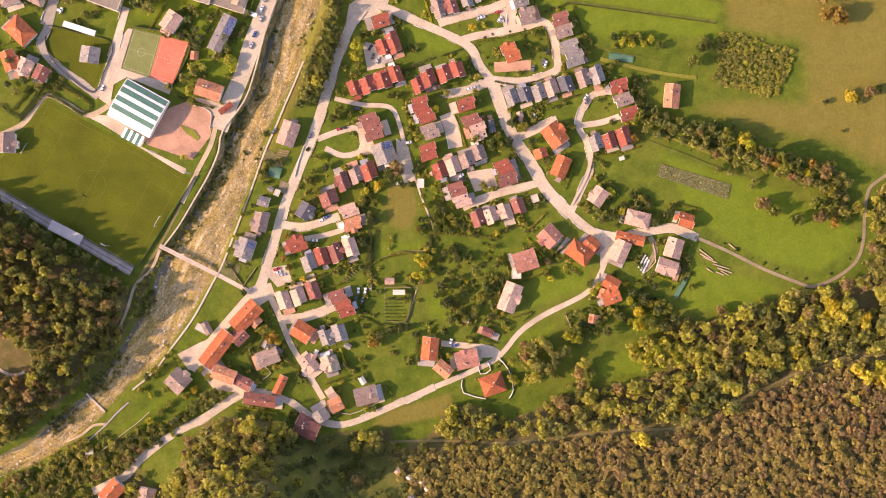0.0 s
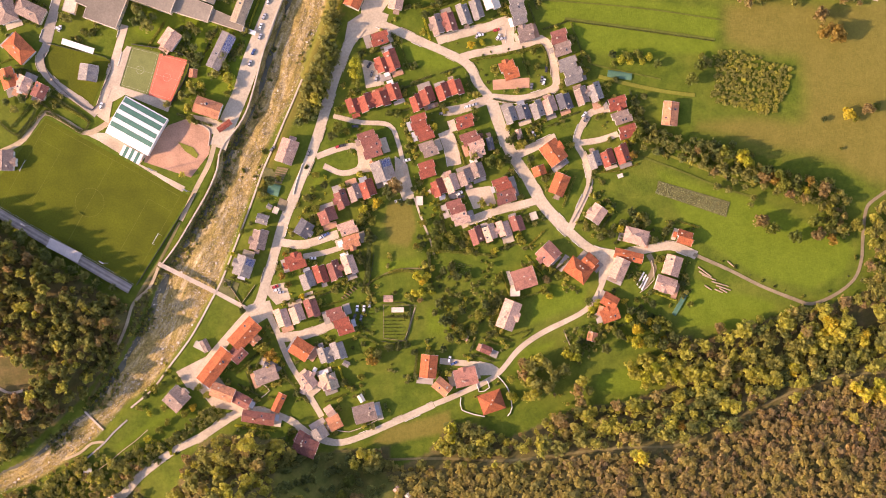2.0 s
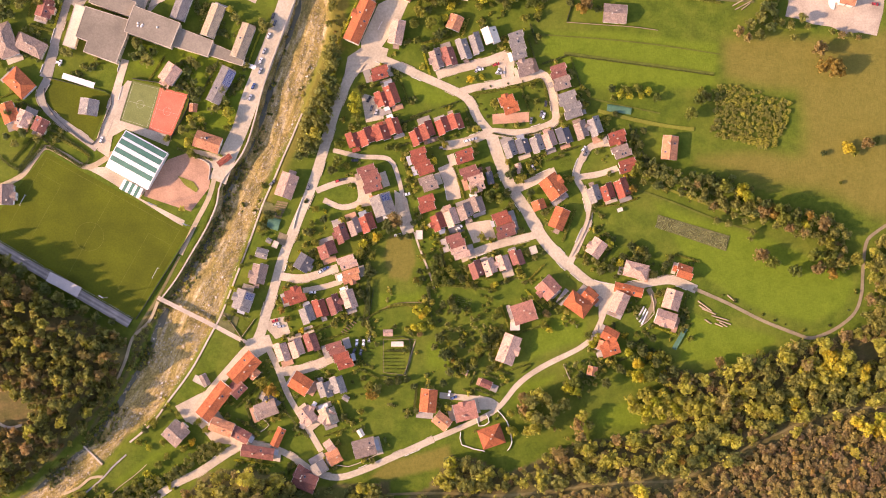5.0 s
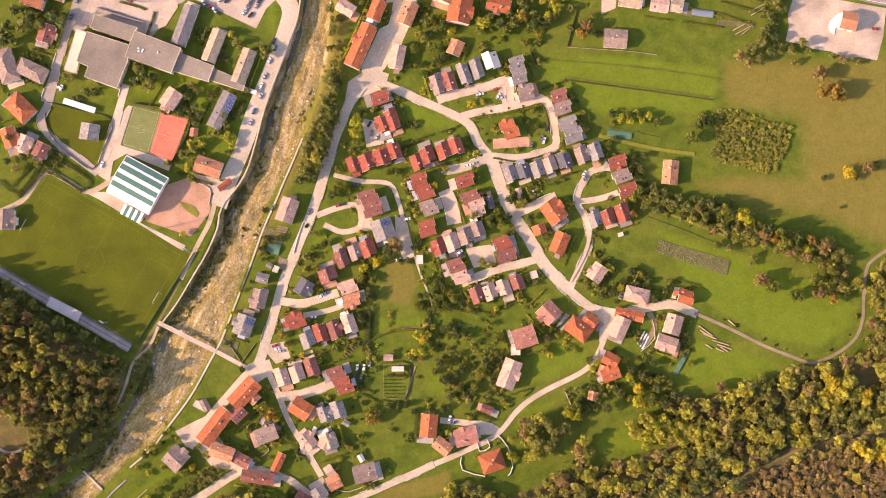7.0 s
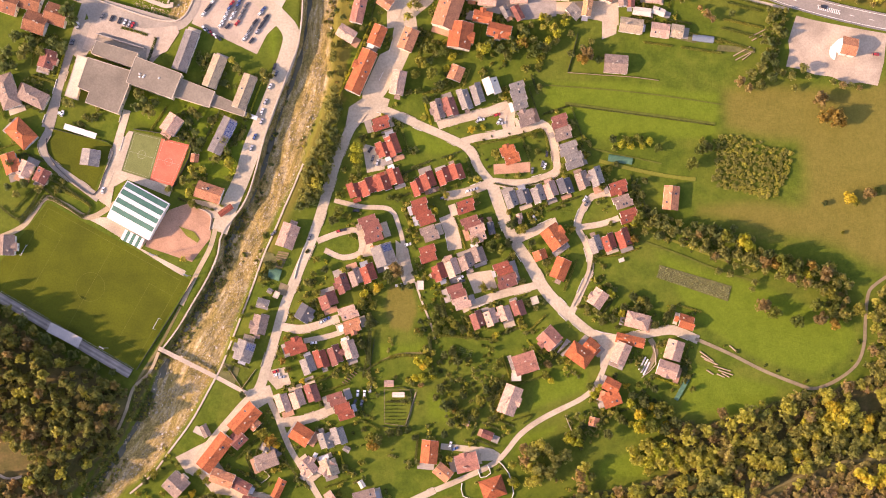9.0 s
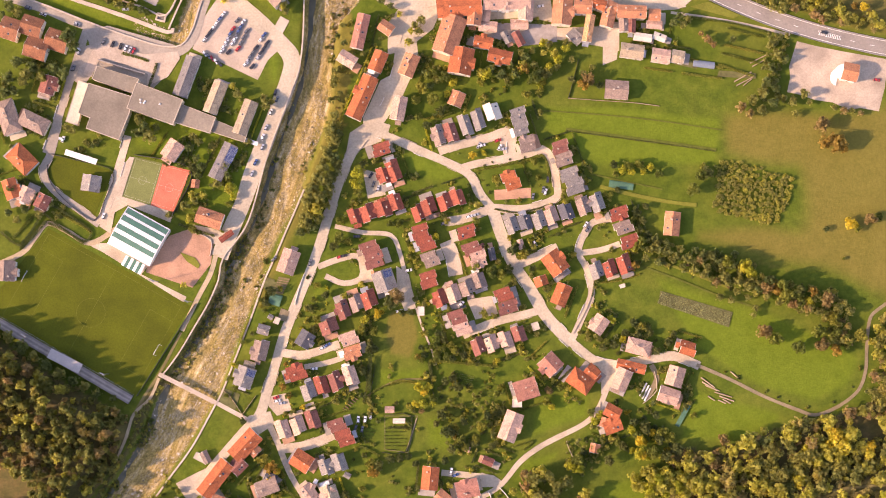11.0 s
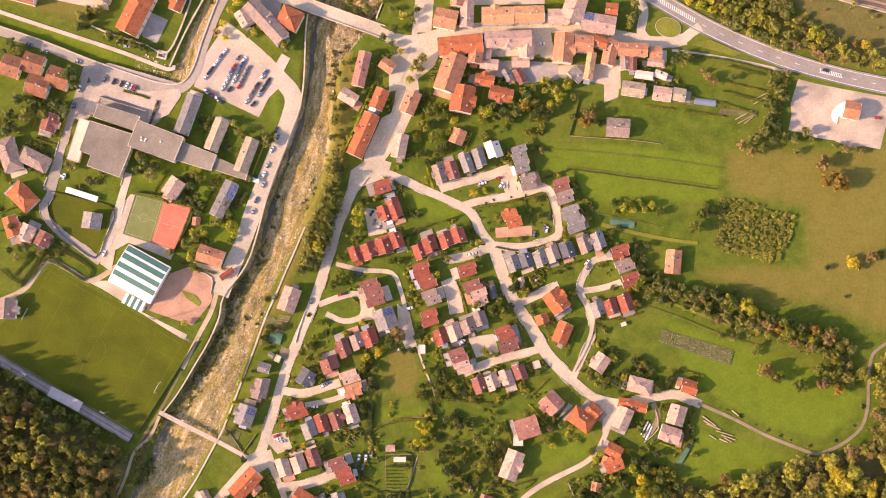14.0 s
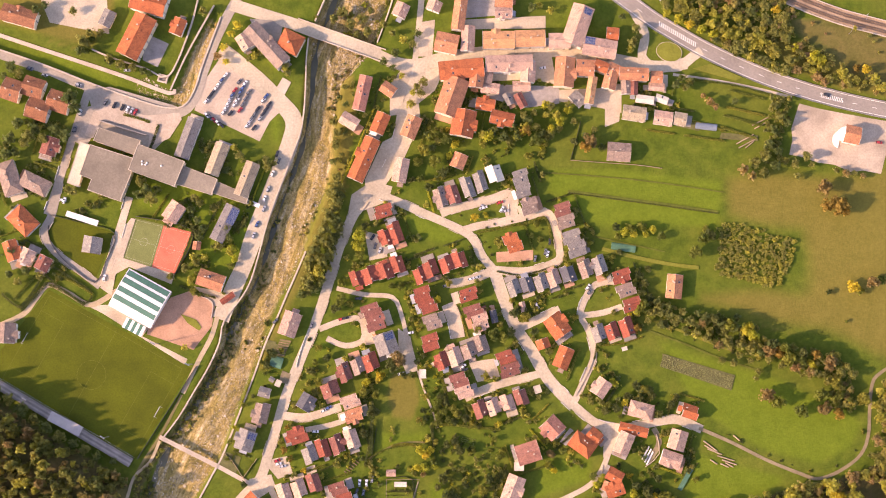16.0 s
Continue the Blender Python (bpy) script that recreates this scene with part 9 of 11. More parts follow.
village_houses = [f for f in FOOT if bool(in_quarters(f[0], f[1])) and f[3] > 6]
for hx, hy, turn, ln, wd in village_houses:
    m = pose(hx, hy, 0, 0, 0, turn)
    for side in (-1, 1):
        # a paved terrace against one or both ends
        if yard_rng.random() < 0.4:
            w, d = wd * yard_rng.uniform(0.7, 1.05), yard_rng.uniform(2.2, 5.0)
            off = yard_rng.uniform(-0.15, 0.15) * wd
            x0 = side * (ln / 2 - 0.5)
            x1 = x0 + side * d
            c = [m @ Vector(p) for p in ((x0, off - w / 2, 0), (x1, off - w / 2, 0), (x1, off + w / 2, 0), (x0, off + w / 2, 0))]
            e = m @ Vector((side * (ln / 2 + d * 0.6), off, 0))
            if bool(free(e.x, e.y, 0.2)):
                patch("terrace", [(p.x, p.y) for p in c], yard_rng.choice((M_PAVING, M_ASPHALT_DARK, M_CONCRETE_MID, M_PLAZA)), "small paved terrace beside a house", "terrace")
    for side in (-1, 1):
        # a hedge along the plot
        if yard_rng.random() < 0.75:
            o = side * (wd / 2 + yard_rng.uniform(2.2, 5.0))
            a, b = m @ Vector((-ln / 2 - yard_rng.uniform(0, 4), o, 0)), m @ Vector((ln / 2 + yard_rng.uniform(0, 5), o, 0))
            k = np.linspace(0, 1, 12)
            if free(a.x + (b.x - a.x) * k, a.y + (b.y - a.y) * k, 0.5).all():
                hedge([(a.x, a.y), (b.x, b.y)], yard_rng.uniform(0.8, 1.4), yard_rng.uniform(1.0, 2.0), yard_rng.choice(("dark", "green", "green", "dark", "lime")))
    for side in (-1, 1):
        if yard_rng.random() < 0.5:
            o = side * (ln / 2 + yard_rng.uniform(3.5, 7.0))
            a, b = m @ Vector((o, -wd / 2 - 2, 0)), m @ Vector((o, wd / 2 + 2, 0))
            k = np.linspace(0, 1, 12)
            if free(a.x + (b.x - a.x) * k, a.y + (b.y - a.y) * k, 0.4).all():
                hedge([(a.x, a.y), (b.x, b.y)], yard_rng.uniform(0.8, 1.3), yard_rng.uniform(1.0, 1.8), yard_rng.choice(("dark", "green", "dark", "green")))

# low pale walls along the streets
for line, w in list(PAVED):
    pts = curve_points(line, 3.0)
    if w < 1.9 or len(pts) < 6:
        continue
    for side in (-1, 1):
        edge = beside(pts, side * (w + 0.35))
        ok = in_quarters([p[0] for p in edge], [p[1] for p in edge])
        run = []
        for i, p in enumerate(edge):
            clear = bool(ok[i]) and all(distance(p[0], p[1], l2) > w2 + 0.2 for l2, w2 in PAVED if l2 is not line) and math.sin(i * 0.9 + w * 7 + side) > 0.05
            if clear:
                run.append(p)
            if (not clear or i == len(edge) - 1) and run:
                if len(run) > 2:
                    wall_along("garden_wall", run, 0.22, 0, yard_rng.uniform(0.5, 1.0), yard_rng.choice((M_CONCRETE, PLASTER[0], M_CONCRETE)), "low pale garden wall along the street", "wall", step=6)
                run = []


def scatter_shrubs(name, label, count, r0, r1, where, seed, hues, near=11.0):
    """Shrubs and small trees in the free ground between houses and streets."""
    rng = np.random.default_rng(seed)
    px, py = [p[0] for poly in where for p in poly], [p[1] for poly in where for p in poly]
    x, y = rng.uniform(min(px), max(px), count * 16), rng.uniform(min(py), max(py), count * 16)
    ok = np.zeros(len(x), bool)
    for poly in where:
        ok |= inside(x, y, poly)
    x, y = x[ok], y[ok]
    lump = np.array([noise.noise((a * 0.075, b * 0.075, seed)) for a, b in zip(x, y)])
    near_house = np.full(len(x), 1e9)
    for hx, hy, turn, ln, wd in FOOT:
        near_house = np.minimum(near_house, np.hypot(x - hx, y - hy) - min(ln, wd) / 2)
    ok = free(x, y, 0.7) & (lump * 1.6 + rng.uniform(-0.3, 0.3, len(x)) + 0.30 * (near_house < 4.5) - 0.5 * (near_house > near) > 0.36)
    x, y = x[ok][:count], y[ok][:count]
    out, hue = [], []
    t0 = [crown_arrays(rng, 1.0, 1.6, 6, 60, 0.62) for i in range(5)]
    for a, b in zip(x, y):
        r = r0 + (r1 - r0) * rng.random() ** 2
        t = rng.uniform(0, math.tau)
        q = t0[rng.integers(0, 5)]
        g = np.empty_like(q)
        g[..., 0] = (q[..., 0] * math.cos(t) - q[..., 1] * math.sin(t)) * r + a
        g[..., 1] = (q[..., 0] * math.sin(t) + q[..., 1] * math.cos(t)) * r + b
        g[..., 2] = q[..., 2] * r * rng.uniform(0.8, 1.3) + ground_z(a, b) - 0.05
        out.append(g)
        hue.append(np.full(len(q), hues[rng.integers(0, len(hues))]) + rng.uniform(-0.05, 0.05, len(q)))
    tagged(new(name, quads_mesh(name, np.concatenate(out), M_FOREST, np.clip(np.concatenate(hue), 0, 1))), label, "shrubs", kind="stuff")


scatter_shrubs("village_shrubs", "green and dark shrubs in the gardens between houses", 1250, 0.6, 2.8, [VILLAGE], 41, [0.02, 0.1, 0.2, 0.3, 0.36, 0.36, 0.45, 0.5, 0.56, 0.6, 0.62])
scatter_shrubs("town_shrubs", "green shrubs in the gardens behind the high street", 500, 0.6, 2.2, [OLD_TOWN], 42, [0.02, 0.1, 0.2, 0.36, 0.5, 0.6])
scatter_shrubs("school_shrubs", "dark shrubs round the school houses", 500, 0.6, 2.2, [SCHOOL], 43, [0.02, 0.1, 0.2, 0.36])


# ---- vehicles and small things ----
car(-220.5, 219.6, 66, "grey")
car(-214.6, 217.8, 66, "black")
car(-209.5, 216.4, 68, "black")
car(-206.2, 215.3, 65, "white")
car(-203.3, 214.3, 70, "silver")
car(-201.1, 213.6, 67, "red")
car(-236.2, 212.5, 73, "silver")
car(-237.9, 230.0, -15, "grey")
car(-259.9, 236.8, -15, "black")
car(-269.9, 240.7, -17, "black")
car(-239.1, 202.2, 77, "grey")
car(-244.8, 156.0, 74, "white")
car(-207.0, 240.6, 1, "silver")
car(-144.0, 238.0, 55, "white")
car(-145.9, 235.3, 49, "blue")
car(-147.9, 232.5, 53, "white")
car(-149.8, 229.7, 55, "white")
car(-151.7, 226.9, 52, "black")
car(-153.6, 224.2, 50, "black")
car(-155.6, 221.4, 51, "white")
car(-155.3, 212.2, -50, "white")
car(-152.9, 210.6, -53, "grey")
car(-150.5, 209.0, -53, "red")
car(-148.2, 207.4, -51, "white")
car(-145.8, 205.8, -49, "black")
car(-134.8, 234.1, 49, "grey")
car(-137.6, 228.4, 51, "red")
car(-139.0, 225.6, 53, "blue")
car(-140.4, 222.7, 47, "silver")
car(-141.7, 219.9, 52, "white")
car(-143.1, 217.0, 47, "white")
car(-144.5, 214.2, 52, "white")
car(-131.2, 233.0, 52, "white")
car(-132.4, 230.2, 49, "blue")
car(-133.7, 227.5, 53, "blue")
car(-135.0, 224.7, 48, "grey")
car(-136.3, 221.9, 48, "white")
car(-137.6, 219.1, 49, "white")
car(-140.1, 213.5, 49, "black")
car(-128.6, 227.3, 50, "grey")
car(-130.4, 223.4, 52, "grey")
car(-132.2, 219.5, 53, "grey")
car(-134.0, 215.6, 51, "red")
car(-117.5, 224.7, 49, "blue")
car(-119.2, 222.0, 47, "white")
car(-122.5, 216.5, 49, "black")
car(-124.1, 213.8, 47, "grey")
car(-125.8, 211.1, 51, "grey")
car(-127.4, 208.3, 49, "silver")
car(-129.1, 205.6, 47, "white")
car(-115.4, 219.5, 50, "black")
car(-117.2, 216.4, 48, "black")
car(-119.1, 213.4, 49, "black")
car(-121.0, 210.3, 52, "silver")
car(-124.7, 204.2, 50, "black")
car(-112.3, 174.7, 67, "white")
car(-115.0, 164.8, 66, "silver")
car(-117.1, 158.6, 70, "white")
car(-121.5, 142.2, 66, "blue")
car(-108.4, 183.1, 68, "grey")
car(-123.5, 134.9, 70, "silver")
car(-109.6, 187.5, 73, "black")
car(-117.3, 152.1, 66, "silver")
car(-217.7, 106.9, 77, "white")
car(-245.6, 156.3, -1, "white")
car(-236.6, 213.0, 82, "white")
car(-240.0, 202.0, 70, "grey")
car(-105.6, -7.0, 22, "red")
car(-104.8, -9.1, 13, "white")
car(-101.9, -10.5, 9, "silver")
car(23.1, 154.5, 16, "white")
car(21.0, 154.4, 62, "silver")
car(34.3, 153.5, 60, "white")
car(33.2, 157.8, 18, "red")
car(36.9, 152.4, 13, "silver")
car(-108.5, 80.6, 50, "grey")
car(-64.0, 83.1, 13, "black")
car(-66.5, 82.4, 17, "red")
car(-28.4, 48.3, 14, "white")
car(-22.9, 74.2, 13, "white")
car(-73.9, 26.4, 29, "blue")
car(-76.8, 24.6, 27, "white")
car(-53.6, -20.3, 86, "white")
car(-49.3, -20.3, 87, "white")
car(-55.3, -25.7, 69, "black")
car(-51.0, -26.3, 78, "grey")
car(15.2, 108.8, 17, "white")
car(19.2, 109.9, 20, "silver")
car(-0.6, 104.3, 14, "grey")
car(89.4, 104.4, 54, "white")
car(90.5, 101.5, 55, "grey")
car(57.1, 92.2, -60, "silver")
car(10.7, 53.3, 39, "white")
car(11.7, 51.2, 13, "black")
car(62.3, 126.5, 78, "grey")
car(5.2, -52.0, 77, "white")
car(8.0, -54.4, 23, "blue")
car(-81.9, 11.4, 2, "white")
car(-56.2, 95.5, 3, "black")
car(-45.9, 129.1, 73, "grey")
car(-43.0, 126.3, 73, "silver")
car(-47.7, 134.6, 58, "black")
car(-85.5, 78.3, 71, "grey")
car(55.8, 122.1, 82, "grey")
car(63.7, 125.1, 76, "white")
car(65.1, 133.1, 85, "black")
car(-45.8, -17.8, 84, "silver")
car(59.9, 245.1, 9, "white")
car(275.5, 199.1, -7, "red")
car(242.2, 229.5, -15, "black")
car(134.5, 291.3, -34, "white")
car(-137.6, 290.9, 69, "white")
car(-259.9, 236.8, -18, "white")
car(-237.9, 230.8, -23, "silver")
car(-269.2, 241.4, -18, "grey")

# ---- trees, shrubs, hedges ----
tree(17.0, 148.1, 2.9, "yellow")
tree(24.2, 149.4, 2.2, "lime")
tree(189.3, 78.7, 5.0, "lime")
tree(195.0, 73.5, 3.2, "lime")
tree(203.5, 65.5, 5.0, "brown")
tree(210.6, 64.6, 5.0, "rust")
tree(215.9, 60.0, 5.0, "green")
tree(223.1, 61.1, 5.0, "green")
tree(230.6, 56.7, 3.6, "lime")
tree(240.9, 57.7, 5.4, "brown")
tree(244.6, 45.4, 4.3, "green")
tree(235.5, 38.2, 5.0, "green")
tree(246.5, 36.6, 4.0, "green")
tree(223.0, 27.5, 4.7, "green")
tree(237.2, 29.4, 5.0, "brown")
tree(246.2, 25.9, 4.3, "rust")
tree(201.5, 37.9, 5.4, "brown")
tree(208.8, 32.6, 4.7, "green")
tree(255.2, 33.1, 4.3, "green")
tree(262.1, 34.9, 5.0, "green")
tree(166.3, 137.6, 4.3, "dark")
tree(162.6, 135.8, 4.3, "green")
tree(163.7, 142.3, 2.5, "green")
tree(157.2, 126.6, 4.7, "green")
tree(116.0, 141.6, 3.6, "green")
tree(123.2, 142.8, 3.6, "green")
tree(130.5, 141.2, 2.9, "lime")
tree(135.8, 136.9, 3.2, "green")
tree(107.1, 142.8, 2.9, "dark")
tree(247.6, 157.6, 7.2, "rust")
tree(241.2, 158.6, 5.2, "rust")
tree(252.0, 154.6, 4.6, "rust")
tree(238.5, 168.9, 5.6, "brown")
tree(257.4, 106.6, 4.8, "yellow")
tree(261.6, 103.5, 2.9, "green")
tree(269.3, 109.2, 4.4, "brown")
tree(275.0, 111.0, 3.2, "green")
tree(242.1, 102.8, 2.2, "dark")
tree(252.9, 84.3, 1.4, "green")
for x, y, r, c in [(120.6, -55.8, 4.4, "lime"), (128.0, -61.1, 4.6, "lime"), (134.9, -56.4, 5.4, "lime"), (142.1, -50.8, 4.8, "green"), (146.5, -60.0, 5.0, "lime"), (123.1, -39.1, 4.2, "lime"),
                   (127.8, -24.8, 3.8, "dark"), (135.1, -30.7, 4.4, "dark"), (142.3, -29.4, 3.8, "green"), (147.1, -36.5, 4.6, "dark"), (131.5, -38.7, 4.6, "green"), (139.7, -41.0, 4.2, "dark"), (121.8, -28.4, 3.4, "green"),
                   (154.3, -40.9, 4.4, "green"), (83.5, -49.1, 3.8, "lime"), (79.9, -45.5, 3.0, "green"), (46.5, -75.6, 3.0, "lime")]:
    tree(x, y, r, c, "glade trees")
for x, y, r, h, c in [(168.1, 84.8, 3.8, 2.3, "dark"), (177.8, 81.3, 4.0, 2.4, "green"), (192.2, 75.4, 3.8, 2.2, "lime"), (204.2, 70.3, 4.2, 2.7, "dark"), (212.7, 66.9, 4.0, 2.6, "green"), (223.5, 64.6, 3.8, 2.4, "dark"), (232.0, 63.0, 3.4, 2.2, "rust")]:
    t = tree(x, y, r, c, "tall belt trees")
    t.scale = (r, r, r * h)
for k, (x, y) in enumerate([(20.5, 136.4), (24.7, 141.6), (29.7, 143.8), (40.8, 145.8), (50.2, 147.0), (57.1, 146.0), (60.4, 140.9), (60.6, 135.0), (59.9, 129.2), (26.4, 129.1), (23.6, 132.2), (50.5, 137.7), (54.6, 135.0), (28.2, 124.3)]):
    shrub(x, y, 1.1 + 0.5 * math.sin(3.1 * k), "dark" if k % 2 else "green")
for k, (x, y) in enumerate([(178.0, 12.0), (186.0, 8.6), (196.0, 3.2), (203.5, -0.2), (211.0, -3.6), (218.0, -6.2), (229.0, -10.0), (246.0, -6.4), (258.0, 3.0), (262.5, 15.0)]):
    shrub(x, y, 1.3 + 0.6 * math.sin(2.3 * k), "dark" if k % 3 else "green", "meadow shrubs")
grove_tree(148.4, 89.0, 3.2, "green")
grove_tree(153.8, 83.9, 3.6, "green")
grove_tree(160.9, 82.1, 3.6, "brown")
grove_tree(166.2, 76.8, 4.0, "green")
grove_tree(173.4, 82.2, 3.6, "dark")
grove_tree(180.5, 78.7, 4.0, "dark")
grove_tree(176.9, 71.4, 4.0, "green")
grove_tree(185.9, 69.8, 3.6, "green")
grove_tree(171.7, 67.9, 3.2, "brown")
grove_tree(164.5, 73.2, 3.2, "green")
grove_tree(157.5, 75.0, 2.9, "lime")
grove_tree(134.1, 92.6, 2.9, "green")
grove_tree(139.5, 87.4, 3.2, "dark")
grove_tree(130.5, 88.9, 2.9, "green")
grove_tree(127.0, 83.7, 2.5, "green")
grove_tree(144.8, 82.0, 3.2, "green")
grove_tree(191.2, 66.3, 4.0, "green")
grove_tree(198.5, 64.6, 3.6, "dark")
grove_tree(184.2, 62.6, 2.9, "green")
grove_tree(191.5, 59.1, 2.5, "green")
grove_tree(173.6, 59.0, 2.9, "green")
grove_tree(180.7, 57.3, 2.9, "green")
grove_tree(219.8, 54.1, 3.6, "rust")
grove_tree(228.8, 52.4, 3.6, "brown")
grove_tree(248.5, 52.6, 3.2, "green")
grove_tree(255.6, 50.8, 3.6, "green")
grove_tree(269.8, 31.4, 3.2, "lime")
grove_tree(273.3, 40.3, 4.0, "lime")
grove_tree(196.8, 52.1, 2.5, "green")
grove_tree(195.1, 47.9, 2.2, "green")
grove("field_edge_grove", "belt of green and brown trees along the field edge")
grove_tree(200.6, 188.6, 4.3, "green")
grove_tree(195.2, 185.0, 4.0, "green")
grove_tree(204.3, 196.1, 4.0, "dark")
grove_tree(208.0, 205.3, 3.6, "dark")
grove_tree(211.6, 214.5, 3.6, "green")
grove_tree(206.3, 220.1, 3.2, "green")
grove_tree(188.0, 179.5, 4.0, "brown")
grove_tree(193.5, 176.2, 3.2, "brown")
grove_tree(200.7, 177.9, 3.6, "green")
grove_tree(207.8, 183.4, 4.0, "dark")
grove_tree(215.3, 185.6, 2.9, "green")
grove_tree(220.7, 183.8, 2.9, "green")
grove_tree(227.8, 189.0, 4.0, "green")
grove_tree(222.5, 176.6, 2.5, "green")
grove_tree(231.7, 184.2, 2.2, "green")
grove_tree(247.7, 180.4, 2.9, "green")
grove_tree(253.2, 178.7, 2.9, "brown")
grove_tree(209.7, 192.6, 3.6, "dark")
grove_tree(215.4, 211.0, 3.2, "dark")
grove_tree(258.8, 178.9, 2.2, "green")
grove_tree(264.2, 177.1, 2.2, "brown")
grove_tree(220.7, 185.6, 2.9, "green")
grove("gravel_lot_grove", "dark green trees round the gravel lot")
grove_tree(-71.5, 171.7, 3.6, "green")
grove_tree(-73.2, 162.4, 4.3, "green")
grove_tree(-70.5, 155.1, 4.7, "green")
grove_tree(-74.7, 147.8, 5.0, "green")
grove_tree(-77.4, 138.7, 5.0, "green")
grove_tree(-81.7, 131.5, 5.0, "green")
grove_tree(-71.0, 144.4, 4.3, "dark")
grove_tree(-75.1, 131.0, 4.7, "green")
grove_tree(-84.4, 124.2, 5.4, "green")
grove_tree(-79.3, 120.8, 5.0, "green")
grove_tree(-86.8, 117.1, 5.0, "green")
grove_tree(-81.3, 111.9, 4.7, "lime")
grove_tree(-85.7, 108.3, 4.3, "green")
grove_tree(-88.5, 103.0, 3.6, "green")
grove_tree(-92.0, 97.6, 3.2, "dark")
grove_tree(-67.7, 160.9, 3.6, "dark")
grove_tree(-83.1, 101.3, 3.2, "dark")
grove_tree(-73.5, 182.9, 2.9, "green")
grove_tree(-72.5, 192.0, 2.9, "green")
grove_tree(-72.0, 201.3, 2.5, "green")
grove_tree(-68.2, 186.8, 2.2, "green")
grove("riverside_grove", "belt of olive green trees on the river bank")
tree(-56.5, 135.5, 4.3, "lime")
tree(-57.2, 128.4, 4.0, "lime")
tree(-55.7, 123.1, 3.2, "green")
tree(-53.1, 141.4, 2.5, "dark")
tree(-66.8, 94.0, 4.3, "green")
tree(-70.4, 88.7, 3.6, "dark")
tree(-61.5, 91.8, 2.9, "green")
tree(-5.2, 28.9, 3.6, "green")
tree(-12.5, 34.1, 2.9, "green")
tree(-8.5, 183.0, 4.3, "green")
tree(-3.0, 176.0, 3.6, "dark")
tree(-15.8, 190.3, 4.3, "green")
tree(-10.5, 199.3, 4.3, "green")
tree(-1.5, 197.8, 4.0, "green")
tree(-19.4, 183.1, 3.6, "green")
tree(0.4, 187.2, 2.9, "lime")
tree(4.0, 194.4, 3.2, "lime")
tree(-17.5, 172.4, 2.9, "green")
tree(-12.0, 166.9, 3.2, "dark")
tree(49.0, 203.6, 4.3, "rust")
tree(43.7, 200.2, 3.6, "lime")
tree(56.3, 198.2, 4.3, "green")
tree(63.5, 200.3, 3.6, "dark")
tree(40.1, 194.7, 3.2, "green")
tree(51.0, 187.6, 3.2, "green")
tree(60.0, 189.6, 2.9, "green")
tree(65.3, 204.0, 3.6, "lime")
tree(70.8, 209.6, 3.6, "lime")
tree(76.1, 217.1, 3.2, "lime")
tree(79.9, 196.9, 3.2, "dark")
tree(90.5, 197.5, 5.0, "brown")
tree(87.0, 193.0, 4.3, "rust")
tree(98.0, 193.6, 2.9, "dark")
tree(25.6, 199.8, 4.3, "lime")
tree(22.0, 194.7, 2.9, "green")
tree(61.6, 220.6, 3.2, "lime")
tree(-30.5, 57.0, 5.8, "brown")
tree(-34.0, 53.4, 5.0, "dark")
tree(-44.6, 35.5, 3.2, "green")
tree(-41.2, 46.2, 3.6, "yellow")
tree(-50.1, 42.6, 3.2, "lime")
tree(-51.8, 35.5, 3.6, "green")
tree(-46.2, 24.9, 4.3, "dark")
tree(-51.4, 10.8, 3.2, "dark")
tree(-59.3, 56.9, 2.5, "dark")
tree(-80.8, 63.8, 2.9, "green")
tree(-75.4, 58.4, 3.2, "dark")
tree(-82.5, 54.9, 2.5, "green")
tree(-80.5, 42.4, 3.2, "green")
tree(-84.2, 49.4, 2.5, "dark")
tree(-109.4, 59.9, 3.2, "dark")
tree(-112.9, 52.7, 2.9, "dark")
tree(-104.1, 61.8, 2.2, "green")
tree(19.2, 105.9, 2.9, "green")
tree(-11.2, 89.5, 2.9, "lime")
tree(-16.7, 91.3, 2.2, "green")
tree(19.3, 77.2, 3.6, "green")
tree(30.2, 73.6, 4.3, "green")
tree(35.6, 71.9, 3.6, "green")
tree(40.9, 75.6, 3.2, "dark")
tree(25.0, 46.9, 3.2, "green")
tree(-29.3, 103.7, 2.9, "green")
tree(-34.7, 103.7, 2.5, "green")
tree(-67.0, 105.1, 2.9, "green")
tree(1.2, 105.8, 2.5, "green")
tree(-5.9, 94.9, 2.9, "lime")
tree(42.5, 88.0, 4.0, "dark")
tree(49.8, 84.7, 3.6, "green")
tree(55.3, 75.8, 2.9, "dark")
tree(40.9, 95.4, 2.2, "green")
tree(123.1, 92.2, 4.7, "green")
tree(128.7, 97.9, 2.9, "dark")
tree(116.1, 83.6, 3.2, "green")
tree(119.7, 78.1, 3.6, "rust")
tree(125.2, 106.9, 2.9, "dark")
tree(121.4, 112.2, 3.2, "dark")
tree(126.9, 115.9, 2.9, "dark")
tree(-3.5, 34.2, 2.9, "dark")
tree(0.1, 30.3, 3.2, "dark")
tree(4.1, 26.8, 2.9, "green")
tree(7.6, 23.2, 2.9, "dark")
tree(12.0, 21.1, 2.5, "dark")
tree(-1.6, 24.6, 2.9, "green")
tree(-8.7, 25.3, 2.5, "green")
tree(-12.3, 20.9, 2.5, "dark")
tree(-16.6, 19.4, 2.5, "green")
tree(-4.4, 19.2, 2.9, "green")
tree(5.5, 18.9, 2.5, "dark")
tree(17.1, 17.6, 2.2, "green")
tree(-14.2, 25.2, 2.5, "dark")
tree(-32.9, -44.8, 3.2, "dark")
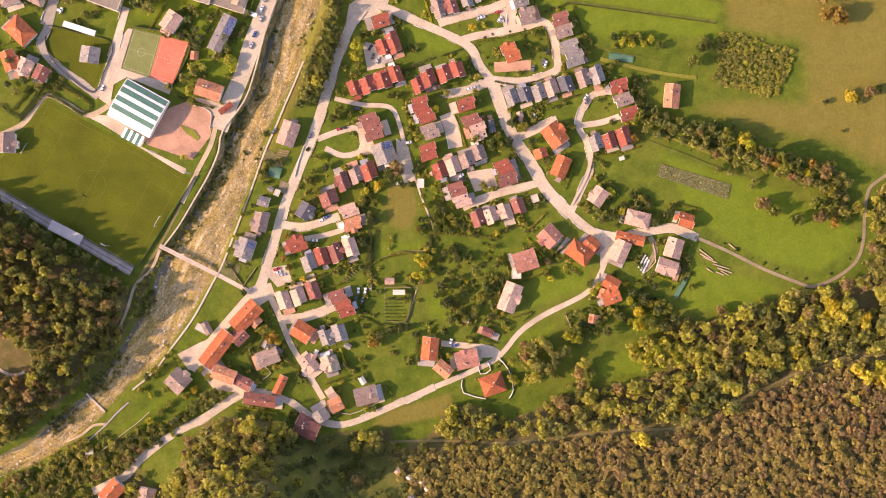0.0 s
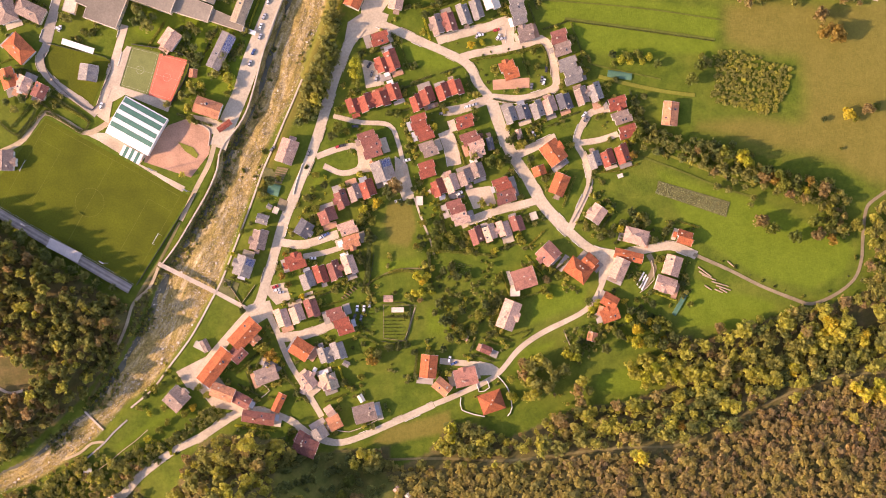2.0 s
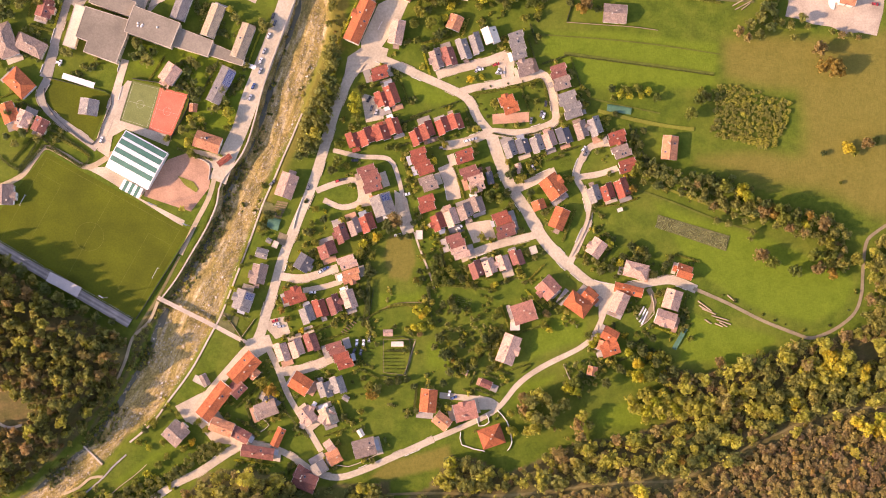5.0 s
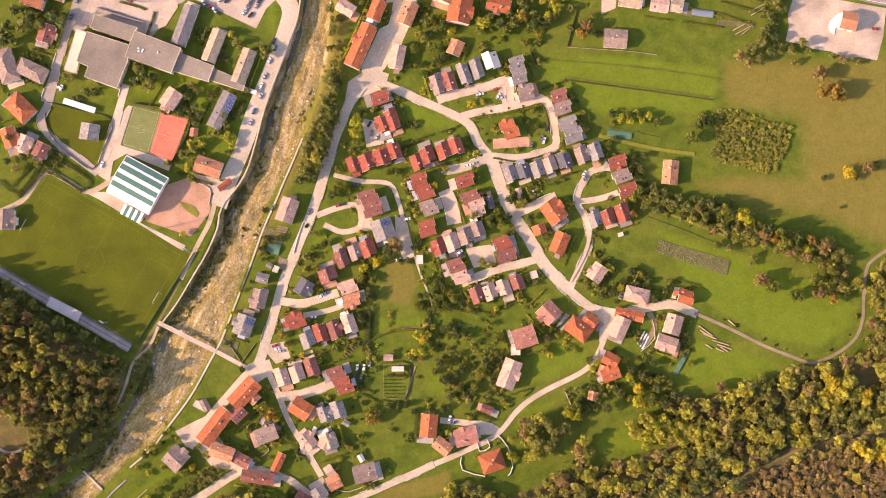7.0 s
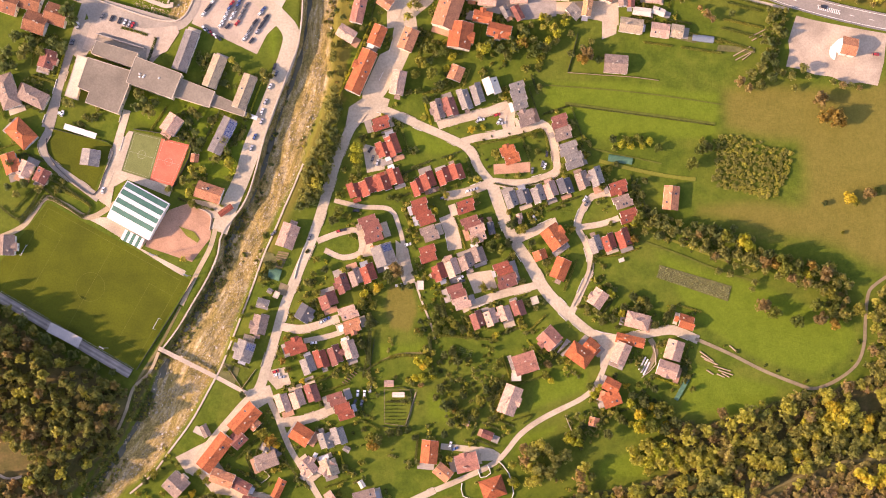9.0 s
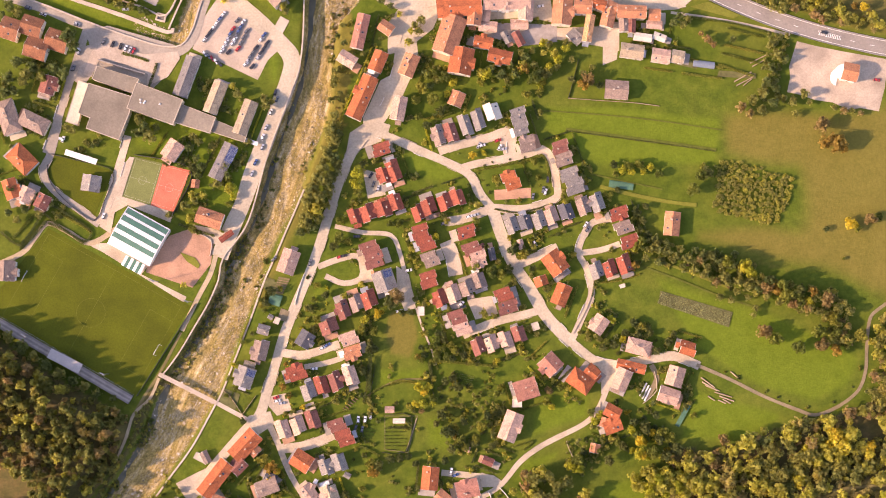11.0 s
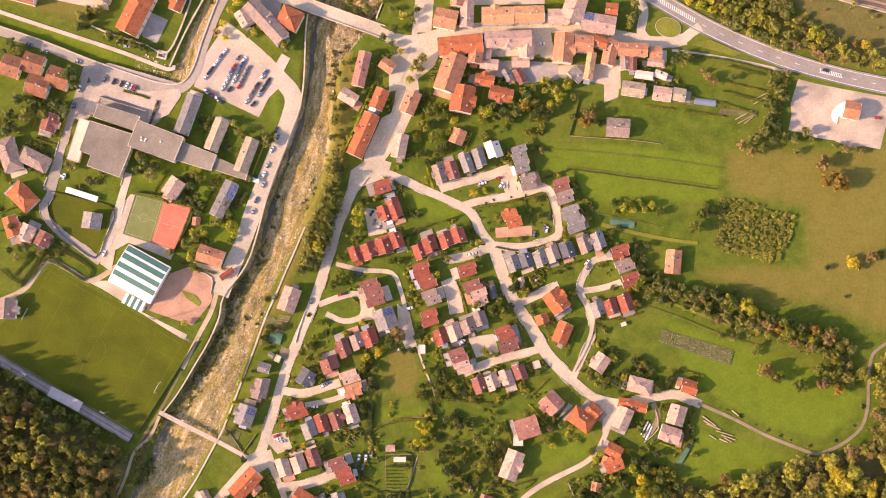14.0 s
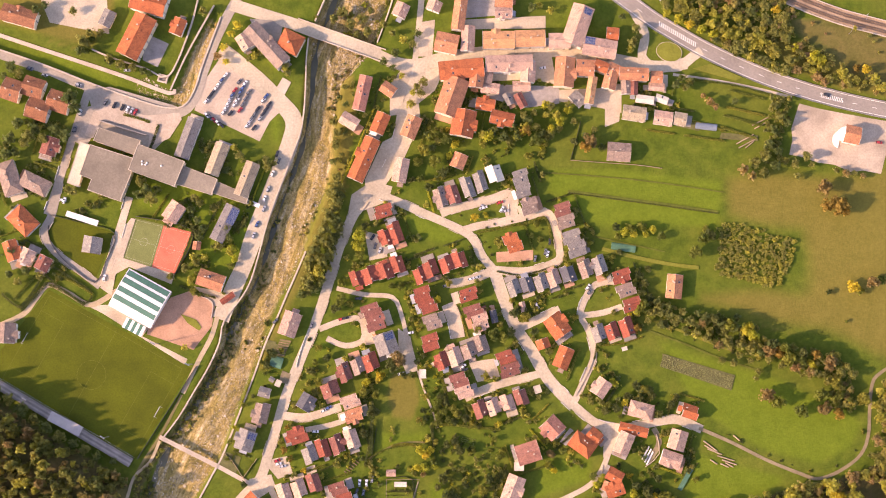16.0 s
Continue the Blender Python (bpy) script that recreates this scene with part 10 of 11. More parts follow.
tree(-27.6, -44.0, 3.2, "dark")
tree(-21.6, -43.4, 2.9, "dark")
tree(-4.0, -22.8, 2.9, "dark")
tree(6.0, -28.3, 3.2, "dark")
tree(11.4, -32.8, 2.9, "dark")
tree(-17.0, -47.6, 2.5, "dark")
tree(-61.2, -67.0, 2.9, "dark")
tree(-79.0, -67.3, 2.2, "dark")
tree(-50.6, -63.4, 2.5, "green")
tree(-126.0, -21.9, 2.5, "dark")
tree(-120.3, -34.1, 2.9, "green")
tree(-43.5, -52.4, 4.3, "rust")
tree(-40.0, -49.0, 3.6, "dark")
tree(-45.4, -47.4, 3.2, "green")
tree(-107.3, -51.1, 4.7, "rust")
tree(-112.8, -46.0, 4.3, "green")
tree(-103.9, -53.3, 2.9, "yellow")
tree(-109.2, -56.8, 3.2, "yellow")
tree(-114.8, -41.0, 3.2, "dark")
tree(-101.3, -0.4, 2.9, "rust")
tree(-97.7, -5.7, 2.5, "green")
tree(-88.7, -12.7, 2.2, "yellow")
tree(-103.3, 4.8, 2.2, "green")
tree(-15.6, 0.5, 3.6, "lime")
tree(-12.1, -3.0, 3.2, "yellow")
tree(-17.3, -10.2, 2.9, "lime")
tree(-6.7, -6.6, 2.9, "green")
tree(-1.2, -17.0, 3.6, "dark")
tree(2.4, -27.4, 4.3, "dark")
tree(6.0, -38.0, 3.6, "dark")
tree(0.8, -45.2, 3.2, "dark")
tree(9.2, 0.8, 3.6, "dark")
tree(5.7, 6.0, 2.9, "dark")
tree(16.4, 0.7, 2.9, "green")
tree(27.3, -16.8, 3.6, "dark")
tree(23.8, -23.8, 3.6, "green")
tree(13.1, -20.5, 2.9, "dark")
tree(34.3, -2.6, 3.2, "green")
tree(37.9, -13.2, 2.9, "dark")
tree(5.9, -24.0, 3.2, "green")
tree(20.3, -34.5, 2.9, "dark")
tree(30.9, -36.2, 2.5, "dark")
tree(66.3, -0.5, 3.2, "brown")
tree(64.7, -7.7, 2.9, "green")
tree(68.2, -11.2, 2.5, "lime")
tree(73.6, 1.3, 2.5, "green")
tree(98.4, -16.2, 3.2, "lime")
tree(93.1, -14.4, 2.9, "green")
tree(94.9, -19.7, 2.9, "lime")
tree(84.2, -44.2, 4.3, "green")
tree(79.0, -47.9, 3.6, "lime")
tree(86.2, -49.6, 3.2, "lime")
tree(87.9, -39.2, 2.9, "dark")
tree(103.9, -44.2, 3.6, "dark")
tree(98.6, -39.1, 2.9, "green")
tree(118.1, -24.8, 3.2, "lime")
tree(123.3, -31.6, 4.0, "yellow")
tree(112.7, -35.4, 3.2, "dark")
tree(109.2, -31.9, 2.9, "green")
tree(134.1, -15.7, 3.2, "dark")
tree(130.5, -26.4, 3.2, "yellow")
tree(119.8, -19.4, 3.6, "dark")
tree(126.9, -22.8, 3.6, "dark")
tree(137.5, -26.1, 4.0, "green")
tree(112.7, 31.8, 2.9, "lime")
tree(107.3, 28.1, 3.2, "dark")
tree(114.4, 35.4, 3.2, "dark")
tree(100.2, 26.2, 2.9, "dark")
tree(105.5, 44.1, 3.2, "lime")
tree(121.6, 33.6, 2.9, "dark")
tree(130.5, 35.5, 2.9, "dark")
tree(134.0, 24.8, 3.2, "dark")
tree(141.3, 30.3, 2.9, "dark")
tree(102.0, 29.9, 2.5, "green")
tree(119.7, 42.5, 3.2, "dark")
tree(125.2, 40.8, 2.9, "green")
tree(157.4, -15.7, 2.5, "green")
tree(144.9, 35.6, 2.5, "dark")
grove_tree(55.8, -56.5, 5.4, "green")
grove_tree(61.1, -51.3, 5.0, "lime")
grove_tree(66.4, -54.7, 5.4, "green")
grove_tree(71.8, -61.6, 5.4, "green")
grove_tree(61.2, -65.2, 5.4, "green")
grove_tree(55.9, -65.5, 4.7, "lime")
grove_tree(68.3, -68.8, 5.0, "green")
grove_tree(52.4, -60.3, 4.3, "rust")
grove_tree(77.1, -58.2, 4.7, "green")
grove_tree(59.5, -72.5, 4.7, "lime")
grove_tree(89.6, -65.1, 4.7, "lime")
grove_tree(86.1, -70.5, 4.3, "rust")
grove_tree(93.3, -70.6, 3.6, "green")
grove_tree(87.9, -77.6, 4.0, "brown")
grove_tree(54.3, -74.5, 3.6, "lime")
grove_tree(119.8, -54.4, 4.3, "lime")
grove_tree(123.3, -59.6, 4.3, "lime")
grove_tree(130.3, -54.3, 4.3, "lime")
grove_tree(133.9, -61.1, 4.7, "lime")
grove_tree(139.2, -50.7, 4.3, "yellow")
grove_tree(128.7, -66.7, 3.6, "lime")
grove_tree(125.1, -51.0, 3.6, "lime")
grove_tree(140.9, -57.6, 5.0, "lime")
grove_tree(148.0, -54.1, 4.7, "lime")
grove_tree(151.6, -64.6, 4.3, "lime")
grove_tree(43.7, -74.7, 2.9, "lime")
grove("garden_grove", "clump of yellow-green trees in the southern gardens")
grove_tree(-274.7, 29.2, 4.7, "green")
grove_tree(-265.5, 23.6, 5.0, "dark")
grove_tree(-257.5, 17.3, 4.7, "green")
grove_tree(-249.1, 11.9, 5.0, "dark")
grove_tree(-240.9, 7.0, 4.7, "green")
grove_tree(-233.1, 2.1, 4.3, "dark")
grove_tree(-225.1, -1.5, 4.0, "green")
grove_tree(-218.1, -5.1, 3.2, "dark")
grove_tree(-208.3, -8.5, 2.5, "dark")
grove_tree(-283.1, 35.1, 4.7, "dark")
grove("stand_grove", "tall dark green trees behind the stand")
grove_tree(-244.8, 196.9, 5.0, "dark")
grove_tree(-250.6, 200.8, 4.3, "dark")
grove_tree(-257.7, 195.2, 4.3, "green")
grove_tree(-263.2, 200.7, 4.3, "dark")
grove_tree(-266.7, 196.9, 4.7, "green")
grove_tree(-270.2, 191.5, 4.3, "green")
grove_tree(-274.2, 204.2, 4.3, "dark")
grove_tree(-279.3, 195.0, 4.3, "dark")
grove_tree(-241.7, 220.5, 5.8, "dark")
grove_tree(-238.3, 215.5, 4.3, "dark")
grove_tree(-280.8, 184.1, 4.3, "dark")
grove_tree(-275.7, 186.2, 3.6, "dark")
grove_tree(-195.7, 168.5, 4.3, "green")
grove_tree(-192.0, 163.1, 4.3, "dark")
grove_tree(-188.2, 157.6, 4.7, "green")
grove_tree(-195.6, 159.6, 4.0, "dark")
grove_tree(-185.0, 163.5, 3.2, "dark")
grove_tree(-163.1, 151.1, 3.2, "dark")
grove_tree(-159.4, 143.8, 3.2, "dark")
grove_tree(-161.5, 158.4, 2.9, "green")
grove_tree(-157.9, 154.8, 2.9, "green")
grove_tree(-224.7, 163.1, 3.2, "green")
grove_tree(-238.9, 161.1, 3.6, "green")
grove_tree(-242.8, 163.1, 2.9, "green")
grove_tree(-275.7, 122.9, 3.6, "dark")
grove_tree(-266.4, 110.3, 3.6, "dark")
grove_tree(-271.7, 103.2, 3.2, "green")
grove_tree(-277.2, 108.5, 3.2, "dark")
grove_tree(-257.6, 106.9, 2.9, "green")
grove_tree(-250.8, 114.3, 2.2, "green")
grove_tree(-175.0, 107.8, 2.5, "green")
grove_tree(-166.0, 113.1, 3.2, "green")
grove_tree(-162.3, 106.0, 3.2, "lime")
grove_tree(-160.8, 120.4, 2.9, "lime")
grove_tree(-158.9, 116.8, 2.9, "green")
grove_tree(-153.6, 120.5, 2.9, "lime")
grove_tree(-141.3, 138.6, 3.2, "green")
grove_tree(-144.6, 127.8, 3.2, "green")
grove_tree(-137.4, 124.2, 3.2, "lime")
grove_tree(-133.1, 185.8, 3.2, "green")
grove_tree(-136.9, 191.4, 2.9, "lime")
grove_tree(-116.8, 183.0, 3.2, "green")
grove_tree(-114.9, 178.7, 3.2, "green")
grove_tree(-111.4, 180.7, 2.9, "green")
grove_tree(-139.4, 133.2, 3.2, "dark")
grove_tree(-155.7, 138.5, 3.2, "dark")
grove_tree(-157.4, 133.1, 2.9, "dark")
grove_tree(-125.5, 155.4, 2.2, "green")
grove_tree(-165.1, 63.0, 2.5, "lime")
grove_tree(-247.0, 105.4, 1.8, "green")
grove("school_grove", "dark green trees round the school houses")
grove_tree(-280.8, 240.8, 4.3, "dark")
grove_tree(-275.5, 237.3, 3.6, "green")
grove_tree(-284.5, 235.4, 3.2, "dark")
grove_tree(-234.1, 257.8, 4.7, "green")
grove_tree(-236.0, 252.5, 3.6, "dark")
grove_tree(-231.0, 263.6, 3.6, "green")
grove_tree(-217.8, 247.2, 3.2, "green")
grove_tree(-210.5, 243.7, 3.2, "green")
grove_tree(-203.2, 242.0, 2.9, "green")
grove_tree(-196.0, 240.2, 2.9, "dark")
grove_tree(-223.9, 263.9, 2.9, "green")
grove_tree(-266.0, 278.0, 3.6, "dark")
grove_tree(-260.7, 281.9, 3.2, "dark")
grove_tree(-242.5, 278.5, 2.9, "green")
grove_tree(-158.8, 279.3, 3.2, "green")
grove_tree(-153.2, 270.3, 2.5, "green")
grove_tree(-136.7, 270.3, 3.2, "yellow")
grove_tree(-140.3, 264.8, 2.9, "yellow")
grove_tree(-145.4, 255.4, 3.2, "yellow")
grove_tree(-149.1, 250.0, 2.9, "rust")
grove_tree(-143.5, 246.4, 2.5, "yellow")
grove_tree(-125.3, 250.2, 3.2, "lime")
grove_tree(-121.8, 252.1, 2.9, "green")
grove_tree(-129.1, 248.4, 2.5, "green")
grove_tree(-105.2, 243.0, 3.2, "lime")
grove_tree(-103.5, 239.4, 2.9, "green")
grove_tree(-69.6, 280.0, 4.3, "green")
grove_tree(-75.0, 276.5, 3.6, "green")
grove_tree(-64.0, 272.8, 4.0, "green")
grove_tree(-56.8, 276.7, 3.6, "green")
grove_tree(-60.3, 265.6, 3.2, "green")
grove_tree(-53.1, 267.5, 3.6, "green")
grove_tree(-51.5, 282.4, 2.9, "green")
grove_tree(-42.3, 271.4, 2.9, "green")
grove_tree(-36.7, 266.0, 2.5, "green")
grove_tree(-29.4, 262.2, 3.2, "lime")
grove_tree(-23.9, 258.8, 2.9, "green")
grove_tree(-20.4, 266.1, 2.9, "dark")
grove_tree(-34.7, 253.0, 3.2, "dark")
grove_tree(-41.9, 247.5, 2.9, "dark")
grove_tree(-36.5, 243.9, 2.9, "dark")
grove_tree(-30.9, 238.4, 2.5, "lime")
grove_tree(-16.4, 234.8, 3.2, "green")
grove_tree(-20.7, 231.1, 3.2, "green")
grove_tree(-23.5, 227.4, 2.9, "lime")
grove_tree(-24.8, 220.0, 3.2, "lime")
grove_tree(-18.1, 227.5, 3.2, "green")
grove_tree(-86.1, 276.9, 1.4, "green")
grove_tree(-67.0, 230.7, 2.5, "green")
grove_tree(-70.6, 225.2, 2.5, "dark")
grove_tree(-66.1, 219.7, 2.5, "dark")
grove_tree(-70.2, 201.4, 2.5, "green")
grove_tree(-71.8, 195.8, 2.9, "green")
grove_tree(-73.9, 208.7, 2.5, "green")
grove_tree(-54.1, 212.7, 2.2, "green")
grove_tree(-50.5, 207.2, 2.2, "lime")
grove_tree(119.4, 271.2, 3.6, "green")
grove_tree(117.6, 261.9, 3.6, "green")
grove_tree(115.9, 256.5, 2.9, "lime")
grove_tree(121.3, 265.8, 3.2, "dark")
grove_tree(110.5, 278.7, 2.9, "dark")
grove_tree(144.8, 234.7, 3.6, "dark")
grove_tree(148.5, 238.5, 3.2, "dark")
grove_tree(150.3, 232.9, 3.2, "green")
grove_tree(154.0, 236.8, 2.9, "green")
grove_tree(166.5, 223.9, 3.2, "rust")
grove_tree(170.2, 220.5, 2.9, "rust")
grove_tree(163.1, 227.8, 2.2, "rust")
grove_tree(183.0, 224.4, 2.5, "dark")
grove_tree(27.4, 202.3, 3.6, "dark")
grove_tree(34.6, 198.6, 4.0, "dark")
grove_tree(40.0, 206.1, 3.2, "dark")
grove_tree(52.1, 283.4, 3.6, "dark")
grove_tree(57.6, 285.4, 3.2, "lime")
grove_tree(65.0, 281.9, 2.9, "lime")
grove_tree(21.9, 200.5, 3.2, "lime")
grove_tree(47.3, 202.6, 3.2, "yellow")
grove_tree(50.8, 206.1, 3.6, "lime")
grove("high_street_grove", "green and golden trees in the old town gardens")
for (x, y), r, colour in zip([(139.6, 281.2), (147.2, 277.4), (154.1, 274.4), (161.7, 270.6), (169.3, 267.6), (174.6, 264.5), (233.9, 253.6), (238.4, 250.6), (267.3, 245.5), (261.2, 247.0), (221.8, 259.7), (209.8, 284.3)], (3.2, 3.6, 3.8, 3.6, 3.4, 2.8, 4.0, 3.8, 3.6, 3.0, 3.0, 3.6), ("lime", "lime", "yellow", "lime", "lime", "green", "lime", "lime", "yellow", "rust", "lime", "yellow")):
    tree(x, y, r, colour, "roadside trees")
for x, y, r, colour in [(245.7, -26.7, 5.4, "yellow"), (252.6, -29.7, 5.0, "yellow"), (241.1, -32.1, 4.6, "yellow"), (248.8, -37.3, 5.2, "lime"), (243.4, -23.6, 4.0, "yellow"), (267.2, -34.1, 4.8, "yellow"),
                        (259.7, -67.9, 4.2, "yellow"), (271.9, -63.2, 4.8, "lime"), (268.9, -70.8, 4.4, "yellow"), (124.9, -40.1, 3.6, "yellow"), (132.7, -58.4, 4.2, "lime"), (137.2, -53.8, 4.0, "lime"),
                        (141.9, -59.9, 4.0, "lime"), (138.9, -64.5, 3.4, "lime"), (121.9, -57.0, 3.2, "lime"), (131.1, -49.3, 4.4, "green"), (148.0, -52.2, 3.6, "lime"), (223.3, -54.5, 4.6, "lime"),
                        (220.2, -57.6, 3.8, "yellow"), (215.5, -27.0, 4.0, "lime"), (227.8, -36.1, 4.2, "lime"), (174.3, -61.9, 3.4, "brown"), (185.1, -68.7, 4.4, "brown"), (182.1, -74.9, 3.2, "brown"),
                        (194.3, -48.7, 3.4, "brown"), (175.7, -30.5, 4.0, "brown"), (137.6, -84.5, 3.6, "brown"), (149.9, -90.5, 3.4, "rust"), (228.2, -72.9, 3.0, "brown"), (218.9, -39.3, 3.2, "brown"),
                        (55.3, -58.0, 5.0, "green"), (52.2, -53.4, 4.2, "brown"), (59.8, -53.3, 4.6, "green"), (53.8, -65.6, 4.0, "green"), (63.0, -67.1, 3.4, "brown"), (46.2, -74.1, 2.4, "lime"),
                        (7.3, -95.1, 4.2, "lime"), (9.7, -102.8, 4.0, "lime"), (-45.4, -112.4, 3.6, "lime"), (-50.0, -111.0, 3.4, "green"), (-57.0, -128.0, 4.2, "green"), (-52.0, -138.0, 4.6, "brown"),
                        (-62.0, -137.0, 3.6, "green"), (-68.0, -122.0, 3.0, "dark"), (-84.0, -127.0, 3.6, "dark"), (-88.0, -138.0, 4.2, "green"), (-78.0, -146.0, 3.8, "dark")]:
    tree(x, y, r, colour, "wood edge trees")
grove_tree(243.2, -28.2, 5.0, "yellow")
grove_tree(250.2, -33.4, 5.8, "yellow")
grove_tree(255.7, -26.2, 4.7, "yellow")
grove_tree(247.8, -40.5, 5.0, "lime")
grove_tree(266.6, -38.5, 4.3, "yellow")
grove_tree(256.0, -65.4, 4.7, "yellow")
grove_tree(263.0, -70.6, 5.0, "yellow")
grove_tree(272.0, -68.7, 4.7, "yellow")
grove_tree(275.7, -74.1, 4.3, "yellow")
grove_tree(222.2, -55.0, 4.0, "lime")
grove_tree(220.3, -72.9, 4.3, "lime")
grove_tree(124.2, -110.0, 4.7, "yellow")
grove_tree(200.7, -25.0, 3.6, "lime")
grove_tree(131.0, -52.3, 4.3, "lime")
grove_tree(136.3, -59.4, 4.7, "lime")
grove_tree(143.5, -55.8, 4.7, "lime")
grove_tree(148.9, -62.9, 4.3, "lime")
grove_tree(120.4, -59.6, 3.6, "lime")
grove_tree(6.4, -96.3, 3.2, "lime")
grove_tree(4.7, -103.5, 3.2, "lime")
grove_tree(43.7, -64.0, 2.9, "lime")
grove_tree(-50.4, -111.2, 4.0, "lime")
grove_tree(-43.3, -112.7, 4.3, "lime")
grove_tree(-46.7, -119.9, 4.3, "green")
grove_tree(-54.0, -118.3, 4.0, "lime")
grove_tree(-32.5, -118.1, 3.2, "green")
grove("golden_grove", "golden and yellow-green trees at the edge of the wood")
shrub(-122.9, 49.1, 1.2, "green")
shrub(-120.6, 63.2, 1.0, "dark")
shrub(-110.7, 52.0, 1.2, "green")
shrub(-111.4, 61.6, 1.9, "dark")
shrub(-114.7, 78.8, 2.1, "green")
shrub(-117.6, 69.4, 1.5, "green")
shrub(-115.2, 80.2, 1.5, "dark")
shrub(-114.2, 39.1, 2.1, "dark")
shrub(-111.5, 51.8, 1.5, "green")
shrub(-115.3, 68.0, 1.2, "green")
shrub(-127.7, 67.0, 2.0, "green")
shrub(-128.5, 62.8, 1.1, "dark")
shrub(-113.3, 57.7, 1.7, "green")
shrub(-112.9, 61.3, 1.5, "dark")
shrub(-87.2, 68.9, 1.7, "dark")
shrub(-82.3, 37.2, 1.4, "dark")
shrub(-85.4, 50.4, 1.1, "dark")
shrub(-75.0, 62.9, 1.5, "lime")
shrub(-75.1, 52.5, 1.1, "lime")
shrub(-86.5, 69.7, 1.4, "dark")
shrub(-88.4, 40.5, 1.7, "dark")
shrub(-87.9, 33.2, 1.1, "green")
shrub(-90.1, 37.0, 1.4, "lime")
shrub(-85.4, 48.8, 1.3, "green")
shrub(-2.2, 28.3, 1.1, "lime")
shrub(-7.1, 47.2, 1.9, "lime")
shrub(-4.8, 51.8, 1.8, "green")
shrub(-6.4, 19.1, 1.1, "dark")
shrub(-11.7, 43.8, 1.1, "dark")
shrub(-0.3, 23.9, 1.6, "lime")
shrub(-13.2, 40.0, 1.7, "green")
shrub(-14.1, 60.7, 2.1, "green")
shrub(-5.9, 39.5, 2.1, "green")
shrub(-0.0, 41.2, 2.1, "green")
shrub(-2.5, 48.0, 1.1, "lime")
shrub(-7.0, 37.3, 1.8, "green")
shrub(-3.3, 15.9, 1.3, "lime")
shrub(-10.7, 52.8, 1.9, "lime")
shrub(-4.7, 43.0, 1.8, "lime")
shrub(-4.8, 18.3, 1.0, "dark")
shrub(-1.2, -6.1, 1.9, "dark")
shrub(-3.9, 12.8, 1.5, "green")
shrub(-0.2, 2.0, 1.3, "dark")
shrub(3.8, -1.2, 1.2, "green")
shrub(-1.6, 9.5, 1.1, "green")
shrub(29.4, 5.0, 1.7, "green")
shrub(6.7, 8.6, 2.3, "dark")
shrub(-2.4, -0.5, 2.2, "dark")
shrub(24.6, 10.4, 1.2, "green")
shrub(31.5, 16.0, 2.3, "green")
shrub(9.7, -0.6, 1.8, "dark")
shrub(21.1, 15.5, 2.2, "dark")
shrub(4.6, 0.2, 1.6, "dark")
shrub(15.4, -2.1, 1.6, "green")
shrub(-0.8, 1.2, 1.0, "dark")
shrub(28.0, 9.9, 1.2, "green")
shrub(10.6, 4.5, 1.8, "dark")
shrub(4.7, 6.9, 1.5, "green")
shrub(26.1, 3.9, 1.3, "green")
shrub(30.5, 13.4, 1.7, "dark")
shrub(28.3, 0.4, 1.7, "green")
shrub(9.5, -4.5, 1.5, "green")
shrub(18.8, -13.5, 1.6, "dark")
shrub(14.0, -20.0, 2.2, "lime")
shrub(25.9, -27.2, 1.4, "dark")
shrub(30.2, -13.9, 1.2, "green")
shrub(32.8, -17.1, 2.3, "green")
shrub(9.4, -34.0, 1.6, "lime")
shrub(4.5, -17.0, 2.0, "green")
shrub(29.3, -17.3, 1.1, "green")
shrub(12.1, -14.8, 1.2, "dark")
shrub(7.2, -32.1, 2.0, "dark")
shrub(0.6, -14.0, 1.5, "dark")
shrub(1.1, -12.9, 1.6, "dark")
shrub(15.9, -15.5, 1.3, "green")
shrub(2.0, -27.3, 2.2, "dark")
shrub(19.9, -17.3, 2.4, "green")
shrub(24.6, -27.8, 2.0, "dark")
shrub(14.7, -13.8, 1.6, "lime")
shrub(4.3, -20.3, 1.3, "lime")
shrub(-49.9, -23.9, 2.1, "green")
shrub(-49.2, -24.2, 2.0, "green")
shrub(-47.1, -34.0, 1.3, "dark")
shrub(-50.7, -52.9, 1.2, "green")
shrub(-44.2, -35.4, 2.1, "green")
shrub(-48.1, -48.6, 1.4, "green")
shrub(-49.2, -42.8, 2.1, "dark")
shrub(-51.2, -17.7, 1.7, "green")
shrub(-56.2, -45.2, 1.3, "dark")
shrub(-50.4, -31.7, 1.8, "green")
shrub(102.8, 26.6, 1.5, "green")
shrub(101.3, 29.4, 1.6, "dark")
shrub(114.4, 31.0, 2.1, "dark")
shrub(129.9, 28.4, 1.5, "green")
shrub(118.4, 24.4, 2.0, "lime")
shrub(117.0, 32.7, 1.1, "dark")
shrub(134.1, 31.3, 1.3, "dark")
shrub(114.4, 26.0, 2.2, "dark")
shrub(120.6, 32.2, 1.1, "green")
shrub(133.1, 30.7, 1.5, "green")
shrub(109.9, 22.8, 1.7, "dark")
shrub(103.8, 29.5, 1.2, "lime")
shrub(110.0, -25.1, 2.6, "dark")
shrub(126.6, -32.8, 2.9, "yellow")
shrub(141.0, -37.1, 2.1, "yellow")
shrub(137.7, -25.1, 3.1, "dark")
shrub(136.4, -26.7, 2.4, "yellow")
shrub(138.3, -41.6, 2.7, "lime")
shrub(129.1, -24.0, 1.5, "yellow")
shrub(133.4, -23.9, 3.1, "dark")
shrub(126.0, -17.4, 2.1, "dark")
shrub(109.1, -7.2, 2.6, "dark")
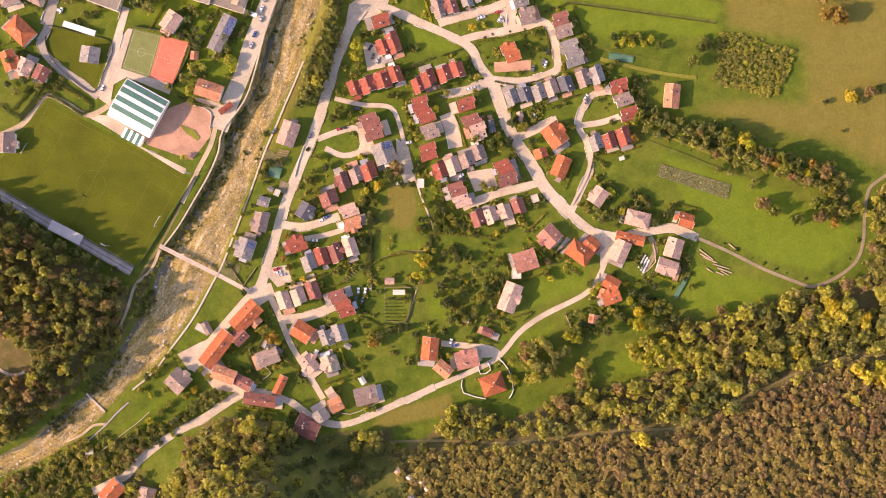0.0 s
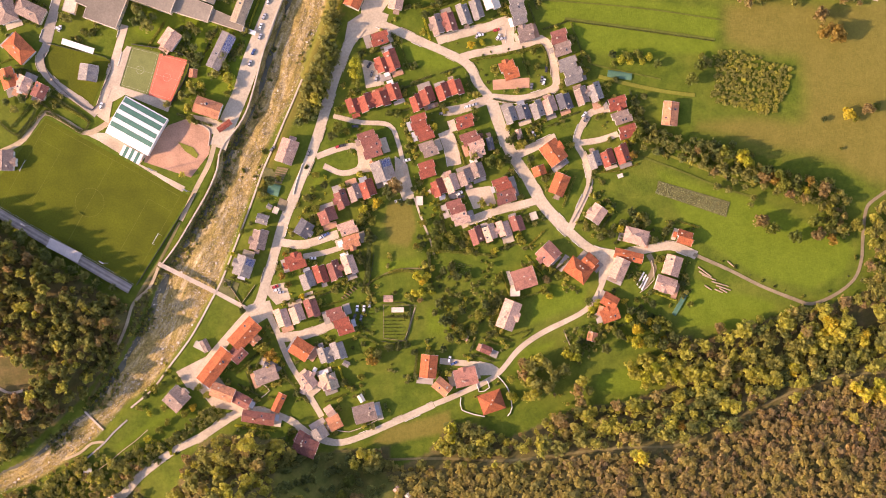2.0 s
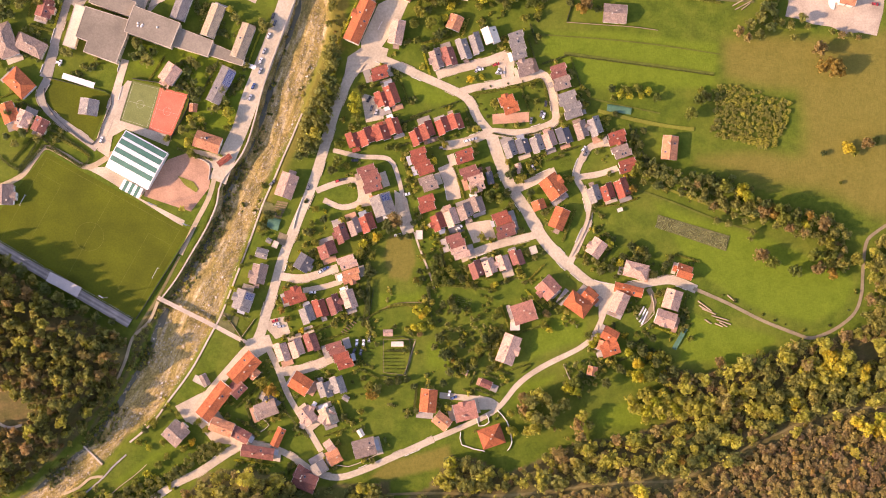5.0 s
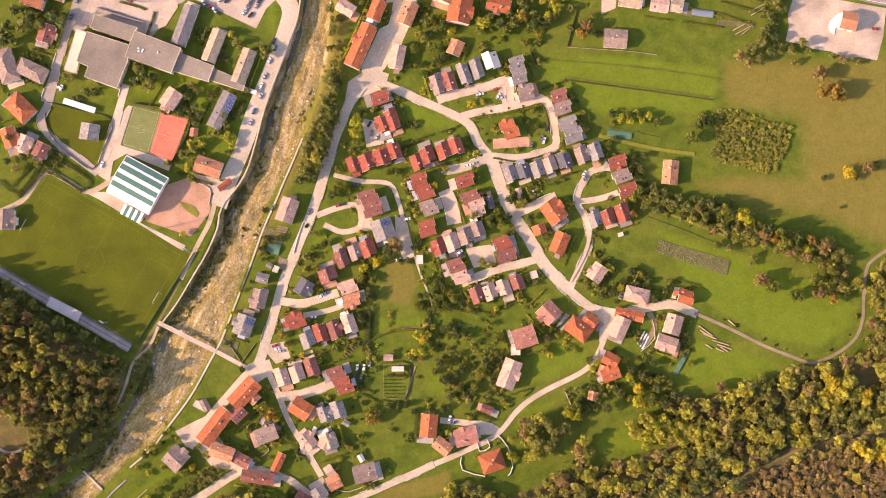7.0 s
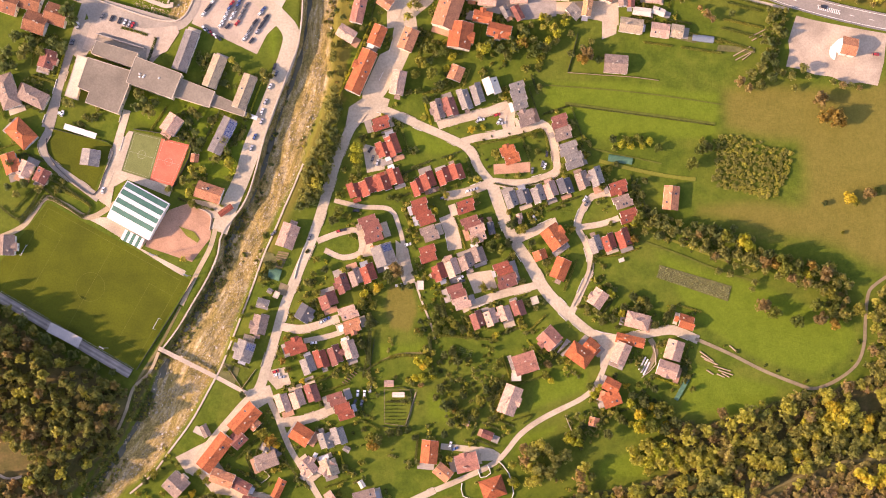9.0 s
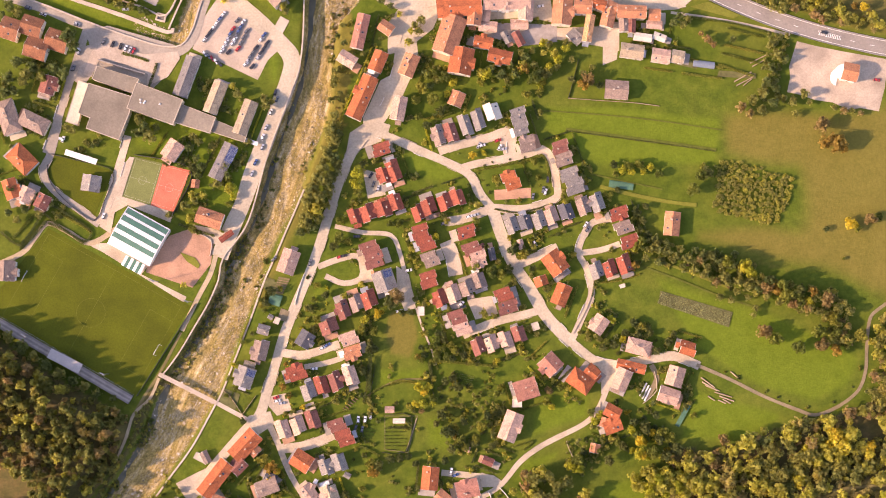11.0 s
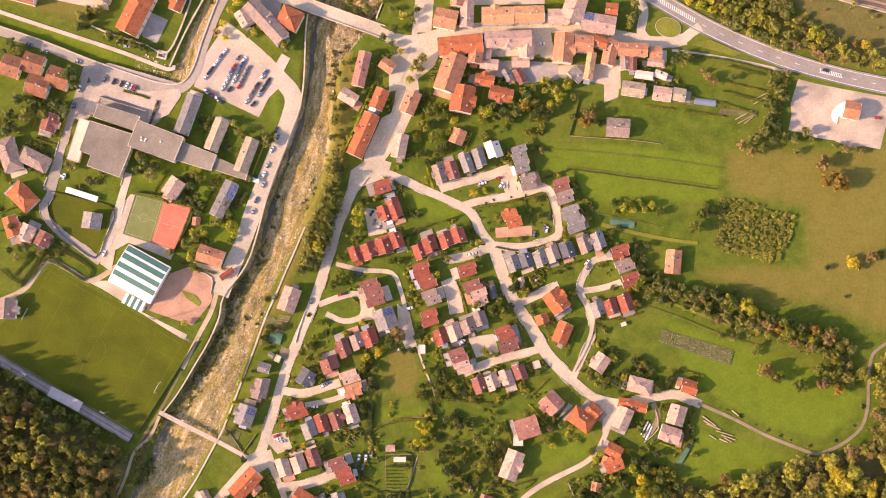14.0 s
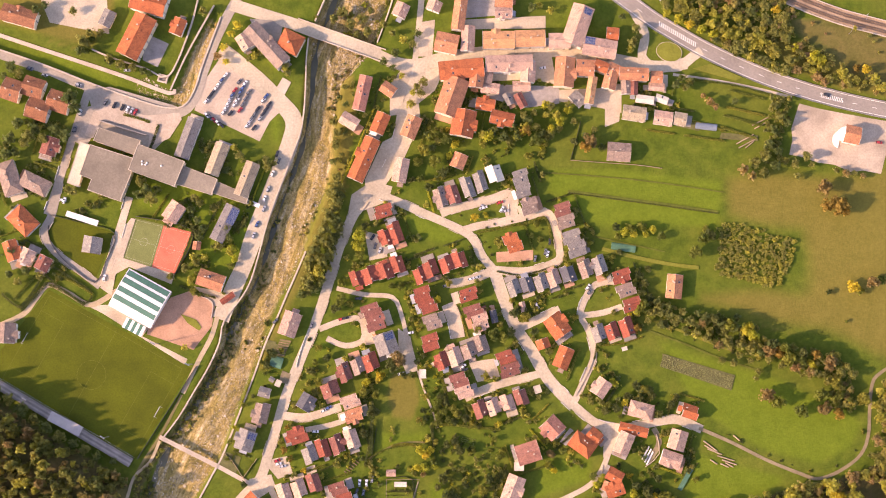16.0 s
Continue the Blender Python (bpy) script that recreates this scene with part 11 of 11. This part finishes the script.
shrub(140.3, -24.9, 2.1, "dark")
shrub(118.7, -38.0, 2.6, "lime")
shrub(133.4, -32.4, 2.2, "lime")
shrub(142.6, -33.8, 1.4, "dark")
shrub(116.0, -13.8, 2.4, "yellow")
shrub(123.8, -13.1, 2.1, "green")
shrub(144.8, -38.4, 2.6, "green")
shrub(128.6, -41.7, 2.7, "lime")
shrub(136.6, -27.4, 1.5, "green")
shrub(110.7, -11.4, 1.5, "lime")
shrub(116.2, -37.0, 2.6, "dark")
shrub(125.4, -23.9, 2.0, "lime")
shrub(124.3, -29.1, 1.4, "lime")
shrub(144.9, -16.5, 1.6, "green")
shrub(129.8, -29.9, 2.1, "green")
shrub(129.6, -13.3, 2.0, "dark")
shrub(179.5, 71.0, 1.3, "green")
shrub(142.2, 77.2, 1.2, "green")
shrub(162.6, 72.8, 2.0, "green")
shrub(179.6, 66.0, 1.9, "brown")
shrub(143.6, 79.0, 1.1, "green")
shrub(143.6, 78.8, 1.2, "dark")
shrub(181.2, 65.2, 1.7, "dark")
shrub(138.4, 82.7, 1.8, "brown")
shrub(153.9, 79.2, 1.9, "brown")
shrub(142.8, 81.2, 1.2, "green")
shrub(172.9, 68.7, 1.0, "green")
shrub(169.4, 73.9, 1.6, "green")
shrub(172.6, 72.6, 1.4, "dark")
shrub(170.3, 67.3, 1.9, "dark")
shrub(181.1, 64.1, 1.5, "dark")
shrub(157.1, 71.3, 1.0, "dark")
shrub(151.4, 79.0, 1.6, "dark")
shrub(149.8, 78.4, 1.4, "dark")
shrub(29.9, 196.2, 2.3, "green")
shrub(61.8, 195.6, 2.2, "green")
shrub(59.8, 187.2, 1.8, "dark")
shrub(37.6, 192.0, 1.5, "lime")
shrub(36.9, 190.2, 2.1, "green")
shrub(52.2, 195.5, 1.5, "green")
shrub(58.2, 195.0, 1.3, "green")
shrub(59.5, 193.9, 1.8, "lime")
shrub(57.9, 190.2, 1.1, "dark")
shrub(60.6, 191.9, 2.1, "lime")
shrub(59.4, 196.0, 1.3, "green")
shrub(34.4, 187.6, 1.1, "dark")
shrub(53.3, 195.8, 2.1, "green")
shrub(29.4, 190.5, 2.1, "green")
shrub(-50.3, 277.2, 1.0, "green")
shrub(-68.3, 266.9, 2.1, "lime")
shrub(-56.4, 277.7, 1.6, "green")
shrub(-51.1, 283.0, 1.0, "green")
shrub(-66.3, 278.7, 1.1, "lime")
shrub(-47.5, 275.6, 1.4, "lime")
shrub(-41.3, 288.2, 2.2, "green")
shrub(-69.8, 264.5, 1.7, "lime")
shrub(-54.5, 267.3, 1.1, "dark")
shrub(-68.6, 265.0, 1.9, "dark")
shrub(-63.5, 280.4, 2.4, "green")
shrub(-59.3, 262.1, 1.2, "lime")
shrub(-66.3, 277.8, 2.0, "green")
shrub(-60.9, 263.1, 2.5, "green")
shrub(-64.6, 268.1, 1.5, "lime")
shrub(-55.4, 286.7, 2.4, "lime")
shrub(-75.1, 193.3, 1.0, "brown")
shrub(-72.2, 200.6, 1.3, "brown")
shrub(-75.0, 182.7, 1.7, "green")
shrub(-75.9, 168.5, 1.8, "green")
shrub(-69.3, 194.5, 0.8, "green")
shrub(-71.9, 184.7, 1.0, "green")
shrub(-70.3, 223.3, 1.3, "green")
shrub(-75.5, 210.0, 1.5, "green")
shrub(-78.2, 218.3, 1.5, "dark")
shrub(-72.7, 194.1, 1.7, "brown")
shrub(-73.5, 237.9, 1.4, "brown")
shrub(-72.6, 222.4, 1.6, "dark")
shrub(-70.3, 231.5, 0.9, "brown")
shrub(-70.6, 197.1, 0.9, "brown")
shrub(-70.1, 168.8, 1.7, "dark")
shrub(-69.8, 177.8, 1.1, "brown")
shrub(-72.9, 204.5, 1.2, "brown")
shrub(-77.2, 225.2, 1.0, "brown")
shrub(-171.4, -107.2, 2.1, "green")
shrub(-166.4, -99.5, 1.7, "lime")
shrub(-193.7, -114.8, 2.3, "dark")
shrub(-166.8, -112.8, 1.6, "dark")
shrub(-172.8, -109.6, 1.9, "dark")
shrub(-171.2, -109.2, 2.6, "lime")
shrub(-178.5, -117.3, 2.7, "dark")
shrub(-184.5, -114.0, 1.8, "dark")
shrub(-184.6, -119.5, 2.2, "green")
shrub(-174.9, -109.1, 1.9, "green")
shrub(-179.9, -106.2, 2.5, "lime")
shrub(-184.0, -110.7, 2.8, "lime")
shrub(-203.2, -118.9, 2.4, "dark")
shrub(-169.6, -112.0, 2.2, "lime")
shrub(-181.0, -106.3, 2.1, "dark")
shrub(-178.3, -111.0, 1.3, "dark")
shrub(-191.2, -120.5, 2.5, "green")
shrub(-195.3, -117.8, 1.9, "lime")
shrub(-229.4, -132.3, 1.8, "dark")
shrub(-258.7, -135.9, 3.1, "green")
shrub(-223.7, -122.8, 1.6, "brown")
shrub(-248.8, -136.1, 2.6, "dark")
shrub(-207.8, -121.2, 2.6, "brown")
shrub(-217.9, -126.5, 1.8, "brown")
shrub(-258.1, -149.3, 1.7, "dark")
shrub(-238.4, -129.5, 1.7, "brown")
shrub(-248.7, -140.8, 2.2, "dark")
shrub(-233.1, -129.5, 3.1, "brown")
shrub(-245.9, -132.4, 2.7, "green")
shrub(-233.0, -127.7, 1.6, "green")
shrub(-228.2, -124.9, 2.5, "green")
shrub(-239.6, -135.9, 3.0, "green")
shrub(-247.1, -141.5, 2.9, "green")
shrub(-252.9, -148.0, 2.1, "dark")
shrub(-231.6, -123.2, 2.3, "green")
shrub(-258.3, -148.9, 2.1, "brown")
shrub(-235.0, -142.9, 1.6, "green")
shrub(-227.5, -128.8, 2.0, "brown")
shrub(-219.7, -135.0, 1.9, "dark")
shrub(-227.8, -132.2, 1.7, "dark")
shrub(-172.4, -60.7, 1.9, "lime")
shrub(-174.4, -62.8, 1.8, "green")
shrub(-181.0, -74.0, 1.5, "lime")
shrub(-185.7, -84.2, 1.2, "lime")
shrub(-174.8, -57.0, 1.6, "lime")
shrub(-175.3, -68.4, 1.8, "green")
shrub(-170.3, -64.6, 1.2, "green")
shrub(-180.4, -74.8, 1.1, "lime")
tree(-180.8, -71.5, 3.6, "green")
tree(-185.9, -76.3, 2.9, "dark")
tree(-152.7, -71.2, 2.9, "green")
tree(-147.4, -75.9, 2.9, "green")
tree(-142.0, -73.0, 2.5, "lime")
tree(-156.1, -83.8, 2.9, "yellow")
tree(-161.5, -87.4, 2.9, "green")
tree(-172.2, -92.9, 2.5, "green")
tree(-177.4, -98.3, 2.9, "green")
tree(-184.4, -103.6, 2.9, "lime")
tree(-191.4, -109.1, 2.9, "green")
tree(-196.8, -114.5, 2.9, "dark")
tree(-166.2, -66.1, 2.2, "green")
tree(-190.1, -84.1, 2.5, "green")
tree(-183.7, -87.7, 2.2, "lime")
tree(-175.2, -84.1, 2.2, "green")
tree(-9.6, 0.5, 3.2, "lime")
tree(-12.7, -9.4, 3.2, "lime")
tree(-6.6, -9.5, 2.5, "lime")
tree(-13.8, -14.5, 2.2, "brown")
tree(1.1, 4.1, 2.9, "dark")
tree(6.8, 3.5, 2.5, "green")
tree(15.8, 1.4, 2.2, "dark")
tree(3.4, -17.1, 2.5, "green")
tree(7.7, -24.8, 2.9, "green")
tree(11.4, -32.1, 3.2, "green")
tree(13.9, -37.1, 2.9, "green")
tree(20.2, -32.0, 3.2, "green")
tree(7.1, -30.2, 1.8, "rust")
tree(-4.4, 21.7, 2.9, "green")
tree(2.0, 20.0, 2.9, "green")
tree(7.3, 23.6, 3.2, "green")
tree(12.8, 20.1, 2.5, "dark")
tree(-16.6, 19.8, 2.2, "rust")
tree(-13.8, 17.3, 2.2, "green")
tree(27.7, 22.0, 2.5, "green")
tree(34.1, 17.7, 2.2, "lime")
tree(30.7, 7.9, 2.2, "green")
tree(35.7, 0.9, 2.5, "green")
tree(-29.8, -9.8, 1.8, "dark")
tree(-43.5, 24.9, 2.9, "dark")
tree(-46.3, 23.0, 2.5, "green")
tree(-136.3, 126.2, 3.6, "lime")
tree(-138.7, 131.5, 2.9, "green")
tree(-134.9, 119.9, 2.9, "lime")
tree(-137.4, 115.3, 2.5, "green")
tree(-143.7, 128.7, 2.5, "lime")
tree(-160.3, 98.8, 2.9, "green")
tree(-163.4, 104.3, 2.2, "lime")
tree(-156.9, 97.2, 2.2, "green")
tree(-158.9, 135.6, 2.9, "dark")
tree(-161.9, 138.6, 2.5, "dark")
tree(-176.9, 108.2, 1.8, "green")
tree(49.5, 89.4, 2.2, "green")
tree(53.5, 86.7, 1.8, "dark")
tree(45.2, 90.8, 2.2, "dark")
tree(47.4, 83.0, 2.2, "green")
tree(42.6, 87.3, 1.8, "green")
tree(98.1, 117.4, 2.9, "dark")
tree(100.4, 112.1, 2.5, "green")
tree(104.7, 123.0, 2.5, "green")
tree(109.0, 126.6, 2.5, "dark")
tree(119.0, 106.9, 2.9, "green")
tree(122.7, 101.4, 2.9, "dark")
tree(125.2, 94.3, 2.9, "green")
tree(119.9, 88.9, 2.5, "lime")
tree(115.6, 86.5, 2.2, "yellow")
tree(112.5, 139.2, 3.2, "lime")
tree(117.9, 138.2, 2.9, "lime")
tree(108.2, 136.8, 2.5, "green")
tree(125.6, 138.4, 2.5, "lime")
tree(81.1, 85.1, 2.5, "green")
tree(56.7, 144.2, 2.5, "green")
tree(53.2, 136.3, 2.2, "green")
tree(59.3, 134.2, 2.5, "green")
tree(31.5, 134.0, 2.2, "green")
grove_tree(47.2, 213.5, 3.2, "green")
grove_tree(50.8, 209.8, 3.6, "dark")
grove_tree(54.5, 215.5, 2.9, "green")
grove_tree(49.0, 205.0, 3.6, "lime")
grove_tree(56.2, 206.3, 3.2, "green")
grove_tree(61.7, 213.7, 2.9, "lime")
grove_tree(65.3, 219.2, 3.2, "green")
grove_tree(68.9, 213.8, 3.2, "lime")
grove_tree(59.9, 200.8, 3.6, "dark")
grove_tree(65.3, 202.8, 3.2, "green")
grove_tree(70.8, 204.7, 2.9, "green")
grove_tree(43.6, 200.6, 3.6, "dark")
grove_tree(38.2, 196.9, 3.2, "green")
grove_tree(76.1, 221.3, 2.5, "green")
grove_tree(79.8, 210.4, 2.5, "green")
grove_tree(-12.4, 200.1, 3.2, "dark")
grove_tree(-6.8, 196.5, 2.9, "green")
grove_tree(-10.4, 192.2, 2.9, "dark")
grove_tree(92.5, 205.0, 2.5, "green")
grove_tree(87.1, 201.3, 2.5, "dark")
grove("high_street_grove", "green and golden trees in the old town gardens")
tree(-132.8, 13.5, 1.8, "lime")
tree(-126.9, 27.6, 1.8, "green")
tree(-135.4, 4.5, 2.2, "green")
tree(-113.7, 47.5, 1.8, "green")
tree(-121.3, 33.1, 1.8, "dark")
tree(-115.9, 54.6, 2.2, "green")
tree(-137.0, -6.2, 1.8, "green")
tree(-94.7, 27.9, 1.8, "green")
tree(-99.9, 13.8, 1.8, "rust")
tree(-97.0, -5.7, 2.2, "rust")
